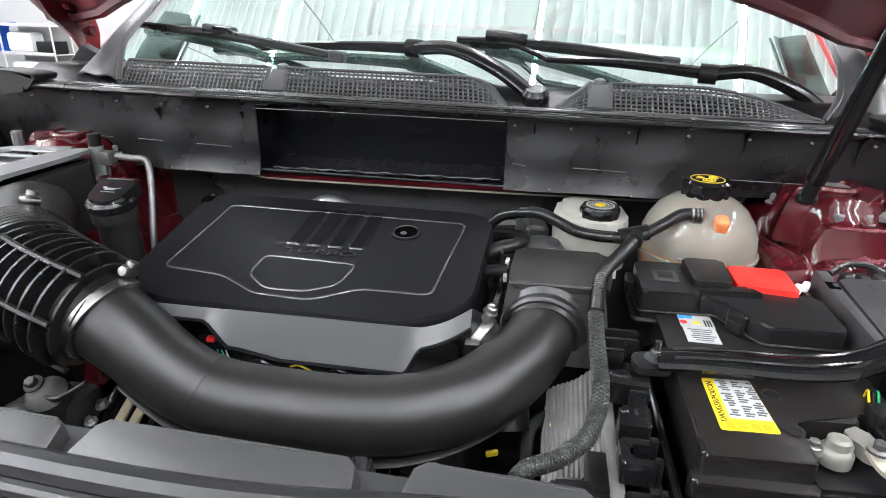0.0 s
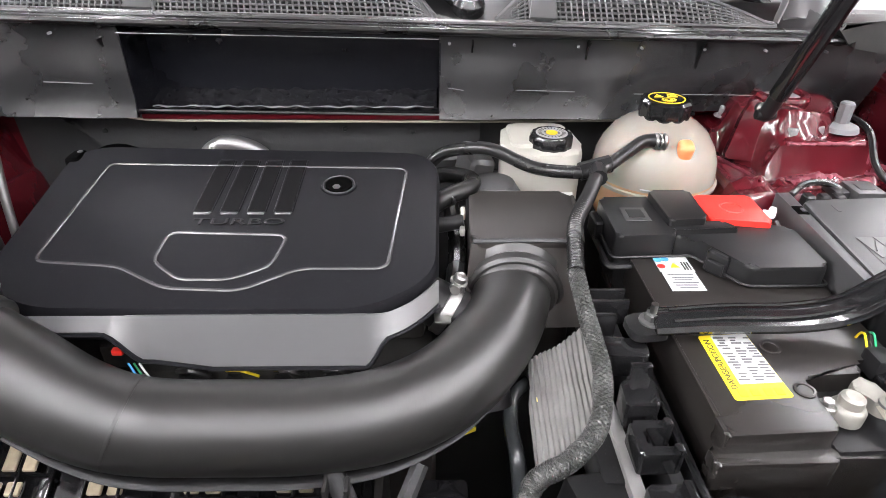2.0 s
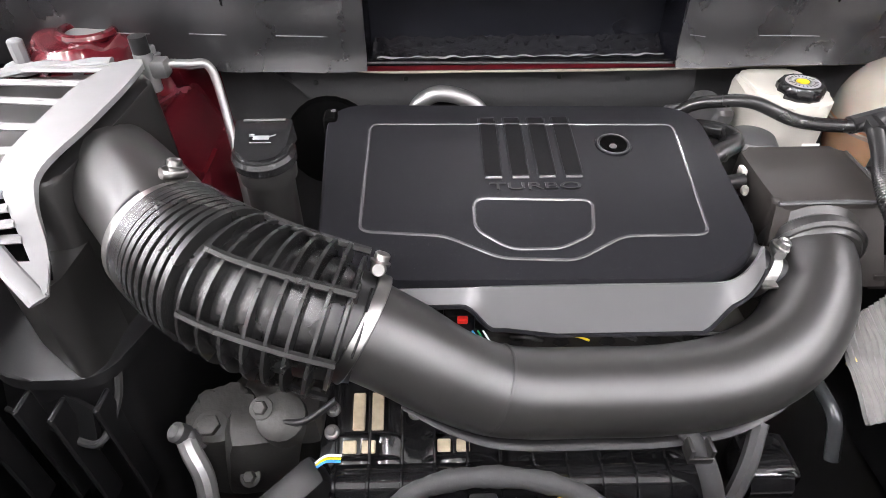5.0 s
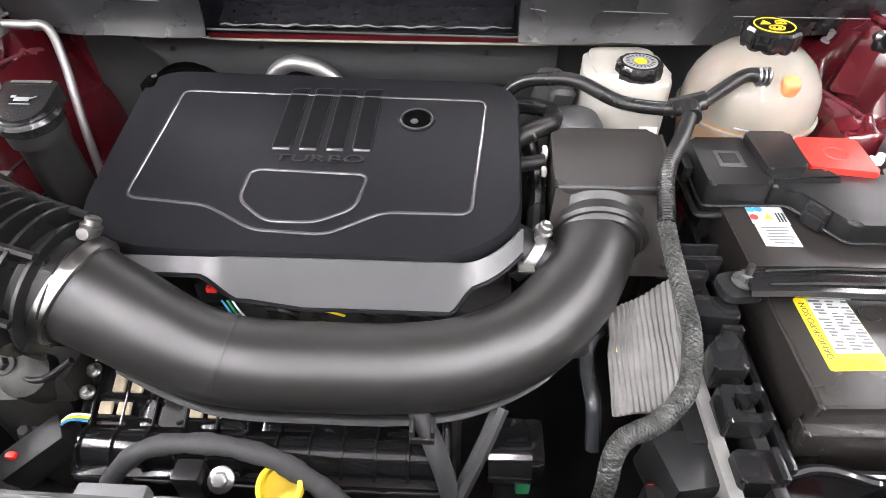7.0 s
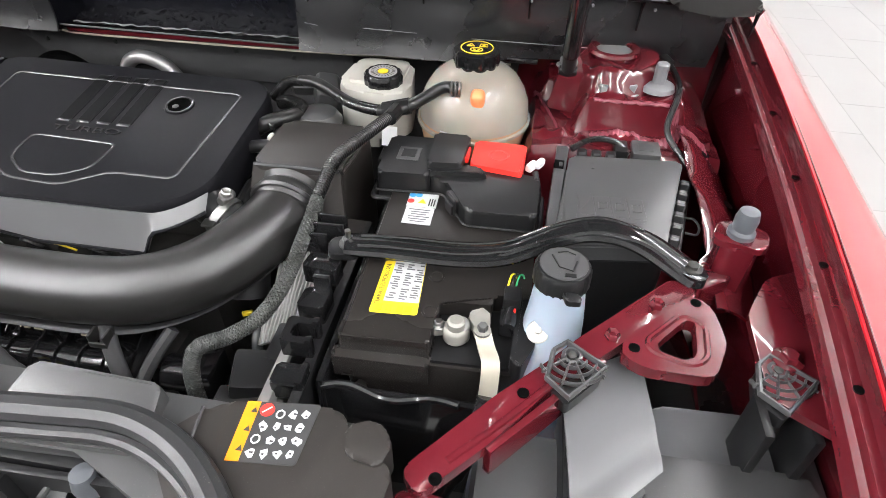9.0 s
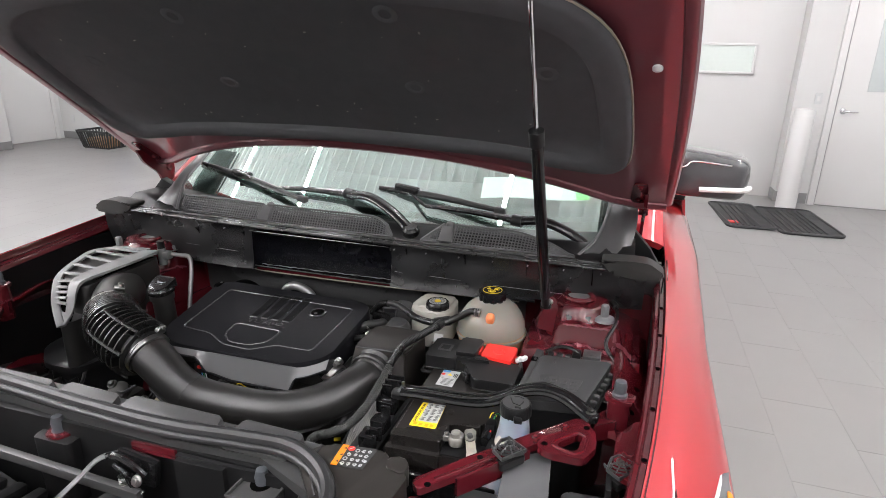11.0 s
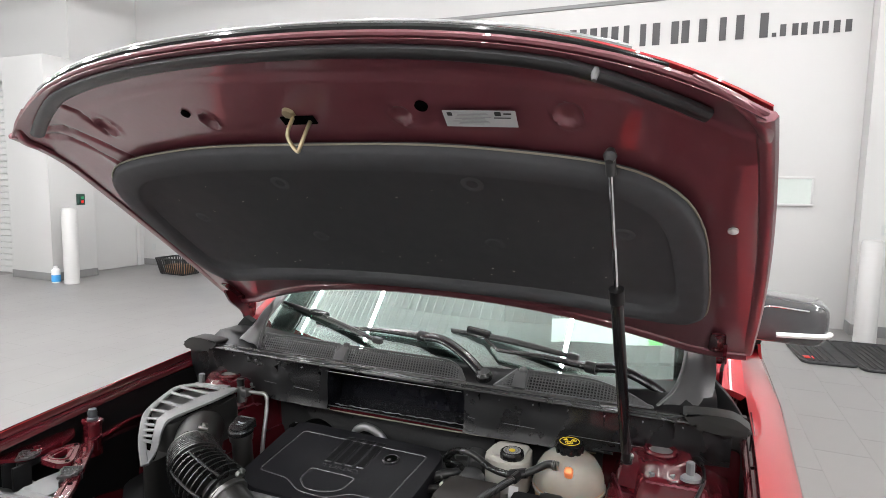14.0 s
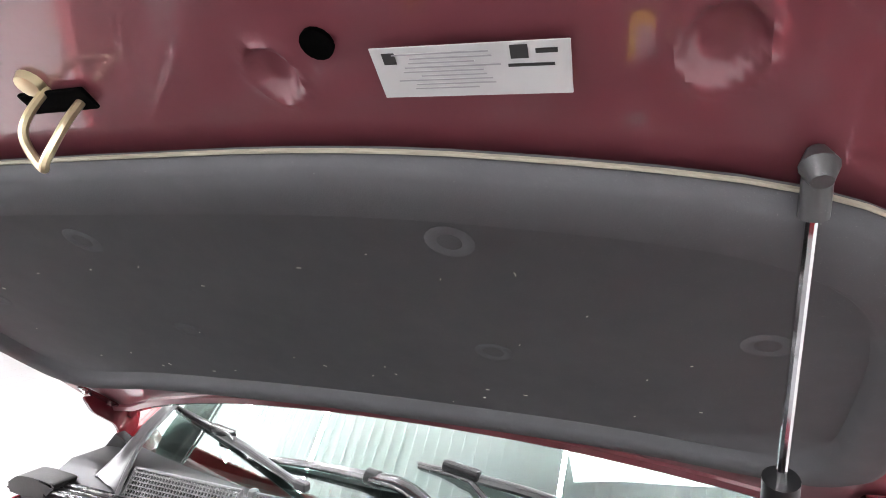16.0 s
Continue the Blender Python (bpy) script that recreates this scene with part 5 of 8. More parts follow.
# beads and slot ends carry their bright highlights as a paler colour
part("outline_bead", groove([(-0.235, 0.848), (-0.235, 0.672), (-0.152, 0.664), (-0.10, 0.634), (-0.03, 0.630), (0.02, 0.660), (0.103, 0.660), (0.118, 0.838)], 0.0019), BEAD, ecover)
part("badge_bead", groove([(-0.121, 0.716), (0.0, 0.711), (-0.008, 0.664), (-0.042, 0.645), (-0.09, 0.645), (-0.122, 0.672)], 0.0019), BEAD, ecover)
for i in range(4):
    xx = -0.098 + 0.0285 * i
    # raised bar, darker than the cover in place of a shaded groove
    part("rib_slot", on_cover(box((xx, 0.803, 0.0), (0.0195, 0.106, 0.003), 0.0012, 1)), RIBSLOT, ecover)
    part("slot_bead", groove([(xx - 0.010, 0.857), (xx - 0.0095, 0.7495), (xx + 0.0095, 0.7495), (xx + 0.010, 0.857)], 0.0012, True, 3, 0.004), COVER, ecover)
    part("slot_end", on_cover(box((xx, 0.7475, 0.001), (0.018, 0.003, 0.003), 0.001, 1)), BEAD, ecover)
writing("raised_lettering", "TURBO", 0.019, Matrix.Translation((-0.055, 0.733, cover_z(0.733) + 0.001)) @ pose(0, 0, 0, 7.4) @ Matrix.Diagonal((1.55, 0.8, 1, 1)), SLOT, ecover, "raised moulded letters")
part("filler_ring", lathe([(0.021, -0.001), (0.020, 0.002), (0.016, 0.002), (0.014, -0.004)], (0.041, 0.802, cover_z(0.802)), (0, -0.13, 1), 24), COVER, ecover)
part("filler_hole", lathe([(0.015, 0.0), (0.015, 0.0026), (0.003, 0.0026)], (0.041, 0.802, cover_z(0.802)), (0, -0.13, 1), 24), VOID, ecover)
part("filler_rim", sweep([Vector((0.041 + 0.0178 * math.cos(t), 0.802 + 0.0178 * math.sin(t), cover_z(0.802 + 0.0178 * math.sin(t)) + 0.0018)) for t in [0.2244 * k for k in range(29)]], 0.0008, 6), BEAD, ecover)
part("filler_screw", lathe([(0.0045, 0.0026), (0.0045, 0.0034), (0.003, 0.0038), (0.001, 0.0038)], (0.039, 0.796, cover_z(0.796)), (0, -0.13, 1), 6), LEVER, ecover, "bright screw head inside the hole")
part("corner_notch", box((-0.284, 0.868, 0.880), (0.018, 0.030, 0.026), 0.007, 3), VOID, ecover)
# small grey metal disc added as the bright glint in the notch
part("notch_glint", lathe([(0.004, 0), (0.004, 0.005), (0.002, 0.006)], (-0.281, 0.874, 0.888), (-0.3, 0, 1), 14), LEVER, ecover)

engine = thing("engine_block", "dark cast engine with a glossy black ribbed intake manifold", "engine", (0, 0, 0))
part("block", span(-0.25, 0.15, 0.60, 0.90, 0.35, 0.79, 0.02), DIRTY_ALU, engine)
part("rocker_cover", span(-0.26, 0.14, 0.64, 0.88, 0.79, 0.832, 0.01), DIRTY_ALU, engine)
part("block_flange", span(-0.24, 0.10, 0.53, 0.62, 0.35, 0.66, 0.02), DIRTY_ALU, engine)
manifold = part("manifold", join(shell(grid(30, 10, lambda a, v: (-0.275 + 0.365 * a, 0.60 - 0.10 * v, 0.735 - 0.045 * v + 0.004 * math.sin(a * 38))), 0.006), span(-0.27, 0.09, 0.475, 0.52, 0.50, 0.69, 0.012)), GLOSSY, engine, "glossy black ribbed intake manifold")
part("plenum_tube", tube([(-0.262, 0.506, 0.688), (0.085, 0.506, 0.688)], 0.021, 16), GLOSSY, manifold)
for i in range(12):
    part("tube_ring", lathe([(0.021, -0.0018), (0.0245, -0.001), (0.0245, 0.001), (0.021, 0.0018)], (-0.258 + 0.031 * i, 0.506, 0.688), (1, 0, 0), 16), GLOSSY, manifold)
    part("runner_rib", box((-0.258 + 0.031 * i, 0.552, 0.719), (0.003, 0.085, 0.012), 0.001, 1, (25, 0, 0)), GLOSSY, manifold)
for k in range(4):
    x0 = -0.262 + 0.088 * k
    for dy, dz in ((0.523, 0.706), (0.543, 0.715)):
        part("cross_rib", tube([(x0, dy, dz), (x0 + 0.012, dy + 0.002, dz + 0.002), (x0 + 0.055, dy + 0.002, dz + 0.002), (x0 + 0.07, dy - 0.004, dz - 0.002)], 0.0022, 6, 5), GLOSSY, manifold)
for k, xx in enumerate((-0.238, -0.220, -0.148, -0.130, -0.062, -0.043, 0.02, 0.04)):
    part("cast_web", box((xx, 0.563, 0.727), (0.012, 0.036, 0.004), 0.001, 1, (25, 0, 0)), SANDCAST, manifold, "sandy bare casting")
    part("cast_web", box((xx - 0.008, 0.533, 0.713), (0.013, 0.012, 0.004), 0.001, 1, (25, 0, 0)), SANDCAST, manifold, "sandy bare casting")
for at in ((-0.262, 0.560, 0.736), (-0.262, 0.540, 0.728), (-0.183, 0.556, 0.734), (-0.098, 0.556, 0.734)):
    part("manifold_bolt", bolt(at, (0, -0.35, 1), 0.0046, 0.006), STEEL, manifold)
part("conduit", tube([(-0.232, 0.462, 0.66), (-0.212, 0.468, 0.704), (-0.172, 0.474, 0.745), (-0.12, 0.475, 0.758), (-0.065, 0.470, 0.752), (-0.025, 0.458, 0.735), (0.01, 0.447, 0.70), (0.03, 0.445, 0.66)], lambda t: 0.0088 + 0.0006 * math.sin(t * 60) + 0.0004 * math.sin(t * 171), 14, 12), TAPE, engine, "cloth-taped wiring conduit")
part("dipstick_ring", lathe([(0.0175, -0.006), (0.0195, -0.005), (0.0195, 0.005), (0.0175, 0.006), (0.0155, 0.005), (0.0155, -0.005), (0.0175, -0.006)], (-0.049, 0.451, 0.737), (0, -0.45, 1), 28), YELLOW, engine, "yellow dipstick ring")
part("dipstick_tube", rod((-0.053, 0.456, 0.728), (-0.05, 0.47, 0.60), 0.005, 8), STEEL, engine)
part("rail_sensor", box((-0.125, 0.455, 0.735), (0.024, 0.02, 0.035), 0.004), PLASTIC, engine)
part("rail_bolt", bolt((-0.098, 0.452, 0.742), (0, -0.6, 1), 0.007, 0.006), STEEL, engine)
part("white_plug", box((-0.185, 0.435, 0.735), (0.06, 0.02, 0.018), 0.004), PALE_PLASTIC, engine)
part("tape_branch", tube([(0.06, 0.52, 0.75), (0.075, 0.497, 0.735), (0.092, 0.475, 0.68), (0.10, 0.46, 0.60)], 0.0095, 12, 8), TAPE, engine)
part("tape_branch", tube([(0.135, 0.53, 0.745), (0.118, 0.50, 0.72), (0.098, 0.475, 0.68)], 0.008, 8, 8), TAPE, engine)
part("injector_plug", join(box((0.155, 0.525, 0.675), (0.05, 0.05, 0.05), 0.008), lathe([(0.022, -0.02), (0.022, 0.02)], (0.145, 0.51, 0.69), (1, 0, 0), 16)), GLOSSY, engine)
part("green_lock", join(box((0.152, 0.503, 0.690), (0.022, 0.014, 0.030), 0.003), box((0.160, 0.500, 0.664), (0.014, 0.012, 0.026), 0.003)), GREEN, engine, "green connector lock")
part("harness_plug", box((-0.292, 0.492, 0.700), (0.066, 0.034, 0.034), 0.008, 2, (0, -20, 35)), SLOT, engine)
part("red_lock", box((-0.309, 0.480, 0.712), (0.010, 0.007, 0.008), 0.003), REDPLASTIC, engine)
for i, m in enumerate((BLUELABEL, YELLOW, WHITE)):
    part("thin_wire", tube([(-0.275, 0.505 + 0.003 * i, 0.722), (-0.264, 0.510 + 0.003 * i, 0.727), (-0.252, 0.514 + 0.003 * i, 0.720)], 0.0013, 6, 5), m, engine)
part("bent_pipe", tube([(-0.20, 1.018, 0.76), (-0.188, 1.016, 0.822), (-0.165, 1.014, 0.845), (-0.138, 1.012, 0.848), (-0.105, 1.01, 0.835), (-0.075, 1.005, 0.80)], 0.0115, 14, 8), ALU, engine, "bent aluminium pipe")
for i in range(5):
    part("coil_boot", lathe([(0.011, 0), (0.012, 0.006), (0.008, 0.010)], (-0.085 + 0.045 * i, 0.612, 0.775), (0, -0.4, 1), 14), SLOT, engine)
    part("coil_wire", tube([(-0.09 + 0.045 * i, 0.60, 0.79), (-0.075 + 0.045 * i, 0.592, 0.798), (-0.06 + 0.045 * i, 0.598, 0.785)], 0.0026 if i != 1 else 0.0013, 6, 4), YELLOW if i == 1 else RUBBER, engine)
part("sensor_plug", box((-0.137, 0.600, 0.815), (0.010, 0.007, 0.006), 0.0015), REDPLASTIC, engine, "red connector lock")
part("plug_body", box((-0.140, 0.608, 0.806), (0.030, 0.014, 0.026), 0.004), SLOT, engine)
for i, m in enumerate((BLUELABEL, GREEN, WHITE)):
    part("thin_wire", tube([(-0.128 + 0.005 * i, 0.594, 0.806), (-0.122 + 0.005 * i, 0.590, 0.796), (-0.12 + 0.006 * i, 0.592, 0.782)], 0.0010, 6, 4), m, engine)
gear = part("gearbox", join(lathe([(0.10, 0.0), (0.12, 0.06), (0.11, 0.12), (0.05, 0.16)], (-0.30, 0.66, 0.50), (-1, 0.1, 0.2), 24), box((-0.345, 0.565, 0.66), (0.075, 0.05, 0.13), 0.02, 2, (10, 12, 15)), box((-0.295, 0.555, 0.735), (0.05, 0.045, 0.04), 0.012), lathe([(0.024, 0), (0.022, 0.035), (0.014, 0.04)], (-0.305, 0.548, 0.735), (0.1, -0.5, 1), 18)), DIRTY_ALU, engine, "cast aluminium gearbox housing")
for at in ((-0.318, 0.535, 0.775), (-0.352, 0.535, 0.66)):
    part("gearbox_bolt", bolt(at, (0, -0.6, 1), 0.0065, 0.007), DIRTY_ALU, gear)
part("mount_bracket", prism([(-0.425, 0.595), (-0.40, 0.625), (-0.36, 0.62), (-0.345, 0.565), (-0.375, 0.548), (-0.41, 0.552)], 0.60, 0.700, 0.010, 3, corner=0.015), DIRTY_ALU, engine, "dark cast mount bracket")
part("bracket_bolt", bolt((-0.391, 0.567, 0.701), (0, -0.3, 1), 0.011, 0.008), DIRTY_ALU, engine)
part("hose_nipple", join(lathe([(0.010, 0), (0.010, 0.014), (0.006, 0.017)], (-0.412, 0.556, 0.704), (-0.3, -0.3, 0.8), 16), rod((-0.412, 0.556, 0.704), (-0.40, 0.545, 0.69), 0.011, 14)), LEVER, engine, "pale hose fitting")
part("vent_pipe", tube([(-0.31, 0.53, 0.765), (-0.28, 0.525, 0.768), (-0.25, 0.535, 0.785)], 0.0032, 10, 8), SLOT, engine)
part("oil_line", tube([(-0.415, 0.560, 0.70), (-0.402, 0.540, 0.698), (-0.390, 0.524, 0.68), (-0.388, 0.508, 0.64), (-0.388, 0.50, 0.58)], 0.010, 10, 6), ALU, engine)

# charge pipe from the air filter to the duct box
pipe = thing("intake_pipe", "satin black moulded air intake pipe across the engine", "intake pipe", (0, 0, 0))
PIPE = [(-0.226, 0.554, 0.858), (-0.19, 0.547, 0.838), (-0.155, 0.540, 0.815), (-0.12, 0.538, 0.795), (-0.085, 0.540, 0.784), (-0.03, 0.542, 0.780), (0.04, 0.543, 0.780), (0.105, 0.551, 0.785), (0.16, 0.575, 0.795), (0.20, 0.617, 0.806), (0.222, 0.66, 0.815), (0.232, 0.70, 0.82)]
part("pipe_body", tube(PIPE, lambda t: 0.040 + 0.003 * max(0, 0.2 - t) * 5, 28, 10), SATIN, pipe)
part("mould_flange", sweep([p + Vector((0, -0.030, -0.0335)) + Vector((0.02, 0.012, 0)) * max(0, (i - 60) / 40) for i, p in enumerate(smooth_path(PIPE[1:], 10))][:92], 0.0065, 6, 0.35), PLASTIC, pipe)
part("flange_line", sweep([p + Vector((0, -0.0355, -0.0350)) + Vector((0.02, 0.012, 0)) * max(0, (i - 60) / 40) for i, p in enumerate(smooth_path(PIPE[1:], 10))][:90], 0.0013, 6), BEAD, pipe)
part("joint_ridge", lathe([(0.0404, -0.0016), (0.0409, 0.0), (0.0404, 0.0016)], (-0.112, 0.5385, 0.792), (1, -0.02, -0.45), 28), SATIN, pipe)
part("pipe_clip", join(span(0.055, 0.059, 0.492, 0.508, 0.742, 0.760), span(0.073, 0.077, 0.492, 0.508, 0.742, 0.760), span(0.055, 0.077, 0.491, 0.494, 0.742, 0.750)), SATIN, pipe)
part("outlet_collar", lathe([(0.041, -0.02), (0.046, -0.012), (0.047, 0.0), (0.044, 0.004), (0.050, 0.01)], (0.232, 0.692, 0.82), (0.1, 1, 0.15), 28), SATIN, pipe)
part("collar_bead", lathe([(0.0465, -0.003), (0.0495, 0.0), (0.0465, 0.003)], (0.2305, 0.680, 0.8185), (0.1, 1, 0.15), 32), SATIN, pipe)


def hose_clamp(at, axis, r, up):
    ob = thing("hose_clamp", "zinc plated worm-drive hose clamp", "hose clamp", (0, 0, 0), "hose clamps")
    ax, at, up = Vector(axis).normalized(), Vector(at), Vector(up).normalized()
    part("band", lathe([(r, -0.0058), (r + 0.0012, -0.0052), (r + 0.0016, -0.004), (r + 0.0010, 0.0), (r + 0.0016, 0.004), (r + 0.0012, 0.0052), (r, 0.0058)], at, axis, 48), STEEL, ob)
    part("screw_housing", lathe([(0.005, -0.012), (0.0065, -0.008), (0.0065, 0.006), (0.005, 0.010)], at + up * (r + 0.006), ax.cross(up), 12), STEEL, ob)
    part("screw", lathe([(0.0085, 0), (0.0088, 0.002), (0.0065, 0.003), (0.0065, 0.008), (0.005, 0.0095), (0.0035, 0.008), (0.001, 0.008)], at + up * (r + 0.009), up, 16), STEEL, ob)
    for a0, a1 in ((0.55, 1.0), (1.15, 1.75)):
        arc = [a0 + (a1 - a0) * k / 10 for k in range(11)]
        part("band_slot", sweep([at + (up * math.cos(a) - ax.cross(up) * math.sin(a)) * (r + 0.0010) for a in arc], 0.0017, 6, 0.8), SLOT, ob)
    part("slot_plate", box(at + (up * 0.3 + ax.cross(up) * 0.95).normalized() * (r + 0.003), (0.016, 0.014, 0.004), 0.002), STEEL, ob)
    return ob


hose_clamp((-0.225, 0.554, 0.857), (-0.84, 0.18, 0.46), 0.0475, (0.33, 0.45, 0.80))

hose = thing("intake_hose", "black ribbed rubber intake hose with lengthwise webs", "hose", (0, 0, 0))
HOSE = [(-0.220, 0.553, 0.855), (-0.265, 0.560, 0.868), (-0.310, 0.574, 0.878), (-0.355, 0.600, 0.885), (-0.391, 0.630, 0.887)]
hpath = smooth_path(HOSE, 14)
part("hose_body", sweep(hpath, lambda t: 0.046 + 0.009 * min(1, t * 3) - 0.002 * t, 28), RUBBER, hose)
for i in range(18):
    k = 5 + (i * 4.0 if i < 8 else 32 + (i - 8) * 2.0)
    wide, crest = (0.0014, 0.066 - 0.0003 * i) if i < 8 else (0.0026, 0.0635 - 0.0004 * (i - 8))
    p, q = hpath[int(k)], hpath[min(int(k) + 1, len(hpath) - 1)]
    part("hose_rib", lathe([(0.050, -wide * 2), (crest - (0.008 if i == 0 else 0.0), -wide), (crest - (0.008 if i == 0 else 0.0), wide), (0.050, wide * 2)], p, q - p, 36), RUBBER, hose)
for ang in (-20, 40, 95, 150, 220, 290):
    web = []
    for i in range(4, 34):
        d = (hpath[i + 1] - hpath[i]).normalized()
        u = (Vector((0, 0, 1)) - d * d.z).normalized()
        v = d.cross(u)
        web.append(hpath[i] + (u * math.cos(radians(ang)) + v * math.sin(radians(ang))) * 0.063)
    part("hose_web", sweep(web, 0.0035, 6), RUBBER, hose)
hose_clamp((-0.393, 0.632, 0.887), (-0.66, 0.70, 0.06), 0.0575, (0.15, 0.36, 0.92))

airbox = thing("air_filter_housing", "black plastic air filter housing with a pale louvred scoop", "air filter box", (0, 0, 0))
part("lower_case", prism([(-0.66, 0.67), (-0.585, 0.60), (-0.50, 0.60), (-0.47, 0.70), (-0.46, 0.90), (-0.67, 0.92)], 0.45, 0.74, 0.008, corner=0.03), PLASTIC, airbox)
part("case_flange", prism([(-0.67, 0.66), (-0.59, 0.59), (-0.492, 0.59), (-0.46, 0.69), (-0.45, 0.91), (-0.68, 0.93)], 0.735, 0.75, 0.004, corner=0.03), PLASTIC, airbox)
part("upper_case", prism([(-0.665, 0.80), (-0.61, 0.70), (-0.535, 0.655), (-0.498, 0.66), (-0.488, 0.74), (-0.488, 0.885), (-0.52, 0.905), (-0.66, 0.890)], 0.75, 0.932, 0.006, 3, corner=0.025, taper=0.07), SATIN, airbox)
part("front_nose", prism([(-0.63, 0.72), (-0.58, 0.645), (-0.51, 0.592), (-0.496, 0.61), (-0.495, 0.73)], 0.74, 0.862, 0.006, 3, corner=0.02, taper=0.05), SATIN, airbox)
part("outlet", tube([(-0.389, 0.628, 0.886), (-0.42, 0.665, 0.892), (-0.46, 0.712, 0.892), (-0.51, 0.78, 0.875)], 0.052, 26, 8), SATIN, airbox)
SCOOP_OUT = smooth_path([(-0.50, 0.585, 0.862), (-0.535, 0.61, 0.895), (-0.56, 0.635, 0.92), (-0.612, 0.695, 0.936), (-0.655, 0.79, 0.942), (-0.675, 0.86, 0.942), (-0.62, 0.905, 0.942), (-0.545, 0.912, 0.942)], 6)
SCOOP_IN = smooth_path([(-0.495, 0.592, 0.864), (-0.500, 0.622, 0.885), (-0.504, 0.642, 0.925), (-0.502, 0.665, 0.944), (-0.494, 0.74, 0.947), (-0.492, 0.82, 0.947), (-0.495, 0.88, 0.947), (-0.505, 0.905, 0.945)], 6)


def scoop_at(i, a):
    return SCOOP_OUT[i].lerp(SCOOP_IN[i], a)


def slot_end(i):
    """Where the louvre slots stop, as a share of the way across."""
    return 0.58 if i < 16 else 0.58 + 0.12 * math.sin((i - 16) / 10.0)


scoop = part("scoop", sweep(SCOOP_OUT, 0.009, 8, 0.5), SCOOPGREY, airbox, "light grey louvred intake scoop")
part("scoop_band", shell(grid(6, 42, lambda a, v: scoop_at(int(v * 42), slot_end(int(v * 42)) * (1 - a) + a) + Vector((0, 0, 0.003))), 0.006), SCOOPGREY, scoop)
part("scoop_tip", shell(grid(6, 5, lambda a, v: scoop_at(int(v * 5), a)), 0.006), SCOOPGREY, scoop)
part("scoop_rear", shell(grid(6, 5, lambda a, v: scoop_at(37 + int(v * 5), a)), 0.006), SCOOPGREY, scoop)
for k in (8, 10, 12, 14, 16, 19, 22, 26, 30, 34):
    p = scoop_at(k, 0.02)
    q = scoop_at(min(k + (0 if k < 16 else 1), 41), slot_end(k) + 0.03)
    part("louvre", sweep([p, p.lerp(q, 0.5), q], 0.0062, 8, 0.5), SCOOPGREY, scoop)
# near-black sheet that puts the shade beneath the louvres into colour
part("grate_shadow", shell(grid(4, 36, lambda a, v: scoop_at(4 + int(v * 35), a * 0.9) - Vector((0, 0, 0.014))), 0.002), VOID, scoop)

part("tray_panel", shell(grid(8, 8, lambda a, v: (-0.64 + 0.125 * a, 0.64 - 0.055 * a - 0.02 * v, 0.705 - 0.04 * v + 0.01 * math.sin(a * 3))), 0.006), PLASTIC, airbox, "glossy black tray edge")
part("tray_lip", tube([(-0.64, 0.62, 0.665), (-0.58, 0.595, 0.668), (-0.514, 0.566, 0.675), (-0.498, 0.60, 0.70), (-0.492, 0.62, 0.74)], 0.004, 8, 8), GREY_PLASTIC, airbox)
for i in range(4):
    part("case_rib", box((-0.62 + 0.04 * i, 0.575 + 0.01 * (i % 2), 0.64), (0.006, 0.03, 0.17), 0.002, 1), PLASTIC, airbox)
part("case_clip", join(box((-0.468, 0.735, 0.76), (0.012, 0.03, 0.05), 0.003), box((-0.462, 0.735, 0.785), (0.008, 0.024, 0.01), 0.002)), STEEL, airbox, "sprung steel clip")

oil = thing("oil_filler", "black oil filler neck with a grip cap", "oil cap", (-0.322, 0.712, 0))
part("neck", join(rod((-0.012, 0.03, 0.62), (0, 0, 0.925), 0.024, 22), lathe([(0.027, 0.905), (0.028, 0.915), (0.027, 0.922)], (0, 0, 0), (0, 0, 1), 26)), SATIN, oil)
bm = prism([(-0.027, 0.020), (-0.024, 0.026), (0.024, 0.026), (0.027, 0.020), (0.024, -0.010), (0.015, -0.021), (0.0, -0.025), (-0.015, -0.021), (-0.024, -0.010)], 0.934, 0.953, 0.003, 3, corner=0.004, taper=0.05)
for v in bm.verts:
    if v.co.z > 0.940:
        v.co.z -= 0.36 * (0.021 - v.co.y) if v.co.y < 0.021 else 0.0
cap = part("cap", join(lathe([(0.026, 0.0), (0.030, 0.004), (0.0305, 0.012), (0.028, 0.016), (0.01, 0.017)], (0, 0, 0.920), (0, -0.10, 1), 36), bm), GLOSSCAP, oil)
part("cap_plate", box((0, 0.0225, 0.9532), (0.040, 0.004, 0.0010), 0.0003, 1), LEVER, cap)
part("symbol", join(*[moved(b, Matrix.Translation((0.0, 0.004, 0.9478)) @ pose(0, 0, 0, 19.8)) for b in (box((0.0, -0.004, 0), (0.015, 0.005, 0.0006), 0.0002, 1), box((0.010, -0.002, 0), (0.008, 0.0014, 0.0006), 0.0002, 1, (0, 0, 25)), box((-0.009, -0.001, 0), (0.005, 0.003, 0.0006), 0.0002, 1), box((0.0, -0.010, 0), (0.020, 0.0008, 0.0006), 0, 1))]), PALE_PLASTIC, cap, "white oil-can symbol")

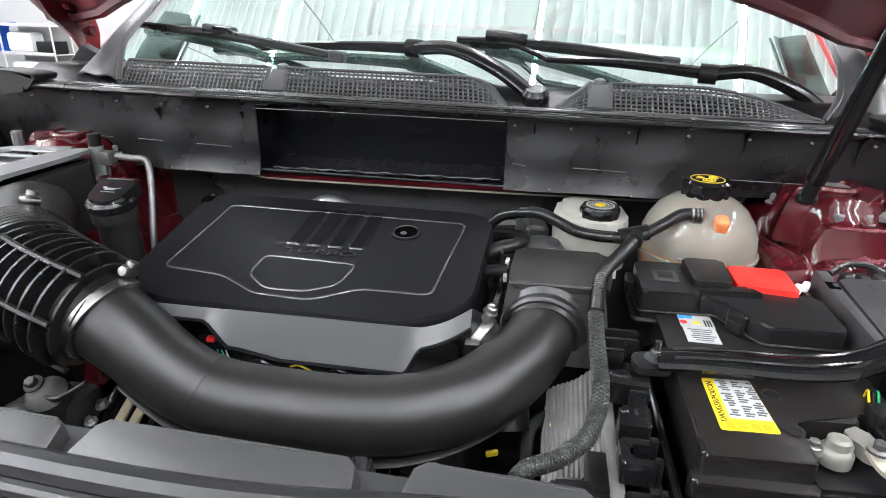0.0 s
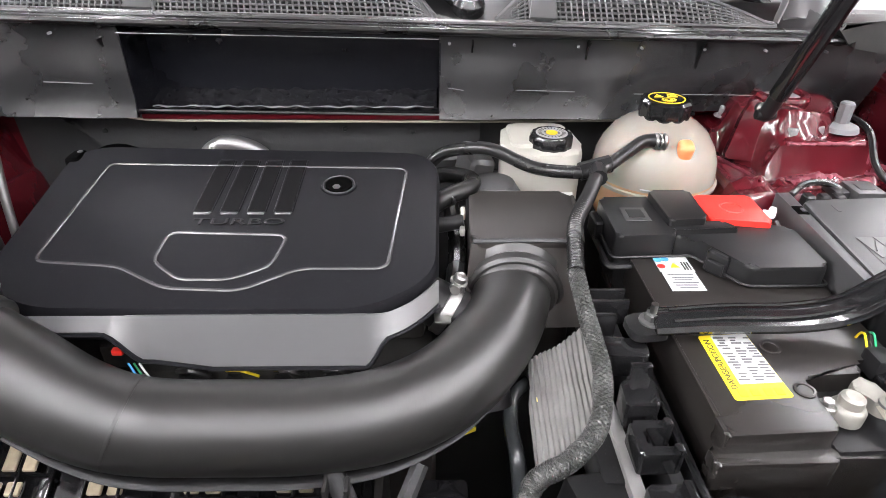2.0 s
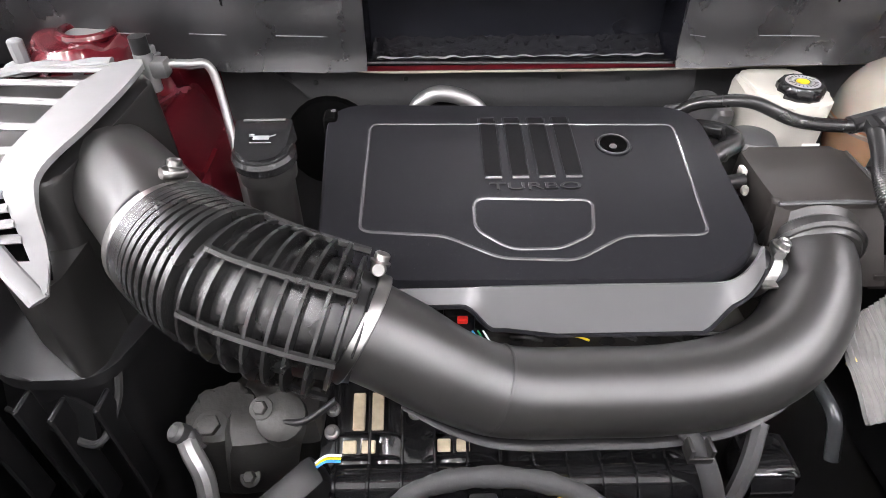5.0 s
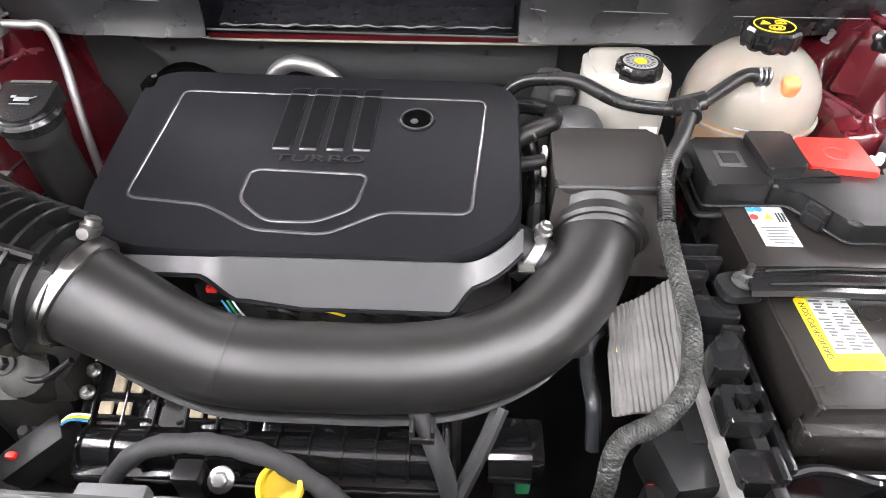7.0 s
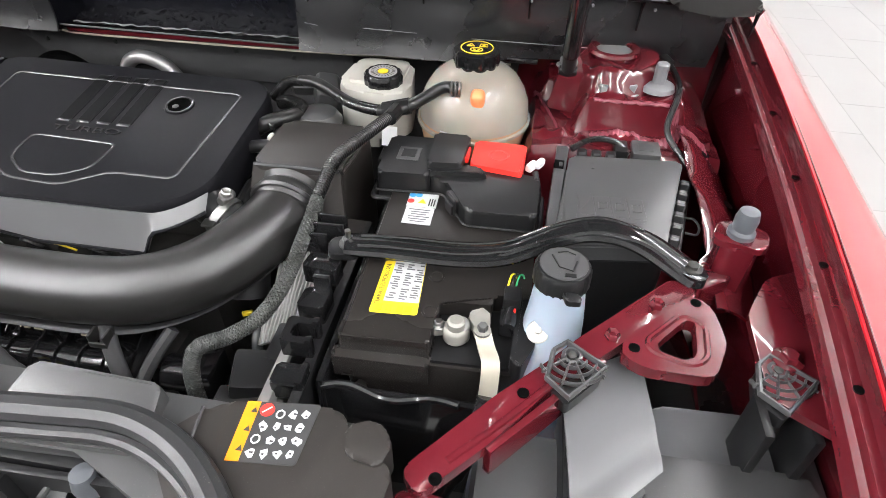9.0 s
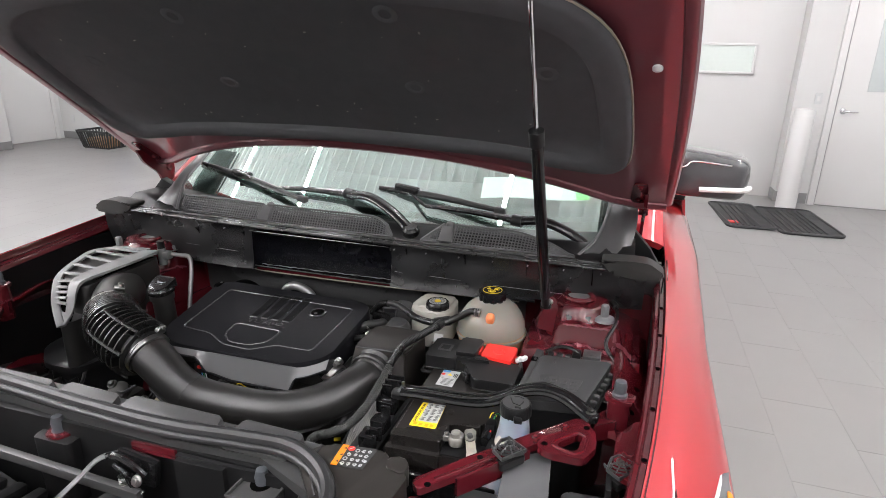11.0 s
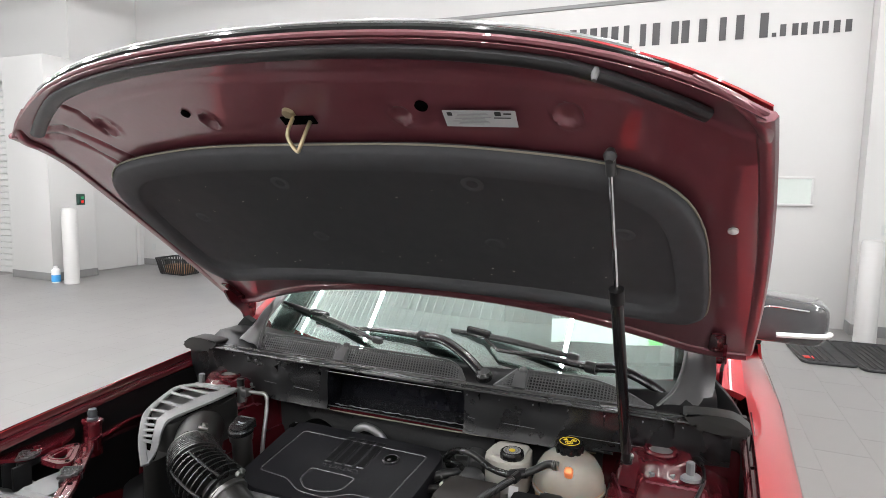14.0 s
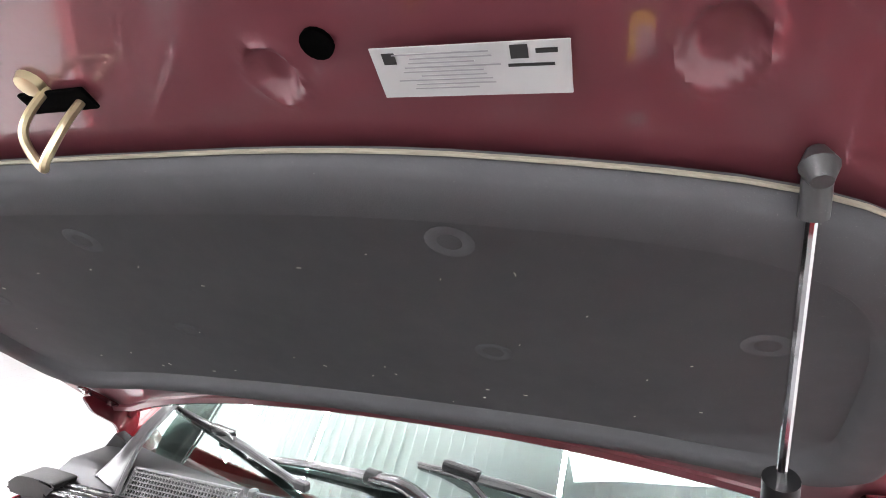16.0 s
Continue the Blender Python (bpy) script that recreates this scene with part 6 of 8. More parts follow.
tank = thing("coolant_reservoir", "translucent white coolant tank with orange coolant and a black cap", "coolant tank", (0.437, 0.90, 0.865))
part("tank_body", lathe([(0.0781, -0.006), (0.078, 0.0), (0.0755, 0.018), (0.069, 0.034), (0.057, 0.051), (0.042, 0.062), (0.03, 0.067), (0.028, 0.075)], seg=40), TANK, tank)
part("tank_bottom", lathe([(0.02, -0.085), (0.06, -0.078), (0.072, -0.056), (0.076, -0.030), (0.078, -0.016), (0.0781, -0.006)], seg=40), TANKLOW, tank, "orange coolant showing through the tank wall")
part("level_mark", box((-0.03, -0.0735, -0.002), (0.018, 0.002, 0.0015), 0.0005, 1, (0, 0, -22)), GREYINK, tank)
part("seam", lathe([(0.0775, -0.003), (0.0815, -0.002), (0.0815, 0.002), (0.0775, 0.003)], (0, 0, -0.012), seg=36), TANK, tank)
cap = part("cap", lathe([(0.030, 0.066), (0.031, 0.072), (0.031, 0.086), (0.028, 0.089), (0.01, 0.089)], seg=40, wobble=lambda a: 1 + 0.035 * math.cos(10 * a)), GLOSSY, tank, "black cap with yellow symbols")
part("warning_ring", lathe([(0.0222, 0.0885), (0.0222, 0.0896), (0.0210, 0.0896), (0.0210, 0.0885)], seg=40), YELLOW, cap)
for name, pts in (("triangle_mark", [(-0.014, 0.003), (-0.004, 0.003), (-0.009, 0.0115)]), ("book_mark", [(0.003, 0.003), (0.014, 0.003), (0.013, 0.011), (0.004, 0.011)]), ("face_mark", [(0.0085 * math.cos(k * 0.7), -0.008 + 0.0065 * math.sin(k * 0.7)) for k in range(9)])):
    part(name, sweep([Vector((x, y, 0.0896)) for x, y in pts + pts[:1]], 0.0006, 6), YELLOW, cap)
for bx, by, bw in ((-0.009, 0.0055, 0.003), (0.0085, 0.007, 0.004), (-0.003, -0.007, 0.003), (0.003, -0.007, 0.003), (0.0, -0.0115, 0.006)):
    part("symbol_dash", box((bx, by, 0.0893), (bw, 0.0018, 0.0008), 0), YELLOW, cap)
part("return_nozzle", box((0.010, -0.058, 0.040), (0.019, 0.020, 0.034), 0.009, 4, (22, 0, 0)), COOLANT, tank, "orange plastic return nozzle")
part("foot_bolt", bolt((0.083, -0.02, -0.055), (0, 0, 1), 0.007, 0.008), STEEL, tank)
part("foot_tab", prism([(0.06, -0.045), (0.10, -0.04), (0.10, 0.0), (0.06, 0.01)], -0.066, -0.056, 0.002, corner=0.012), TANK, tank)

brake = thing("brake_fluid_reservoir", "ivory plastic brake fluid reservoir with a black cap", "brake reservoir", (0, 0, 0))
part("reservoir_body", prism([(0.245, 0.985), (0.235, 0.90), (0.265, 0.875), (0.325, 0.875), (0.345, 0.90), (0.335, 0.985)], 0.815, 0.888, 0.008, corner=0.02), IVORY, brake)
part("reservoir_step", prism([(0.25, 0.90), (0.33, 0.90), (0.33, 0.98), (0.25, 0.98)], 0.888, 0.893, 0.003, corner=0.015), IVORY, brake)
cap = part("cap", lathe([(0.0275, 0.886), (0.028, 0.899), (0.025, 0.904), (0.008, 0.904)], (0.302, 0.912, 0), seg=48, wobble=lambda a: 1 + 0.03 * math.cos(12 * a)), GLOSSY, brake, "black ribbed screw cap")
part("cap_print", lathe([(0.0205, 0.904), (0.0205, 0.9046), (0.0105, 0.9046), (0.0105, 0.904)], (0.302, 0.912, 0), seg=28), GREYINK, cap)
for k in range(22):
    part("cap_print_mark", box((0.302 + 0.0155 * math.cos(k * 0.2856), 0.912 + 0.0155 * math.sin(k * 0.2856), 0.9048), (0.0045, 0.0013, 0.0004), 0, 1, (0, 0, math.degrees(k * 0.2856))), BLACKINK, cap)
part("cap_centre", lathe([(0.0075, 0.904), (0.0075, 0.9052), (0.002, 0.9052)], (0.302, 0.912, 0), seg=20), YELLOW, cap)

duct = thing("air_duct_box", "satin black plastic resonator box at the pipe's end", "air duct", (0, 0, 0))
part("duct_body", prism([(0.190, 0.812), (0.186, 0.735), (0.186, 0.70), (0.297, 0.70), (0.301, 0.735), (0.308, 0.812)], 0.70, 0.870, 0.008, 3, corner=0.012, taper=0.05), DUCTBLACK, duct)
part("duct_front", shell(grid(10, 6, lambda a, v: (0.186 - 0.010 * v + (0.111 + 0.022 * v) * a, 0.702 - 0.034 * v - 0.006 * v * v, 0.866 - 0.078 * v)), 0.006), DUCTBLACK, duct)
part("duct_ridge", tube([(0.188, 0.702, 0.868), (0.24, 0.701, 0.8695), (0.296, 0.702, 0.868)], 0.0028, 8), BEAD, duct)
part("duct_rib", tube([(0.299, 0.702, 0.866), (0.305, 0.74, 0.868), (0.309, 0.80, 0.868)], 0.003, 8), DUCTBLACK, duct)
part("duct_foot", span(0.296, 0.330, 0.665, 0.70, 0.78, 0.80, 0.003), DUCTBLACK, duct)

hosec = thing("vapour_hose", "thin black rubber hose that forks near the coolant tank", "hose", (0, 0, 0))
part("upper_run", tube([(0.135, 0.90, 0.855), (0.16, 0.895, 0.882), (0.19, 0.878, 0.896), (0.222, 0.864, 0.900), (0.27, 0.848, 0.884), (0.315, 0.83, 0.886), (0.345, 0.825, 0.892), (0.375, 0.84, 0.904), (0.40, 0.848, 0.918), (0.42, 0.842, 0.920)], 0.008, 12, 8), RUBBER, hosec)
part("tee", join(rod((0.322, 0.829, 0.887), (0.358, 0.832, 0.896), 0.011, 10), rod((0.342, 0.828, 0.892), (0.337, 0.80, 0.892), 0.010, 10)), PLASTIC, hosec)
part("nozzle_clip", join(*[lathe([(0.0085, -0.002), (0.0105, 0), (0.0085, 0.002)], (0.412 + 0.005 * i, 0.844, 0.919), (1, 0, 0), 14) for i in range(3)]), STEEL, hosec)
part("lower_run", tube([(0.340, 0.815, 0.892), (0.318, 0.765, 0.889), (0.292, 0.71, 0.882), (0.2835, 0.655, 0.863)], lambda t: 0.0078 + 0.0006 * math.sin(t * 330), 14, 70), RUBBER, hosec)
SLEEVE = smooth_path([(0.2838, 0.66, 0.862), (0.284, 0.60, 0.848), (0.284, 0.545, 0.838), (0.272, 0.50, 0.826), (0.247, 0.475, 0.818), (0.222, 0.464, 0.812), (0.213, 0.455, 0.80), (0.211, 0.445, 0.765), (0.211, 0.44, 0.65)], 40)
sleeve = part("braided_sleeve", sweep(SLEEVE, 0.0068, 14), BRAID, hosec, "woven black protective sleeve")
for turn in (-1, 1):
    for k in range(8):
        strand = []
        for i, p in enumerate(SLEEVE[:-1]):
            d = (SLEEVE[i + 1] - p).normalized()
            u = (Vector((1, 0, 0)) - d * d.x).normalized()
            ang = turn * (i * 0.22) + 2 * math.pi * k / 8
            strand.append(p + (u * math.cos(ang) + d.cross(u) * math.sin(ang)) * (0.0071 + 0.0003 * turn * math.cos(8 * i * 0.22)))
        part("braid_strand", sweep(strand, 0.0013, 5, 0.6), BRAID, sleeve)

battery = thing("battery", "black car battery with a yellow and white warning label", "battery", (0, 0, 0))
part("battery_case", prism([(0.362, 0.475), (0.535, 0.475), (0.535, 0.752), (0.362, 0.752)], 0.66, 0.815, 0.004, corner=0.012), BATTERY, battery)
part("battery_lid", prism([(0.358, 0.478), (0.446, 0.482), (0.447, 0.538), (0.500, 0.541), (0.500, 0.556), (0.538, 0.558), (0.538, 0.756), (0.358, 0.756)], 0.80, 0.838, 0.004, corner=0.004), BATTERY, battery)
part("lid_step", prism([(0.352, 0.468), (0.447, 0.470), (0.449, 0.486), (0.352, 0.486)], 0.79, 0.818, 0.004, corner=0.004), BATTERY, battery)
part("post_well", prism([(0.448, 0.478), (0.535, 0.480), (0.535, 0.556), (0.448, 0.540)], 0.80, 0.819, 0.002, corner=0.003), SLOT, battery)
blabel = part("warning_label", prism([(0.380, 0.512), (0.428, 0.515), (0.424, 0.591), (0.380, 0.588)], 0.838, 0.8386, 0, corner=0.003), YELLOW, battery, "yellow and white printed warning label")
part("label_panel", prism([(0.391, 0.529), (0.4265, 0.531), (0.4235, 0.5905), (0.391, 0.588)], 0.8386, 0.839, 0), PAPERGREY, blabel)
for i in range(16):
    for k in range(3):
        if (i * 3 + k) % 7 == 2:
            continue
        part("print_bar", box((0.3965 + 0.0115 * k + 0.0008 * ((i + k) % 3), 0.5335 + 0.0034 * i, 0.8394), (0.0088 - 0.0022 * ((i * 2 + k) % 3), 0.0013, 0.0006), 0), DARKINK, blabel)
for k, (bx, by) in enumerate(((0.389, 0.520), (0.399, 0.520), (0.410, 0.520), (0.419, 0.521))):
    part("amber_print", box((bx, by, 0.8389), (0.0065, 0.008 - 0.001 * (k % 2), 0.0005), 0), AMBER, blabel)
writing("label_heading", "DANGER/POISON", 0.0075, Matrix.Translation((0.3855, 0.553, 0.8388)) @ pose(0, 0, 0, 0, 0, 90), BLACKINK, blabel, "", 0.0002)
for at in ((0.438, 0.573, 0.838), (0.440, 0.522, 0.838)):
    part("vent_plug", lathe([(0.0085, 0), (0.0085, 0.0012), (0.0065, 0.0014), (0.006, 0.0004), (0.002, 0.0004)], at, (0, 0, 1), 18), BATTERY, battery)
part("terminal_post", lathe([(0.010, 0.80), (0.0095, 0.838), (0.006, 0.842)], (0.472, 0.512, 0), seg=18), ALU, battery)
part("blanket_lip", join(tube([(0.345 + 0.015 * i, 0.452 + 0.004 * math.sin(i * 1.1), 0.790 + 0.003 * math.sin(i * 0.8)) for i in range(10)], 0.004, 8, 4), span(0.340, 0.55, 0.452, 0.460, 0.62, 0.788, 0.003), span(0.340, 0.348, 0.45, 0.75, 0.62, 0.800, 0.003)), GLOSSY, battery)

clampb = thing("battery_terminal_clamp", "cast zinc battery clamp with a copper strap", "battery clamp", (0, 0, 0))
part("clamp_ring", lathe([(0.0128, 0.823), (0.0130, 0.834), (0.0112, 0.837), (0.0092, 0.838), (0.0088, 0.845), (0.006, 0.847)], (0.468, 0.508, 0), seg=22), CASTWHITE, clampb)
part("clamp_jaw", box((0.454, 0.509, 0.831), (0.018, 0.012, 0.010), 0.003, 2, (0, 0, 15)), CASTWHITE, clampb)
part("clamp_bridge", prism([(0.477, 0.520), (0.484, 0.534), (0.498, 0.533), (0.501, 0.512), (0.497, 0.498), (0.487, 0.502), (0.484, 0.512)], 0.829, 0.841, 0.004, corner=0.006), CASTWHITE, clampb)
part("clamp_nut", bolt((0.451, 0.509, 0.835), (0, 0, 1), 0.0045, 0.005), STEEL, clampb)
part("strap_nut", bolt((0.494, 0.502, 0.843), (0, 0, 1), 0.0052, 0.007), LEVER, clampb)
part("strap_washer", lathe([(0.0082, 0.842), (0.0082, 0.8445), (0.005, 0.8455)], (0.494, 0.502, 0), seg=18), CASTWHITE, clampb)
part("strap", shell(grid(4, 16, lambda a, v: (0.4855 + 0.017 * a + 0.012 * math.sin(v * 1.9), 0.502 - 0.049 * v, 0.842 - 0.006 * math.sin(v * 6.3) - 0.040 * v * v * v)), 0.004), CASTCREAM, clampb, "pale cream cable lug")
part("strap_edge", shell(grid(3, 2, lambda a, v: (0.4970 + 0.017 * a, 0.4535 - 0.003 * v, 0.803 - 0.004 * v)), 0.006), BRASS, clampb)
part("sensor", box((0.519, 0.552, 0.838), (0.018, 0.022, 0.022), 0.004), PLASTIC, clampb)
part("sensor", box((0.516, 0.528, 0.830), (0.015, 0.024, 0.018), 0.003), GLOSSY, clampb)
part("sensor_plug", lathe([(0.006, 0), (0.0075, 0.006), (0.006, 0.022)], (0.518, 0.516, 0.836), (0.05, 1, 0.1), 12), GLOSSY, clampb)
part("red_lock", box((0.521, 0.533, 0.841), (0.005, 0.006, 0.005), 0.001), REDPLASTIC, clampb)
for i, m in enumerate((YELLOW, RUBBER, GREEN)):
    part("sensor_wire", tube([(0.513 + 0.004 * i, 0.562, 0.846), (0.516 + 0.004 * i, 0.574, 0.852), (0.521 + 0.004 * i, 0.585, 0.840), (0.523 + 0.004 * i, 0.59, 0.81)], 0.0011, 6, 5), m, clampb)
part("cable", tube([(0.506, 0.456, 0.806), (0.504, 0.444, 0.788), (0.488, 0.422, 0.742), (0.466, 0.405, 0.70), (0.45, 0.40, 0.60)], lambda t: 0.0108 + 0.0003 * math.sin(t * 90), 14, 12), RUBBER, clampb)

fusecover = thing("battery_fuse_cover", "grained black plastic fuse block cover on the battery", "fuse cover", (0, 0, 0))
part("cover_body", prism([(0.400, 0.760), (0.402, 0.722), (0.424, 0.718), (0.457, 0.661), (0.536, 0.662), (0.538, 0.742), (0.50, 0.748)], 0.828, 0.862, 0.006, 3, corner=0.008), PLASTIC, fusecover)
part("end_block", prism([(0.340, 0.802), (0.339, 0.714), (0.404, 0.717), (0.404, 0.804)], 0.828, 0.867, 0.005, 3, corner=0.007), PLASTIC, fusecover)
part("raised_step", prism([(0.397, 0.803), (0.445, 0.803), (0.441, 0.735), (0.399, 0.731)], 0.83, 0.876, 0.004, 3, corner=0.006), PLASTIC, fusecover)
part("step_wedge", prism([(0.400, 0.740), (0.402, 0.724), (0.474, 0.728), (0.462, 0.744)], 0.858, 0.868, 0.004, 2, corner=0.003), PLASTIC, fusecover)
part("cover_ledge", sweep([Vector((*p, 0.832)) for p in rounded([(0.334, 0.80), (0.333, 0.708), (0.421, 0.712), (0.453, 0.655), (0.542, 0.656), (0.543, 0.745)], 0.008)[3:-3]], 0.0035, 6), PLASTIC, fusecover)
part("ledge_line", sweep([Vector((*p, 0.842)) for p in rounded([(0.337, 0.80), (0.336, 0.711), (0.422, 0.715), (0.455, 0.658), (0.539, 0.659), (0.540, 0.745)], 0.008)[3:-3]], 0.0014, 5), PLASTIC, fusecover)
part("emboss_plate", box((0.371, 0.760, 0.8675), (0.028, 0.030, 0.0012), 0.0005, 1), GREY_PLASTIC, fusecover)
part("emboss_mark", box((0.371, 0.760, 0.8684), (0.018, 0.018, 0.0008), 0.0003, 1), PLASTIC, fusecover)
part("side_lug", box((0.334, 0.775, 0.846), (0.010, 0.03, 0.02), 0.002, 1), PLASTIC, fusecover)
part("latch", join(box((0.438, 0.690, 0.846), (0.024, 0.009, 0.030), 0.002, 1, (0, 0, -55)), box((0.434, 0.685, 0.846), (0.018, 0.004, 0.014), 0.001, 1, (0, 0, -55))), PLASTIC, fusecover)
part("skirt", prism([(0.345, 0.722), (0.427, 0.722), (0.462, 0.670), (0.532, 0.670), (0.53, 0.75), (0.35, 0.79)], 0.79, 0.830, 0), PLASTIC, fusecover)
redcap = thing("positive_terminal_cap", "bright red plastic cap over the positive terminal", "terminal cap", (0, 0, 0))
part("cap_body", prism([(0.451, 0.804), (0.450, 0.747), (0.515, 0.737), (0.518, 0.803)], 0.835, 0.869, 0.004, corner=0.005), REDPLASTIC, redcap)
part("moulded_ring", sweep([Vector((0.484 + 0.012 * math.cos(t), 0.772 + 0.012 * math.sin(t), 0.869)) for t in [2 * math.pi * i / 24 for i in range(25)]], 0.0012, 6), REDPLASTIC, redcap)
part("cap_hinge", box((0.443, 0.775, 0.864), (0.008, 0.03, 0.008), 0.002), REDPLASTIC, redcap)
plug = thing("connector_plug", "pair of small white connector plugs", "connector", (0.526, 0.772, 0.858))
part("plug_shell", box((0, 0, 0), (0.009, 0.018, 0.010), 0.003, 2, (0, 0, -30)), WHITE, plug)
part("plug_shell", box((0.010, 0.005, 0.002), (0.008, 0.016, 0.010), 0.003, 2, (0, 0, -30)), WHITE, plug)
part("plug_wire", tube([(0.005, -0.012, 0), (0.012, -0.03, -0.02), (0.015, -0.04, -0.06)], 0.004, 8, 5), RUBBER, plug)
tagl = thing("battery_sticker", "white and blue hazard sticker on the battery", "sticker", (0.399, 0.686, 0.838))
part("sheet", box((0, 0.016, 0.0012), (0.036, 0.028, 0.0008), 0), PAPERGREY, tagl)
part("grey_sheet", box((0, -0.015, 0.0011), (0.034, 0.032, 0.0008), 0), PAPERGREY, tagl)
for dx, dy, mat in ((-0.014, 0.024, BLUELABEL), (-0.006, 0.025, BLUELABEL), (-0.014, 0.012, REDPLASTIC)):
    part("round_symbol", lathe([(0.0042, 0.0015), (0.0042, 0.0019), (0.001, 0.0019)], (dx, dy, 0), seg=18), mat, tagl)
part("yellow_triangle", prism([(-0.005, 0.009), (0.005, 0.009), (0.0, 0.018)], 0.0016, 0.0020, 0), YELLOW, tagl)
for i in range(3):
    part("code_bar", box((0.009 + 0.003 * i, 0.012, 0.0018), (0.0016, 0.014, 0.0004), 0), BLACKINK, tagl)
for i in range(6):
    part("print_bar", box((0.001 * (i % 2), -0.004 - 0.0045 * i, 0.0017), (0.026 - 0.004 * (i % 3), 0.0014, 0.0004), 0), DARKINK, tagl)

brace = thing("battery_brace", "glossy black bent steel bar across the battery", "brace", (0, 0, 0))
part("bar", tube([(0.338, 0.592, 0.852), (0.38, 0.590, 0.856), (0.46, 0.588, 0.858), (0.51, 0.594, 0.864), (0.56, 0.606, 0.886), (0.60, 0.610, 0.894), (0.64, 0.600, 0.892), (0.69, 0.568, 0.880)], 0.017, 12, 8, 0.5), GLOSSY, brace)
part("groove_lip", tube([(0.352, 0.582, 0.861), (0.40, 0.580, 0.866), (0.46, 0.579, 0.868), (0.51, 0.585, 0.874)], 0.0018, 6, 6), GLOSSY, brace)
part("groove_lip", tube([(0.352, 0.597, 0.862), (0.40, 0.597, 0.866), (0.46, 0.596, 0.868), (0.51, 0.602, 0.874), (0.56, 0.613, 0.895), (0.60, 0.618, 0.903), (0.64, 0.608, 0.900)], 0.0018, 6, 6), GLOSSY, brace)
part("groove_lip", tube([(0.50, 0.584, 0.866), (0.56, 0.594, 0.892), (0.60, 0.598, 0.901), (0.64, 0.590, 0.898), (0.672, 0.57, 0.889)], 0.003, 6, 6), GLOSSY, brace)
part("stud", bolt((0.338, 0.594, 0.852), (0, 0, 1), 0.0068, 0.007), LEVER, brace)
part("stud_thread", rod((0.338, 0.594, 0.858), (0.338, 0.594, 0.870), 0.0032, 10), STEEL, brace)
part("end_bolt", bolt((0.684, 0.573, 0.889), (0, 0, 1), 0.006, 0.004), DIRTY_ALU, brace)
part("end_pad", prism([(0.662, 0.576), (0.676, 0.592), (0.700, 0.572), (0.694, 0.556), (0.680, 0.558)], 0.878, 0.889, 0.003, corner=0.008), GLOSSY, brace)
part("foot_plate", prism([(0.318, 0.575), (0.352, 0.578), (0.352, 0.61), (0.315, 0.605)], 0.842, 0.850, 0.002, corner=0.01), PLASTIC, brace)

fusebox = thing("fuse_box", "grey-black under-hood fuse box with an embossed lid", "fuse box", (0, 0, 0))
part("case", prism([(0.551, 0.606), (0.674, 0.622), (0.715, 0.796), (0.567, 0.786)], 0.62, 0.850, 0.004, corner=0.008), PLASTIC, fusebox)
lid = part("lid", prism([(0.554, 0.608), (0.671, 0.624), (0.711, 0.795), (0.572, 0.786)], 0.848, 0.871, 0.005, corner=0.008), LID, fusebox, "grained dark grey lid")
part("label_recess", prism([(0.578, 0.652), (0.652, 0.658), (0.662, 0.704), (0.582, 0.700)], 0.8712, 0.8716, 0, corner=0.002), LID, lid)
for i in range(4):
    cx = 0.590 + 0.0185 * i
    part("symbol_tile", box((cx, 0.6825, 0.8722), (0.017, 0.038, 0.0008), 0.0004, 1, (0, 0, 4)), LID if i != 1 else GREY_PLASTIC, lid)
    part("symbol_line", sweep([Vector((cx - 0.005, 0.674, 0.873)), Vector((cx + 0.005, 0.692, 0.873))] if i == 0 else [Vector((cx - 0.005, 0.676, 0.873)), Vector((cx - 0.005, 0.688, 0.873)), Vector((cx + 0.005, 0.689, 0.873)), Vector((cx + 0.005, 0.677, 0.873)), Vector((cx - 0.005, 0.676, 0.873))], 0.0006, 5), LID, lid)
part("corner_mark", box((0.600, 0.766, 0.8714), (0.004, 0.014, 0.0006), 0), GREY_PLASTIC, lid)
part("lid_edge", sweep([Vector((*p, 0.868)) for p in rounded([(0.556, 0.610), (0.669, 0.626), (0.709, 0.793), (0.574, 0.784)], 0.008)], 0.0025, 6), GREY_PLASTIC, lid)
for i in range(6):
    part("side_clip", box((0.685 + 0.0052 * i, 0.65 + 0.022 * i, 0.858), (0.012, 0.009, 0.014), 0.002, 1, (0, 0, -13)), LID, fusebox)
part("side_rail", sweep([Vector((0.690, 0.640, 0.850)), Vector((0.706, 0.71, 0.850)), Vector((0.722, 0.780, 0.850))], 0.0028, 6), PLASTIC, fusebox)
part("side_loop", tube([(0.702, 0.675, 0.852), (0.714, 0.674, 0.852), (0.719, 0.688, 0.852), (0.716, 0.702, 0.852), (0.706, 0.704, 0.852)], 0.0014, 6, 5), LEVER, fusebox)
part("hinge_post", prism([(0.545, 0.62), (0.556, 0.62), (0.572, 0.812), (0.556, 0.812)], 0.80, 0.869, 0.003), LID, fusebox)
part("post_slot", box((0.559, 0.765, 0.8695), (0.012, 0.018, 0.0012), 0, 1, (0, 0, -4)), VOID, fusebox)
part("post_tongue", box((0.561, 0.763, 0.871), (0.004, 0.008, 0.002), 0.0005, 1), LID, fusebox)
for i in range(3):
    part("rear_clip", box((0.588 + 0.018 * i, 0.799, 0.862), (0.012, 0.014, 0.020), 0.002, 1), PLASTIC, fusebox)
part("relay", span(0.652, 0.688, 0.806, 0.842, 0.82, 0.870, 0.003), LID, fusebox, "grey relay cube")
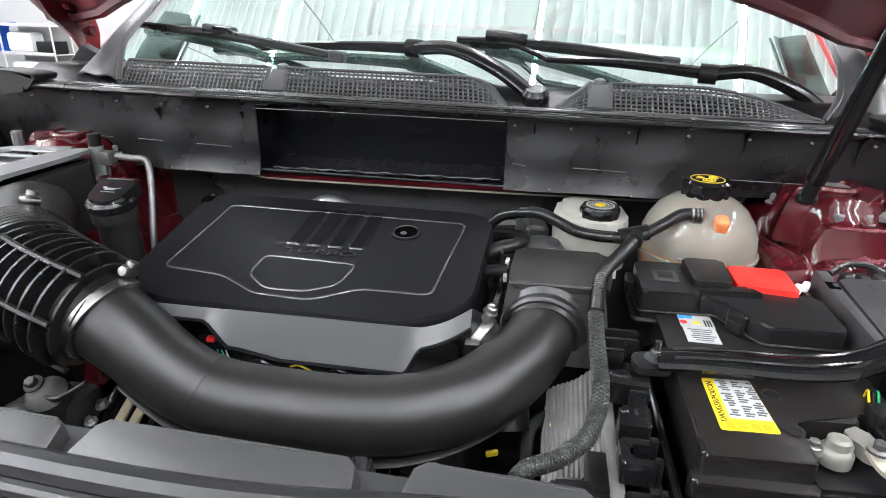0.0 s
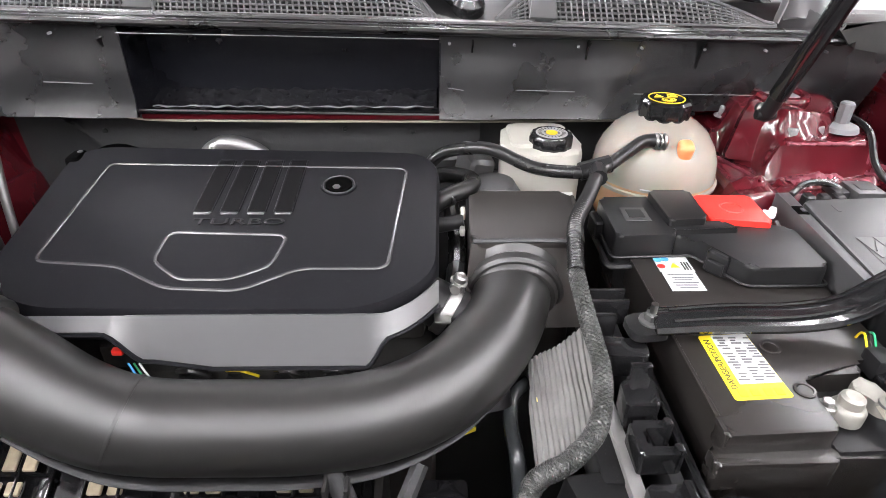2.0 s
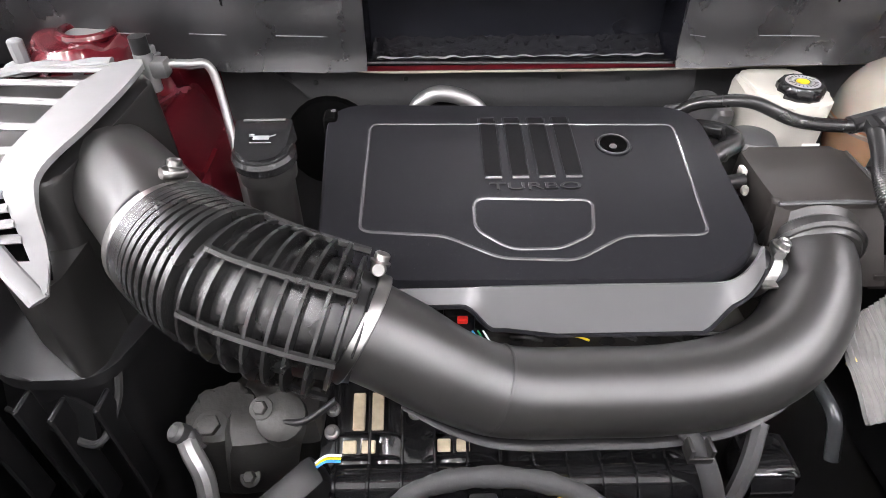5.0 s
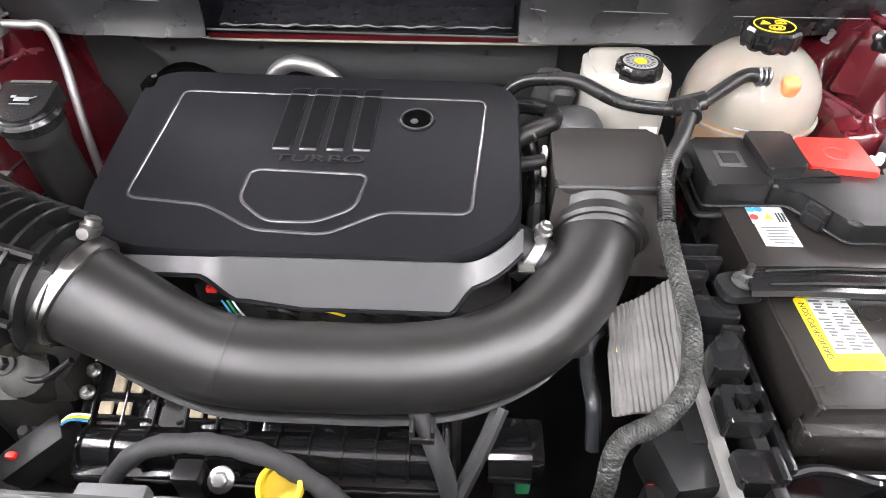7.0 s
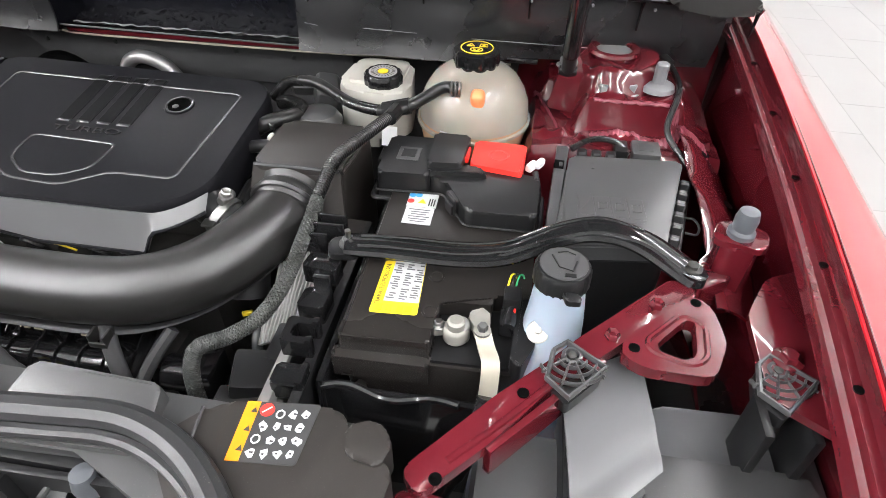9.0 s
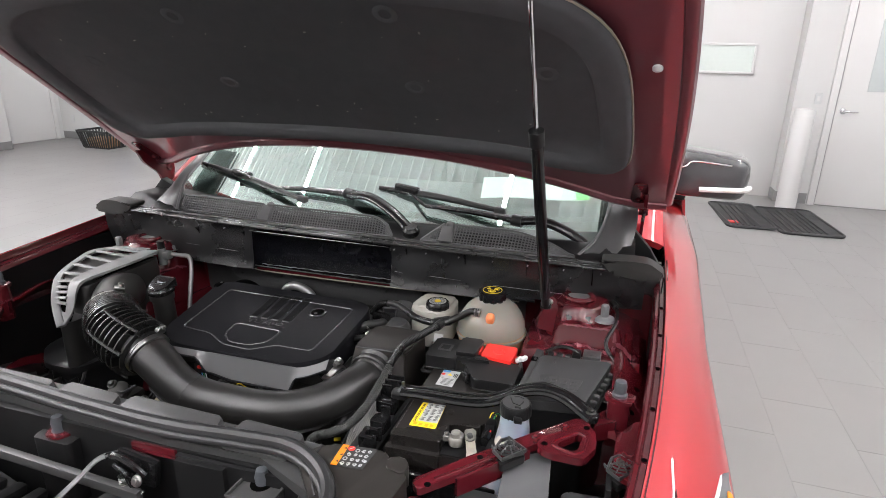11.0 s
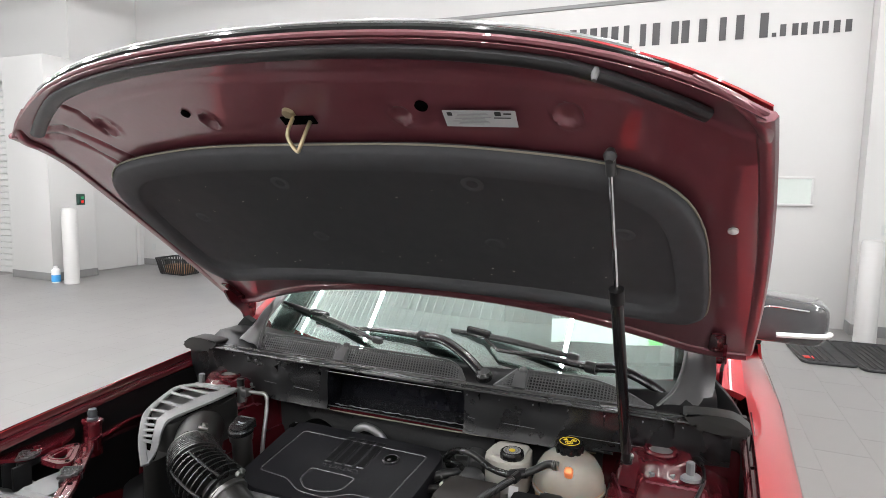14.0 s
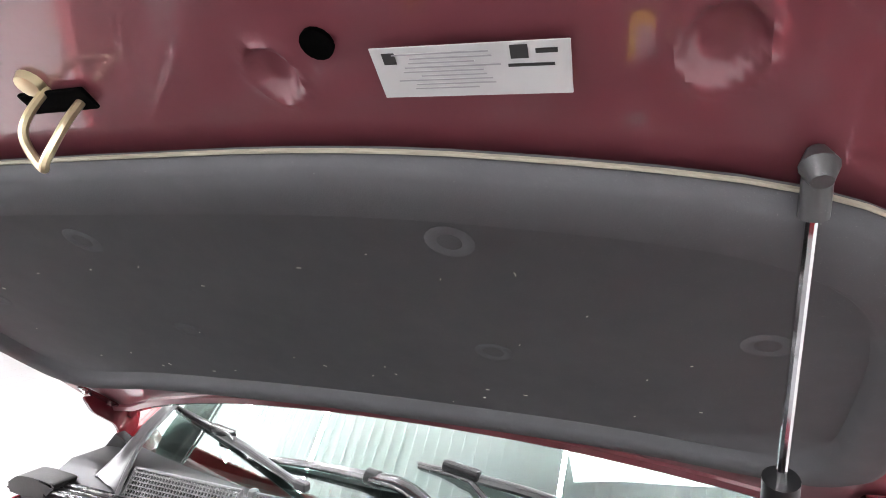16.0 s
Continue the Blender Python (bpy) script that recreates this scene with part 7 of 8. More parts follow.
part("relay_mark", box((0.669, 0.823, 0.8704), (0.018, 0.016, 0.0006), 0), LID, fusebox)
part("rear_cable", tube([(0.575, 0.812, 0.865), (0.60, 0.828, 0.872), (0.63, 0.832, 0.870), (0.65, 0.82, 0.86)], 0.0042, 8, 6), RUBBER, fusebox)
part("relay", span(0.630, 0.648, 0.812, 0.842, 0.83, 0.868, 0.003), PLASTIC, fusebox)
loom = thing("wiring_loom", "black corrugated wiring loom beside the fuse box", "wire", (0, 0, 0))
part("thin_cable", tube([(0.69, 1.02, 0.92), (0.708, 0.985, 0.915), (0.712, 0.909, 0.912), (0.695, 0.848, 0.885), (0.717, 0.815, 0.862), (0.744, 0.757, 0.845), (0.758, 0.735, 0.825), (0.765, 0.715, 0.79)], 0.0042, 10, 8), RUBBER, loom)
part("cable_sheath", tube([(0.736, 0.772, 0.851), (0.748, 0.750, 0.840), (0.760, 0.730, 0.818), (0.765, 0.715, 0.79)], 0.0078, 12, 8), PLASTIC, loom)
part("cable_socket", tube([(0.69, 1.02, 0.92), (0.700, 1.0, 0.918), (0.708, 0.982, 0.915)], 0.008, 12, 6), RUBBER, loom)

washer = thing("washer_reservoir", "translucent bluish washer tank with a black filler cap", "washer tank", (0, 0, 0))
part("neck", tube([(0.562, 0.545, 0.888), (0.560, 0.53, 0.83), (0.545, 0.48, 0.76), (0.53, 0.40, 0.66)], lambda t: 0.0225 + 0.02 * t, 22, 8), WASHER, washer)
part("cap", lathe([(0.0245, 0.876), (0.0268, 0.879), (0.0268, 0.895), (0.0245, 0.899), (0.020, 0.8995), (0.0185, 0.897), (0.006, 0.897)], (0.562, 0.546, 0), seg=72, wobble=lambda a: 1 + 0.012 * math.cos(24 * a)), PLASTIC, washer, "grained black screw cap")
lid_w = part("cap_face", lathe([(0.0225, 0.8996), (0.0225, 0.9004), (0.006, 0.9004)], (0.562, 0.546, 0), seg=32), LID, washer, "grey cap face with a moulded symbol")
part("cap_symbol", join(sweep([Vector((0.551, 0.556, 0.901)), Vector((0.558, 0.540, 0.901)), Vector((0.570, 0.536, 0.901)), Vector((0.574, 0.550, 0.901))], 0.0009, 5), sweep([Vector((0.556, 0.560, 0.901)), Vector((0.565, 0.563, 0.901)), Vector((0.573, 0.559, 0.901))], 0.0009, 5), box((0.568, 0.530, 0.901), (0.010, 0.004, 0.0008), 0)), SLOT, lid_w)
part("cap_lug", prism([(0.562, 0.522), (0.578, 0.519), (0.580, 0.508), (0.566, 0.507)], 0.884, 0.890, 0.002, corner=0.004), PLASTIC, washer)
part("filler_stop", join(lathe([(0.0105, 0), (0.0112, 0.003), (0.010, 0.0045), (0.006, 0.005)], (0.5465, 0.511, 0.841), (-0.2, -0.6, 0.8), 22), lathe([(0.004, 0), (0.0032, 0.008)], (0.5465, 0.511, 0.843), (-0.2, -0.6, 0.8), 12)), IVORY, washer)
part("bracket", prism([(0.526, 0.560), (0.541, 0.558), (0.545, 0.500), (0.532, 0.470), (0.522, 0.478)], 0.76, 0.835, 0.004, corner=0.005), PLASTIC, washer, "black plastic bracket")

tray = thing("battery_tray_bracket", "black plastic battery tray side with latches", "bracket", (0, 0, 0))
part("tray_wall", join(span(0.322, 0.334, 0.40, 0.70, 0.60, 0.80, 0.004), span(0.29, 0.322, 0.40, 0.42, 0.60, 0.76, 0.004)), PLASTIC, tray)
# the rail's pale reflection is given as a light grey colour
part("grey_rail", join(span(0.292, 0.304, 0.42, 0.63, 0.74, 0.795, 0.003), span(0.286, 0.312, 0.415, 0.44, 0.73, 0.78, 0.006)), DUSTSHEEN, tray, "rail in a light grey that stands in for its sheen")
part("hook_plate", join(prism([(0.298, 0.475), (0.330, 0.475), (0.330, 0.483), (0.306, 0.483), (0.306, 0.500), (0.330, 0.500), (0.330, 0.508), (0.298, 0.508)], 0.800, 0.822, 0.003, corner=0.003), span(0.324, 0.331, 0.500, 0.508, 0.80, 0.826, 0.002), span(0.324, 0.331, 0.475, 0.483, 0.80, 0.826, 0.002)), GLOSSY, tray)
part("hook_plate", join(prism([(0.300, 0.436), (0.333, 0.436), (0.333, 0.462), (0.300, 0.462)], 0.785, 0.806, 0.003, corner=0.004), span(0.326, 0.333, 0.436, 0.462, 0.80, 0.812, 0.002)), GLOSSY, tray)
part("hook_plate", join(prism([(0.300, 0.52), (0.328, 0.52), (0.330, 0.552), (0.302, 0.548)], 0.800, 0.825, 0.003, corner=0.004), span(0.31, 0.328, 0.548, 0.555, 0.80, 0.84, 0.002)), GLOSSY, tray)
part("hook_plate", join(prism([(0.292, 0.565), (0.330, 0.562), (0.332, 0.585), (0.296, 0.59)], 0.815, 0.838, 0.003, corner=0.004), span(0.288, 0.31, 0.60, 0.606, 0.82, 0.852, 0.001), span(0.288, 0.325, 0.615, 0.62, 0.83, 0.856, 0.001), span(0.290, 0.325, 0.63, 0.634, 0.83, 0.858, 0.001)), GLOSSY, tray)
part("grey_duct", shell(grid(90, 10, lambda a, v: (0.298 - 0.060 * a, 0.634 - 0.02 * a - 0.115 * v + 0.03 * a * v, 0.815 - 0.030 * a - 0.045 * v + 0.0012 * math.sin(a * 80 + v * 3) + 0.0006 * math.sin(v * 90) + 0.002 * math.sin(a * 9 + v * 8))), 0.004), DUSTSHEEN, tray, "corrugated dusty light grey duct")
part("lower_plug", box((0.272, 0.462, 0.77), (0.05, 0.05, 0.04), 0.006, 2, (0, 10, 15)), PLASTIC, tray)
part("plug_nose", box((0.262, 0.438, 0.76), (0.045, 0.02, 0.03), 0.003), PLASTIC, tray)
part("plug_back", box((0.29, 0.50, 0.775), (0.03, 0.05, 0.03), 0.004), PLASTIC, tray)
part("red_lock", box((0.247, 0.448, 0.765), (0.006, 0.006, 0.010), 0.001), REDPLASTIC, tray)
part("tape_roll", rod((0.243, 0.588, 0.762), (0.262, 0.572, 0.758), 0.0075, 14), STRAW, tray, "pale yellow rolled tape")
part("yellow_tag", box((0.184, 0.606, 0.700), (0.014, 0.005, 0.007), 0.001, 1, (0, 0, 25)), YELLOW, tray, "yellow plastic tag")
part("clear_hose", tube([(0.262, 0.64, 0.742), (0.245, 0.632, 0.742), (0.226, 0.612, 0.738), (0.222, 0.585, 0.73), (0.225, 0.55, 0.72), (0.228, 0.53, 0.68)], 0.0075, 12, 8), CLEAR, tray, "translucent grey hose")
part("hose_nut", rod((0.243, 0.631, 0.742), (0.262, 0.640, 0.744), 0.010, 10), STEEL, tray)

acline = thing("refrigerant_line", "bare aluminium refrigerant pipe with a black service port", "pipe", (0, 0, 0))
part("line", tube([(-0.50, 0.93, 0.932), (-0.47, 0.945, 0.925), (-0.448, 0.955, 0.918), (-0.438, 0.945, 0.88), (-0.425, 0.91, 0.80), (-0.42, 0.89, 0.70)], 0.0058, 12, 8), ALU, acline)
part("port", join(rod((-0.512, 0.925, 0.90), (-0.512, 0.925, 0.948), 0.011, 12), box((-0.502, 0.928, 0.928), (0.03, 0.022, 0.022), 0.004)), ALU, acline)
part("port_cap", rod((-0.512, 0.925, 0.947), (-0.512, 0.925, 0.968), 0.0105, 12), PLASTIC, acline, "black dust cap")
turbo = thing("turbo_elbow", "dark rubber turbo hose stub with a steel clamp", "hose", (0, 0, 0))
part("stub", tube([(0.12, 0.665, 0.835), (0.155, 0.655, 0.822), (0.19, 0.64, 0.80), (0.20, 0.60, 0.74)], 0.024, 18, 8), PLASTIC, turbo)
hose_clamp((0.160, 0.653, 0.820), (0.85, -0.25, -0.45), 0.0255, (0.3, -0.05, 0.9))

vent = thing("breather_hose", "short black breather hoses with silver ends", "hose", (0, 0, 0))
part("loop", tube([(0.150, 0.80, 0.858), (0.168, 0.805, 0.868), (0.192, 0.825, 0.868), (0.195, 0.855, 0.865), (0.17, 0.88, 0.86), (0.15, 0.885, 0.855)], 0.0105, 12, 8), RUBBER, vent)
part("silver_end", join(rod((0.150, 0.797, 0.857), (0.172, 0.804, 0.866), 0.0075, 12), lathe([(0.0075, -0.003), (0.0095, 0), (0.0075, 0.003)], (0.17, 0.803, 0.866), (1, 0.2, 0.3), 12)), STEEL, vent)
part("plug", rod((0.150, 0.765, 0.850), (0.182, 0.765, 0.856), 0.0085, 12), PLASTIC, vent)
part("white_clip", join(box((0.181, 0.772, 0.862), (0.006, 0.014, 0.012), 0.003), box((0.180, 0.754, 0.850), (0.006, 0.010, 0.010), 0.003)), IVORY, vent)
part("harness", join(tube([(0.17, 0.83, 0.84), (0.175, 0.76, 0.83), (0.17, 0.70, 0.82), (0.165, 0.66, 0.80)], 0.010, 10, 8), tube([(0.185, 0.80, 0.82), (0.18, 0.74, 0.81), (0.178, 0.69, 0.80)], 0.006, 8, 8)), RUBBER, vent)
part("ribbed_bulb", lathe([(0.03, 0), (0.034, 0.01), (0.026, 0.022), (0.01, 0.026)], (0.222, 0.845, 0.845), (0, 0, 1), 20), GREY_PLASTIC, vent)
module = thing("brake_module", "grey cast brake module with a white sticker", "brake unit", (0, 0, 0))
part("module_body", join(span(0.20, 0.31, 0.90, 1.0, 0.72, 0.815, 0.01), box((0.205, 0.935, 0.850), (0.04, 0.06, 0.045), 0.014, 3, (10, 12, 20)), box((0.165, 0.945, 0.850), (0.040, 0.012, 0.025), 0.005, 1, (20, 0, 10))), LEVER, module)
part("sticker", box((0.318, 0.868, 0.825), (0.022, 0.002, 0.028), 0, 1, (-20, 0, 0)), WHITE, module)
part("ivory_foot", span(0.26, 0.30, 0.88, 0.93, 0.795, 0.82, 0.005), IVORY, module)

# ---- front end ----
front = thing("radiator_support", "black plastic radiator support panel with raised covers", "radiator support", (0, 0, 0))
part("base_panel", join(prism([(-0.62, 0.30), (-0.45, 0.33), (-0.2, 0.312), (0.05, 0.305), (0.22, 0.312), (0.33, 0.26), (0.42, 0.26), (0.435, 0.365), (0.2, 0.368), (-0.62, 0.385)], 0.862, 0.878, 0.003)), GREY_PLASTIC, front)
# blacker than the panel above, to darken the recess as shade would
part("front_wall", span(-0.62, 0.42, 0.303, 0.318, 0.60, 0.863, 0.003), SLOT, front)
for x0, x1 in ((-0.60, -0.25), (-0.228, -0.10), (-0.085, 0.112), (0.140, 0.262)):
    bm = prism([(x0, 0.326), (x1 + 0.006, 0.322), (x1, 0.364), (x0 + 0.012, 0.368)], 0.866, 0.889, 0.004, corner=0.006, taper=0.06)
    for v in bm.verts:
        v.co.z += (v.co.y - 0.35) * 0.30
    part("raised_cover", bm, GREY_PLASTIC, front)
    part("cover_lip", sweep([Vector((x0 + 0.02, 0.3675, 0.8915)), Vector(((x0 + x1) / 2, 0.3655, 0.892)), Vector((x1 - 0.008, 0.3635, 0.8915))], 0.002, 6), GREY_PLASTIC, front)
end = part("end_cover", prism([(0.275, 0.32), (0.31, 0.36), (0.405, 0.368), (0.412, 0.345), (0.45, 0.33), (0.44, 0.22), (0.36, 0.22)], 0.80, 0.890, 0.005, corner=0.012), DUCTBLACK, front, "grained dark grey end cover")
part("end_lug", prism([(0.408, 0.352), (0.43, 0.362), (0.446, 0.345), (0.44, 0.325), (0.415, 0.33)], 0.86, 0.893, 0.004, corner=0.006), DUCTBLACK, end)
part("end_seam", tube([(0.300, 0.352, 0.8905), (0.31, 0.30, 0.8905), (0.345, 0.25, 0.8905)], 0.0015, 6, 6), BEAD, end)
wl = part("fan_warning_label", prism([(0.331, 0.362), (0.386, 0.368), (0.383, 0.318), (0.334, 0.314)], 0.890, 0.8906, 0, corner=0.003), BLACKINK, end, "black and orange pictogram label")
part("orange_band", prism([(0.331, 0.362), (0.341, 0.363), (0.3435, 0.315), (0.334, 0.314)], 0.8906, 0.891, 0), ORANGE, wl)
part("red_mark", lathe([(0.0055, 0.8906), (0.0055, 0.8911), (0.002, 0.8911)], (0.348, 0.357, 0), seg=18), REDPLASTIC, wl)
marks = random.Random(11)
for i in range(4):
    for j in range(4):
        if (i, j) == (0, 3):
            continue
        cx, cy = 0.3495 + 0.0092 * i + marks.uniform(-0.001, 0.001), 0.3225 + 0.0105 * j + 0.001 * i
        if marks.random() < 0.3:
            part("pictogram_ring", sweep([Vector((cx + 0.0030 * math.cos(t), cy + 0.0034 * math.sin(t), 0.8909)) for t in [k * 0.785 for k in range(9)]], 0.0007, 5), PAPERGREY, wl)
        else:
            turn, count = marks.uniform(0, 6), marks.randint(5, 8)
            shape = [(cx + marks.uniform(0.0018, 0.0046) * math.cos(turn + 2 * math.pi * k / count), cy + marks.uniform(0.0020, 0.0050) * math.sin(turn + 2 * math.pi * k / count)) for k in range(count)]
            part("pictogram", prism(shape, 0.8906, 0.8910, 0), PAPERGREY, wl)
            part("pictogram_eye", box((cx + marks.uniform(-0.001, 0.001), cy + marks.uniform(-0.001, 0.001), 0.8911), (marks.uniform(0.001, 0.003), 0.0012, 0.0003), 0), BLACKINK, wl)
for k in range(3):
    part("hazard_mark", prism([(0.3365 + 0.0008 * k, 0.3535 - 0.0155 * k), (0.3415 + 0.0008 * k, 0.3535 - 0.0155 * k), (0.339 + 0.0008 * k, 0.3580 - 0.0155 * k)], 0.8910, 0.8912, 0), BLACKINK, wl)
part("red_slash", box((0.348, 0.357, 0.8913), (0.008, 0.0010, 0.0003), 0, 1, (0, 0, 45)), PAPERGREY, wl)
part("edge_seal", join(*[tube([(x, y + dy, 0.894 + dz) for x, y in ((-0.62, 0.325), (-0.40, 0.340), (-0.135, 0.322), (0.038, 0.316), (0.183, 0.328), (0.26, 0.330), (0.322, 0.302), (0.365, 0.25), (0.38, 0.17))], r, 10, 8) for dy, dz, r in ((0, 0, 0.011), (-0.014, -0.006, 0.006))]), SEAL, front, "long rubber hood seal on the front panel")
part("hood_bumper", lathe([(0.013, 0.842), (0.0105, 0.848), (0.0115, 0.858), (0.0085, 0.870), (0.003, 0.871)], (-0.180, 0.305, 0), seg=20), STOPGREY, front, "grey rubber hood stop")
part("red_seat", lathe([(0.023, 0.838), (0.023, 0.842), (0.014, 0.843)], (-0.177, 0.305, 0), seg=20), BAYRED, front)
part("seat_shelf", prism([(-0.215, 0.280), (-0.135, 0.280), (-0.135, 0.330), (-0.215, 0.330)], 0.72, 0.838, 0.003, corner=0.01), SLOT, front)
part("hood_bumper", lathe([(0.013, 0.838), (0.0105, 0.843), (0.0115, 0.853), (0.0085, 0.866), (0.003, 0.867)], (0.226, 0.300, 0), seg=20), STOPGREY, front, "grey rubber hood stop")
part("bumper_seat", prism([(0.190, 0.256), (0.266, 0.256), (0.264, 0.315), (0.192, 0.315)], 0.66, 0.842, 0.003, corner=0.005), GREY_PLASTIC, front)
part("seat_rim", sweep([Vector((*p, 0.844)) for p in rounded([(0.192, 0.258), (0.264, 0.258), (0.262, 0.313), (0.194, 0.313), (0.192, 0.262)], 0.005)], 0.0028, 6), GREY_PLASTIC, front)
part("seat_well", lathe([(0.017, 0.8422), (0.017, 0.8428), (0.008, 0.8428)], (0.226, 0.297, 0), seg=22), VOID, front)
part("seat_plate", prism([(0.150, 0.309), (0.262, 0.312), (0.255, 0.334), (0.155, 0.332)], 0.868, 0.884, 0.003, corner=0.004), GREY_PLASTIC, front)
part("pocket_wall", prism([(0.075, 0.292), (0.30, 0.296), (0.30, 0.302), (0.075, 0.300)], 0.62, 0.862, 0.002), PLASTIC, front)
part("pocket_rib", tube([(0.302, 0.298, 0.864), (0.312, 0.25, 0.84), (0.318, 0.18, 0.79), (0.32, 0.10, 0.73)], 0.006, 8, 6, 0.6), GREY_PLASTIC, front)
part("pocket_floor", span(0.075, 0.33, 0.10, 0.292, 0.62, 0.63, 0.002), SLOT, front)
part("pocket_face", prism([(0.080, 0.282), (0.168, 0.284), (0.168, 0.294), (0.080, 0.293)], 0.775, 0.860, 0.003), PLASTIC, front)
part("latch_red", prism([(-0.015, 0.296), (0.068, 0.298), (0.068, 0.304), (-0.015, 0.302)], 0.846, 0.862, 0.002), BAYRED, front)
latch = part("latch", box((0.005, 0.286, 0.826), (0.075, 0.014, 0.05), 0.005, 2, (0, 8, 0)), GLOSSY, front, "black hood latch with springs")
part("latch_claw", tube([(-0.04, 0.272, 0.846), (-0.015, 0.264, 0.858), (0.01, 0.268, 0.846), (0.03, 0.272, 0.826)], 0.006, 8, 6), GLOSSY, latch)
part("latch_claw", tube([(-0.02, 0.264, 0.84), (0.005, 0.258, 0.835), (0.012, 0.262, 0.81), (0.03, 0.262, 0.80)], 0.0045, 8, 6), GLOSSY, latch)
part("latch_spring", sweep([Vector((-0.005 + 0.006 * math.cos(t), 0.262 + 0.006 * math.sin(t), 0.802 + 0.004 * t / 6.28)) for t in [i * 0.6 for i in range(60)]], 0.0014, 5), STEEL, latch)
part("latch_pivot", bolt((0.022, 0.262, 0.822), (0, -1, 0.4), 0.006, 0.005), STEEL, latch)
part("latch_plate", prism([(-0.05, 0.225), (0.035, 0.222), (0.05, 0.262), (-0.04, 0.270)], 0.778, 0.786, 0.003, corner=0.012), GREY_PLASTIC, front)
part("release_lever", sweep(smooth_path([(-0.03, 0.282, 0.848), (-0.05, 0.262, 0.845), (-0.065, 0.235, 0.825), (-0.085, 0.185, 0.797), (-0.098, 0.155, 0.783)], 6), lambda t: 0.0075 + 0.003 * max(0.0, t - 0.7), 8, 0.35), LEVER, front, "flat grey metal hood release lever")
grille = thing("front_grille", "black plastic front grille with slanting bars", "grille", (0, 0, 0))
part("grille_back", span(-0.62, 0.42, -0.02, 0.29, 0.52, 0.54, 0), SLOT, grille)
for i in range(18):
    part("grille_bar", box((-0.585 + 0.046 * i, 0.13, 0.770), (0.020, 0.26, 0.018), 0.005, 2, (-9, 8, 4)), PLASTIC, grille)
part("grille_rim", box((-0.27, 0.262, 0.808), (0.60, 0.014, 0.018), 0.004, 2, (0, 1.5, -1)), GREY_PLASTIC, grille)
part("grille_rim", box((-0.05, 0.205, 0.768), (0.12, 0.016, 0.02), 0.004, 2, (0, 1.5, -1)), GREY_PLASTIC, grille)
part("grille_rim", box((0.035, 0.19, 0.765), (0.07, 0.03, 0.02), 0.005, 2, (0, 0, -3)), GREY_PLASTIC, grille)
part("grille_lip", span(-0.62, 0.42, -0.03, -0.01, 0.54, 0.80, 0.006), GREY_PLASTIC, grille)
part("side_blade", shell(grid(8, 12, lambda a, v: (-0.62 + 0.33 * a, 0.26 - 0.20 * v + 0.03 * a, 0.815 + 0.014 * math.sin(v * 3.1) - 0.10 * a * a)), 0.01), GREY_PLASTIC, grille)


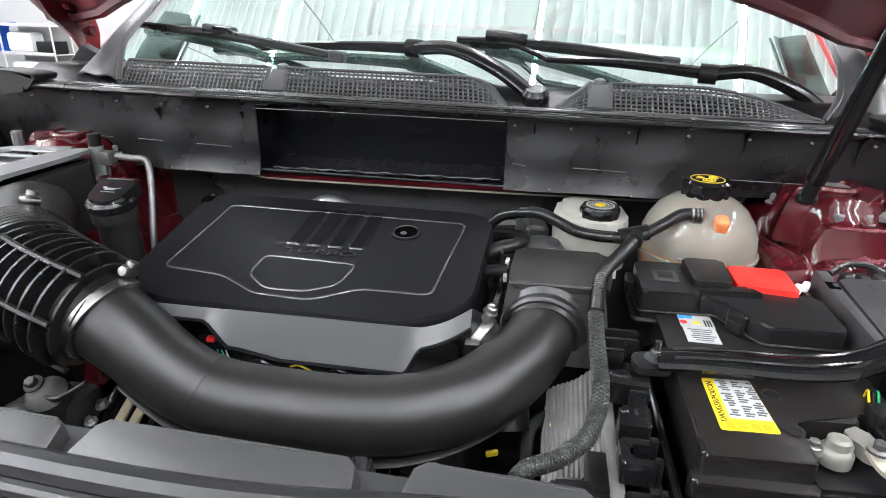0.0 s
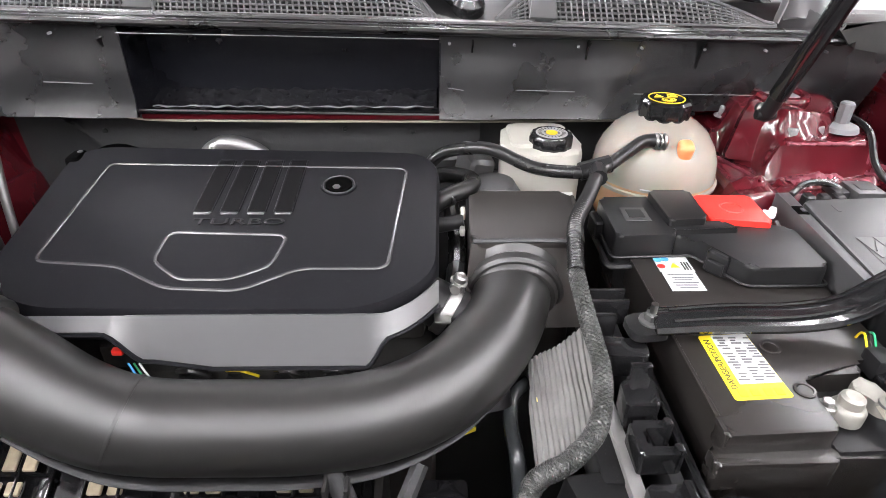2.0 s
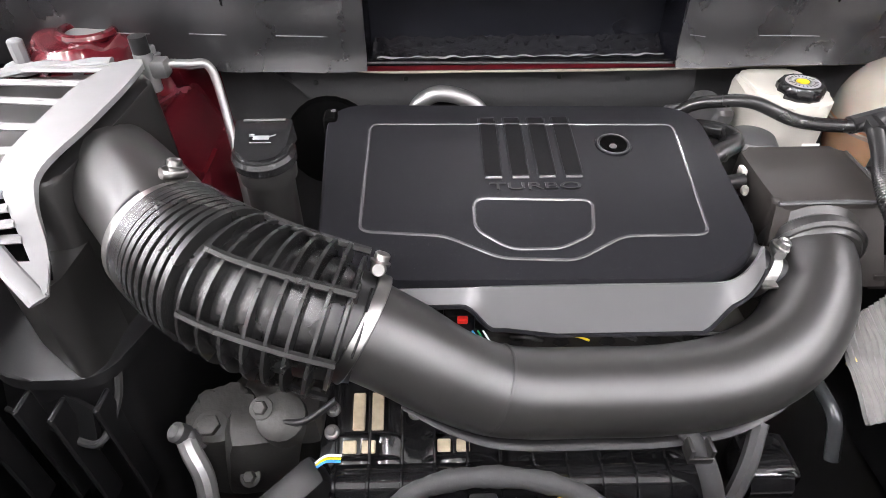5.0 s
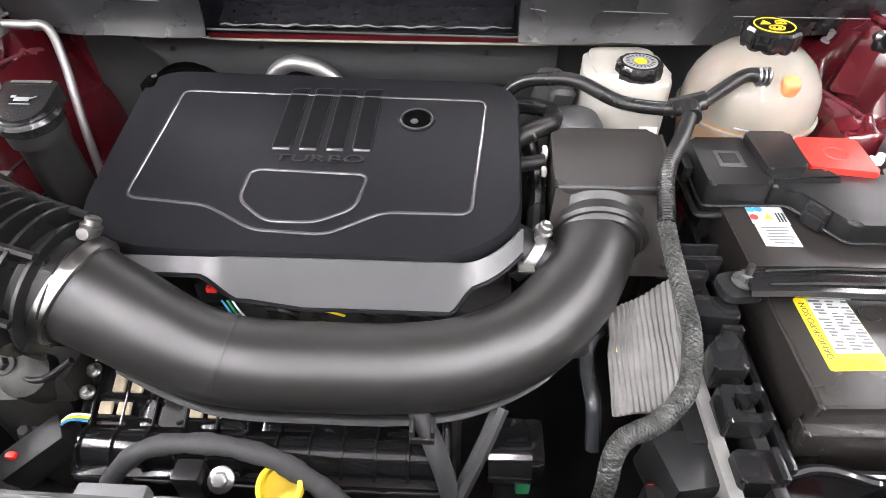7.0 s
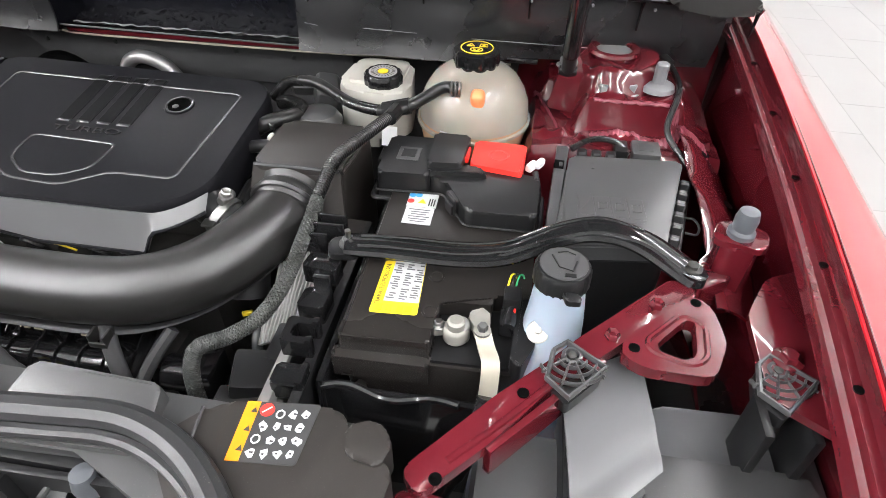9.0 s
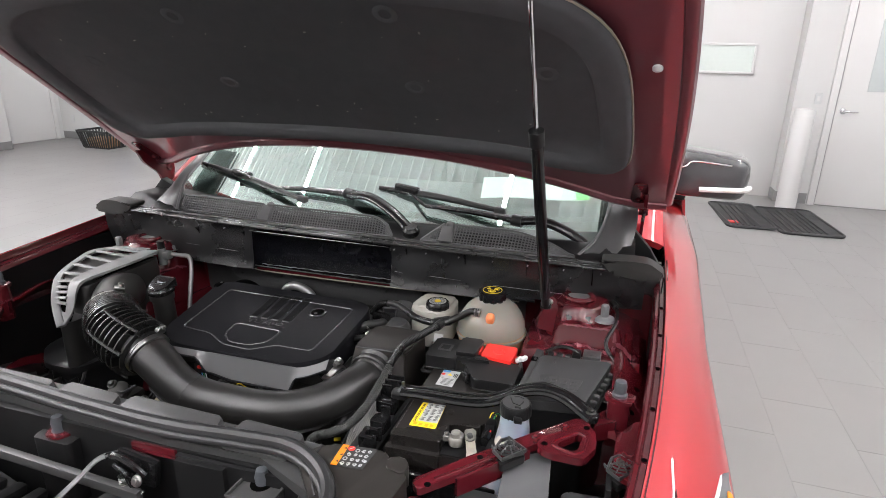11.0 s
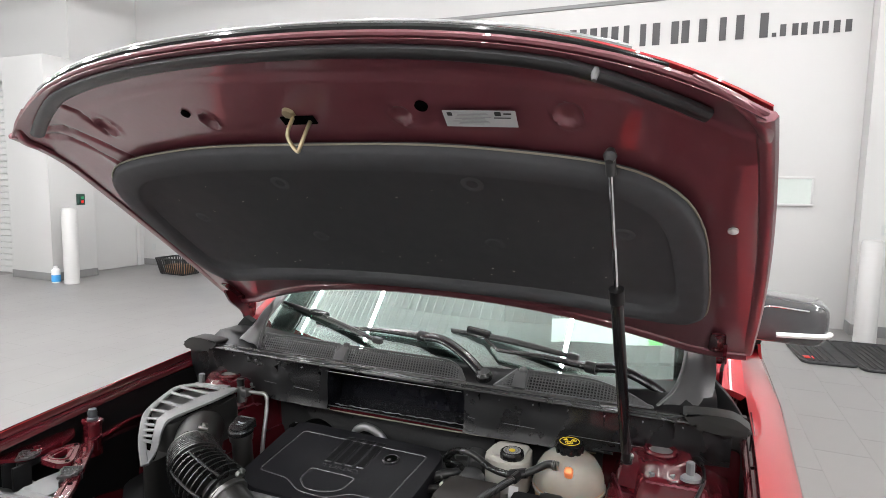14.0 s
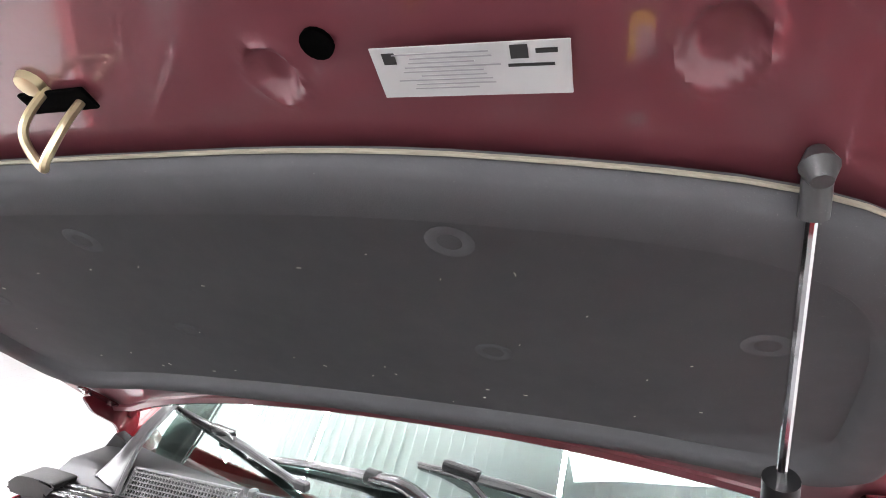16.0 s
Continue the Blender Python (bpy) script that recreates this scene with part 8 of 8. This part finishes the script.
def tie_bar(s):
    ob = thing("tie_bar", "dark red painted steel corner brace with a triangular hole", "brace", (0, 0, 0), "corner braces")
    def px(pts):
        return [(x * s, y) for x, y in pts]
    arm = px([(0.452, 0.333), (0.468, 0.316), (0.511, 0.362), (0.556, 0.419), (0.600, 0.462), (0.690, 0.550), (0.667, 0.566), (0.576, 0.474), (0.553, 0.447), (0.514, 0.407)])
    part("arm", prism(arm, 0.868, 0.880, 0.003, corner=0.008), BAYRED, ob)
    part("arm_flange", prism(px([(0.509, 0.362), (0.514, 0.358), (0.602, 0.458), (0.596, 0.462)]), 0.846, 0.876, 0.002), BAYRED, ob)
    part("arm_ridge", tube([(0.484 * s, 0.345, 0.880), (0.520 * s, 0.382, 0.881), (0.575 * s, 0.446, 0.881)], 0.003, 8, 6, 0.6), BAYRED, ob)
    for x, y in ((0.648, 0.526), (0.606, 0.482)):
        part("weld_nut", lathe([(0.0068, 0.879), (0.0066, 0.884), (0.005, 0.886), (0.003, 0.883), (0.001, 0.883)], (x * s, y, 0), seg=6), BAYRED, ob)
    outer, inner = px([(0.609, 0.460), (0.616, 0.478), (0.680, 0.540), (0.695, 0.526), (0.700, 0.485), (0.684, 0.446), (0.628, 0.447)]), px([(0.641, 0.475), (0.669, 0.507), (0.677, 0.505), (0.673, 0.468), (0.664, 0.460), (0.643, 0.466)])
    rim = px([(0.633, 0.477), (0.667, 0.514), (0.685, 0.504), (0.681, 0.465), (0.667, 0.455), (0.636, 0.466)])
    bm = bmesh.new()
    def even(loop, count=40):
        loop = [Vector(p) for p in loop]
        mid = Vector((0.663 * s, 0.486))
        out = []
        for k in range(count):
            d = Vector((math.cos(2 * math.pi * k / count), math.sin(2 * math.pi * k / count)))
            best = 0.0
            for p, q in zip(loop, loop[1:] + loop[:1]):
                e = q - p
                det = d.x * -e.y + d.y * e.x
                if abs(det) > 1e-9:
                    r = p - mid
                    t = (r.x * -e.y + r.y * e.x) / det
                    w = (d.x * r.y - d.y * r.x) / det
                    if -1e-6 <= w <= 1 + 1e-6 and t > best:
                        best = t
            out.append(mid + d * best)
        return out
    oo, ii = even(rounded(outer, 0.010, 4)), even(rounded(inner, 0.006, 4))
    vo = [[bm.verts.new((*p, z)) for p in oo] for z in (0.874, 0.886)]
    vi = [[bm.verts.new((*p, z)) for p in ii] for z in (0.874, 0.886)]
    n = len(oo)
    for k in range(n):
        m = (k + 1) % n
        bm.faces.new((vo[1][k], vo[1][m], vi[1][m], vi[1][k]))
        bm.faces.new((vo[0][k], vi[0][k], vi[0][m], vo[0][m]))
        bm.faces.new((vo[0][k], vo[0][m], vo[1][m], vo[1][k]))
        bm.faces.new((vi[0][k], vi[1][k], vi[1][m], vi[0][m]))
    part("triangle_plate", bm, BAYRED, ob)
    loop = rounded(rim, 0.008, 4)
    part("hole_rim", sweep([Vector((*p, 0.886)) for p in loop + loop[:1]], 0.0026, 6), BAYRED, ob)
    for x, y in ((0.622, 0.467), (0.681, 0.529), (0.534, 0.411), (0.478, 0.330)):
        part("pin_hole", lathe([(0.0048, 0), (0.0048, 0.0012), (0.002, 0.0012)], (x * s, y, 0.8798 if y < 0.42 else 0.8855), seg=14), VOID, ob)
    part("stop_tower", join(prism(px([(0.708, 0.588), (0.748, 0.590), (0.746, 0.626), (0.712, 0.624)]), 0.82, 0.905, 0.006, corner=0.014, taper=0.10), prism(px([(0.700, 0.596), (0.748, 0.584), (0.758, 0.618), (0.712, 0.630)]), 0.902, 0.909, 0.002, corner=0.012)), BAYRED, ob)
    part("stop_gusset", prism(px([(0.69, 0.56), (0.73, 0.585), (0.72, 0.63), (0.695, 0.60)]), 0.84, 0.872, 0.004, corner=0.01), BAYRED, ob)
    part("stop_rubber", lathe([(0.013, 0.908), (0.013, 0.914), (0.0102, 0.917), (0.011, 0.928), (0.009, 0.937), (0.003, 0.938)], (0.728 * s, 0.607, 0), seg=20), STOPGREY, ob, "grey rubber hood stop")
    part("wing_plate", prism(px([(0.724, 0.44), (0.785, 0.40), (0.795, 0.60), (0.755, 0.58), (0.728, 0.53)]), 0.872, 0.880, 0.003, corner=0.01), BAYRED, ob)
    part("wing_bolt", bolt((0.748 * s, 0.48, 0.881), (0, 0, 1), 0.008, 0.007), BAYRED, ob)
    part("front_foot", prism(px([(0.435, 0.225), (0.505, 0.228), (0.512, 0.328), (0.448, 0.336)]), 0.74, 0.852, 0.005, corner=0.012), BAYRED, ob)
    part("foot_rim", sweep([Vector((*p, 0.853)) for p in rounded(px([(0.440, 0.232), (0.500, 0.234), (0.507, 0.322), (0.452, 0.330)]), 0.012)], 0.003, 6), BAYRED, ob)
    part("foot_stop", lathe([(0.016, 0.852), (0.014, 0.856), (0.010, 0.858), (0.0105, 0.868), (0.0085, 0.878), (0.003, 0.879)], (0.476 * s, 0.290, 0), seg=20), STOPGREY, ob, "grey rubber stop")
    return ob


def lamp_unit(s):
    ob = thing("headlamp_housing", "black plastic headlamp housing behind the grille", "headlamp", (0, 0, 0), "headlamp housings")
    a, b = sorted((0.50 * s, 0.78 * s))
    part("housing_body", span(a, b, 0.08, 0.42, 0.55, 0.82, 0.02), GREY_PLASTIC, ob)
    part("grey_shield", shell(grid(4, 12, lambda a, v, s=s: (s * (0.566 + 0.066 * a + 0.010 * v), 0.450 + 0.036 * a - (0.136 - 0.026 * a) * v, 0.857 + 0.006 * a - 0.004 * math.sin(max(0.0, v - 0.68) * 9.8) - 0.10 * max(0.0, v - 0.94))), 0.004), SHIELD, ob, "satin grey folded cooling shield")
    part("housing_shelf", prism([(0.645 * s, 0.30), (0.79 * s, 0.30), (0.79 * s, 0.480), (0.655 * s, 0.476)], 0.770, 0.800, 0.004, corner=0.012), SHIELD, ob)
    part("shield_skirt", prism([(0.568 * s, 0.43), (0.626 * s, 0.46), (0.63 * s, 0.36), (0.57 * s, 0.30)], 0.80, 0.850, 0.002), PLASTIC, ob)
    for cx, cy, cz in ((0.571, 0.450, 0.886), (0.738, 0.468, 0.880)):
        def at(dx, dy, z, cx=cx, cy=cy):
            return Vector((s * (cx + dx), cy + dy, z))
        rim = [(-0.015, 0.003), (-0.004, 0.014), (0.027, -0.008), (-0.003, -0.042), (-0.020, -0.026)]
        web = part("mount_bracket", prism([(s * (cx + x), cy + y) for x, y in rim], cz - 0.022, cz - 0.010, 0.001, corner=0.004), PLASTIC, ob)
        part("web_rim", sweep([at(x, y, cz) for x, y in rim + rim[:1]], 0.0022, 6, 1.6), LID, web)
        for r in (0.0125, 0.0205, 0.0285):
            part("web_arc", sweep([at(r * math.cos(t), r * math.sin(t), cz) for t in [math.radians(-152 + 134 * i / 12) for i in range(13)]], 0.0011, 5, 2.5), LID, web)
        for deg in (-140, -105, -70, -35):
            part("web_rib", sweep([at(0.007 * math.cos(math.radians(deg)), 0.007 * math.sin(math.radians(deg)), cz), at(0.031 * math.cos(math.radians(deg)), 0.031 * math.sin(math.radians(deg)), cz)], 0.0011, 5, 2.5), LID, web)
        part("screw_boss", lathe([(0.0085, cz - 0.01), (0.0085, cz + 0.001), (0.006, cz + 0.002), (0.005, cz - 0.002), (0.001, cz - 0.002)], (s * cx, cy, 0), seg=20), LID, web)
        part("mount_screw", lathe([(0.004, cz - 0.002), (0.004, cz + 0.0015), (0.002, cz + 0.002)], (s * cx, cy, 0), seg=6), DIRTY_ALU, web)
    for lx in (0.722, 0.758):
        part("mount_leg", span(min((lx - 0.004) * s, (lx + 0.004) * s), max((lx - 0.004) * s, (lx + 0.004) * s), 0.41, 0.45, 0.76, 0.870, 0.002), PLASTIC, ob)
    part("leg_foot", span(min(0.716 * s, 0.764 * s), max(0.716 * s, 0.764 * s), 0.39, 0.452, 0.752, 0.762, 0.002), PLASTIC, ob)
    return ob


for s in (-1, 1):
    lay["now"] = BAY_SIDE[s]
    tie_bar(s)
    lamp_unit(s)
lay["now"] = SQUARE

# ---- floor tiles: single pieces on the walked side, the rest joined ----
tile_mesh = None
count = 0
for i in range(8):
    for j in range(18):
        x0, y0 = 0.82 + 0.3 * i, -0.6 + 0.45 * 0 + 0.6 * j - (0.3 if i % 2 else 0)
        if y0 > 7.4 or x0 > 3.0:
            continue
        if tile_mesh is None:
            first = part("tile", span(0.0008, 0.2992, 0.0008, 0.5992, -0.006, 0.0, 0.0005, 1), TILE, floor)
            tile_mesh = first.data
            first.location = (x0, y0, 0)
        else:
            ob = new("tile", tile_mesh)
            ob.parent, ob.location = floor, (x0, y0, 0)
        count += 1
verts, faces = [], []
for i in range(-34, 22):
    for j in range(-10, 17):
        x0, y0 = 0.82 + 0.3 * i, -0.6 + 0.6 * j - (0.3 if i % 2 else 0)
        if 0 <= i < 8 and 0 <= j < 18 and not (y0 > 7.4 or x0 > 3.0):
            continue
        if x0 < ROOM_L - 0.3 or x0 > ROOM_R:
            continue
        k = len(verts)
        verts += [(x0 + 0.0015, y0 + 0.0015, 0.0), (x0 + 0.2985, y0 + 0.0015, 0.0), (x0 + 0.2985, y0 + 0.5985, 0.0), (x0 + 0.0015, y0 + 0.5985, 0.0)]
        faces.append((k, k + 1, k + 2, k + 3))
far_tiles = bpy.data.meshes.new("tile_field")
far_tiles.from_pydata(verts, [], faces)
far_tiles.materials.append(TILE)
field = new("tile_field", far_tiles)
field.parent = floor
field["kind"] = "stuff"
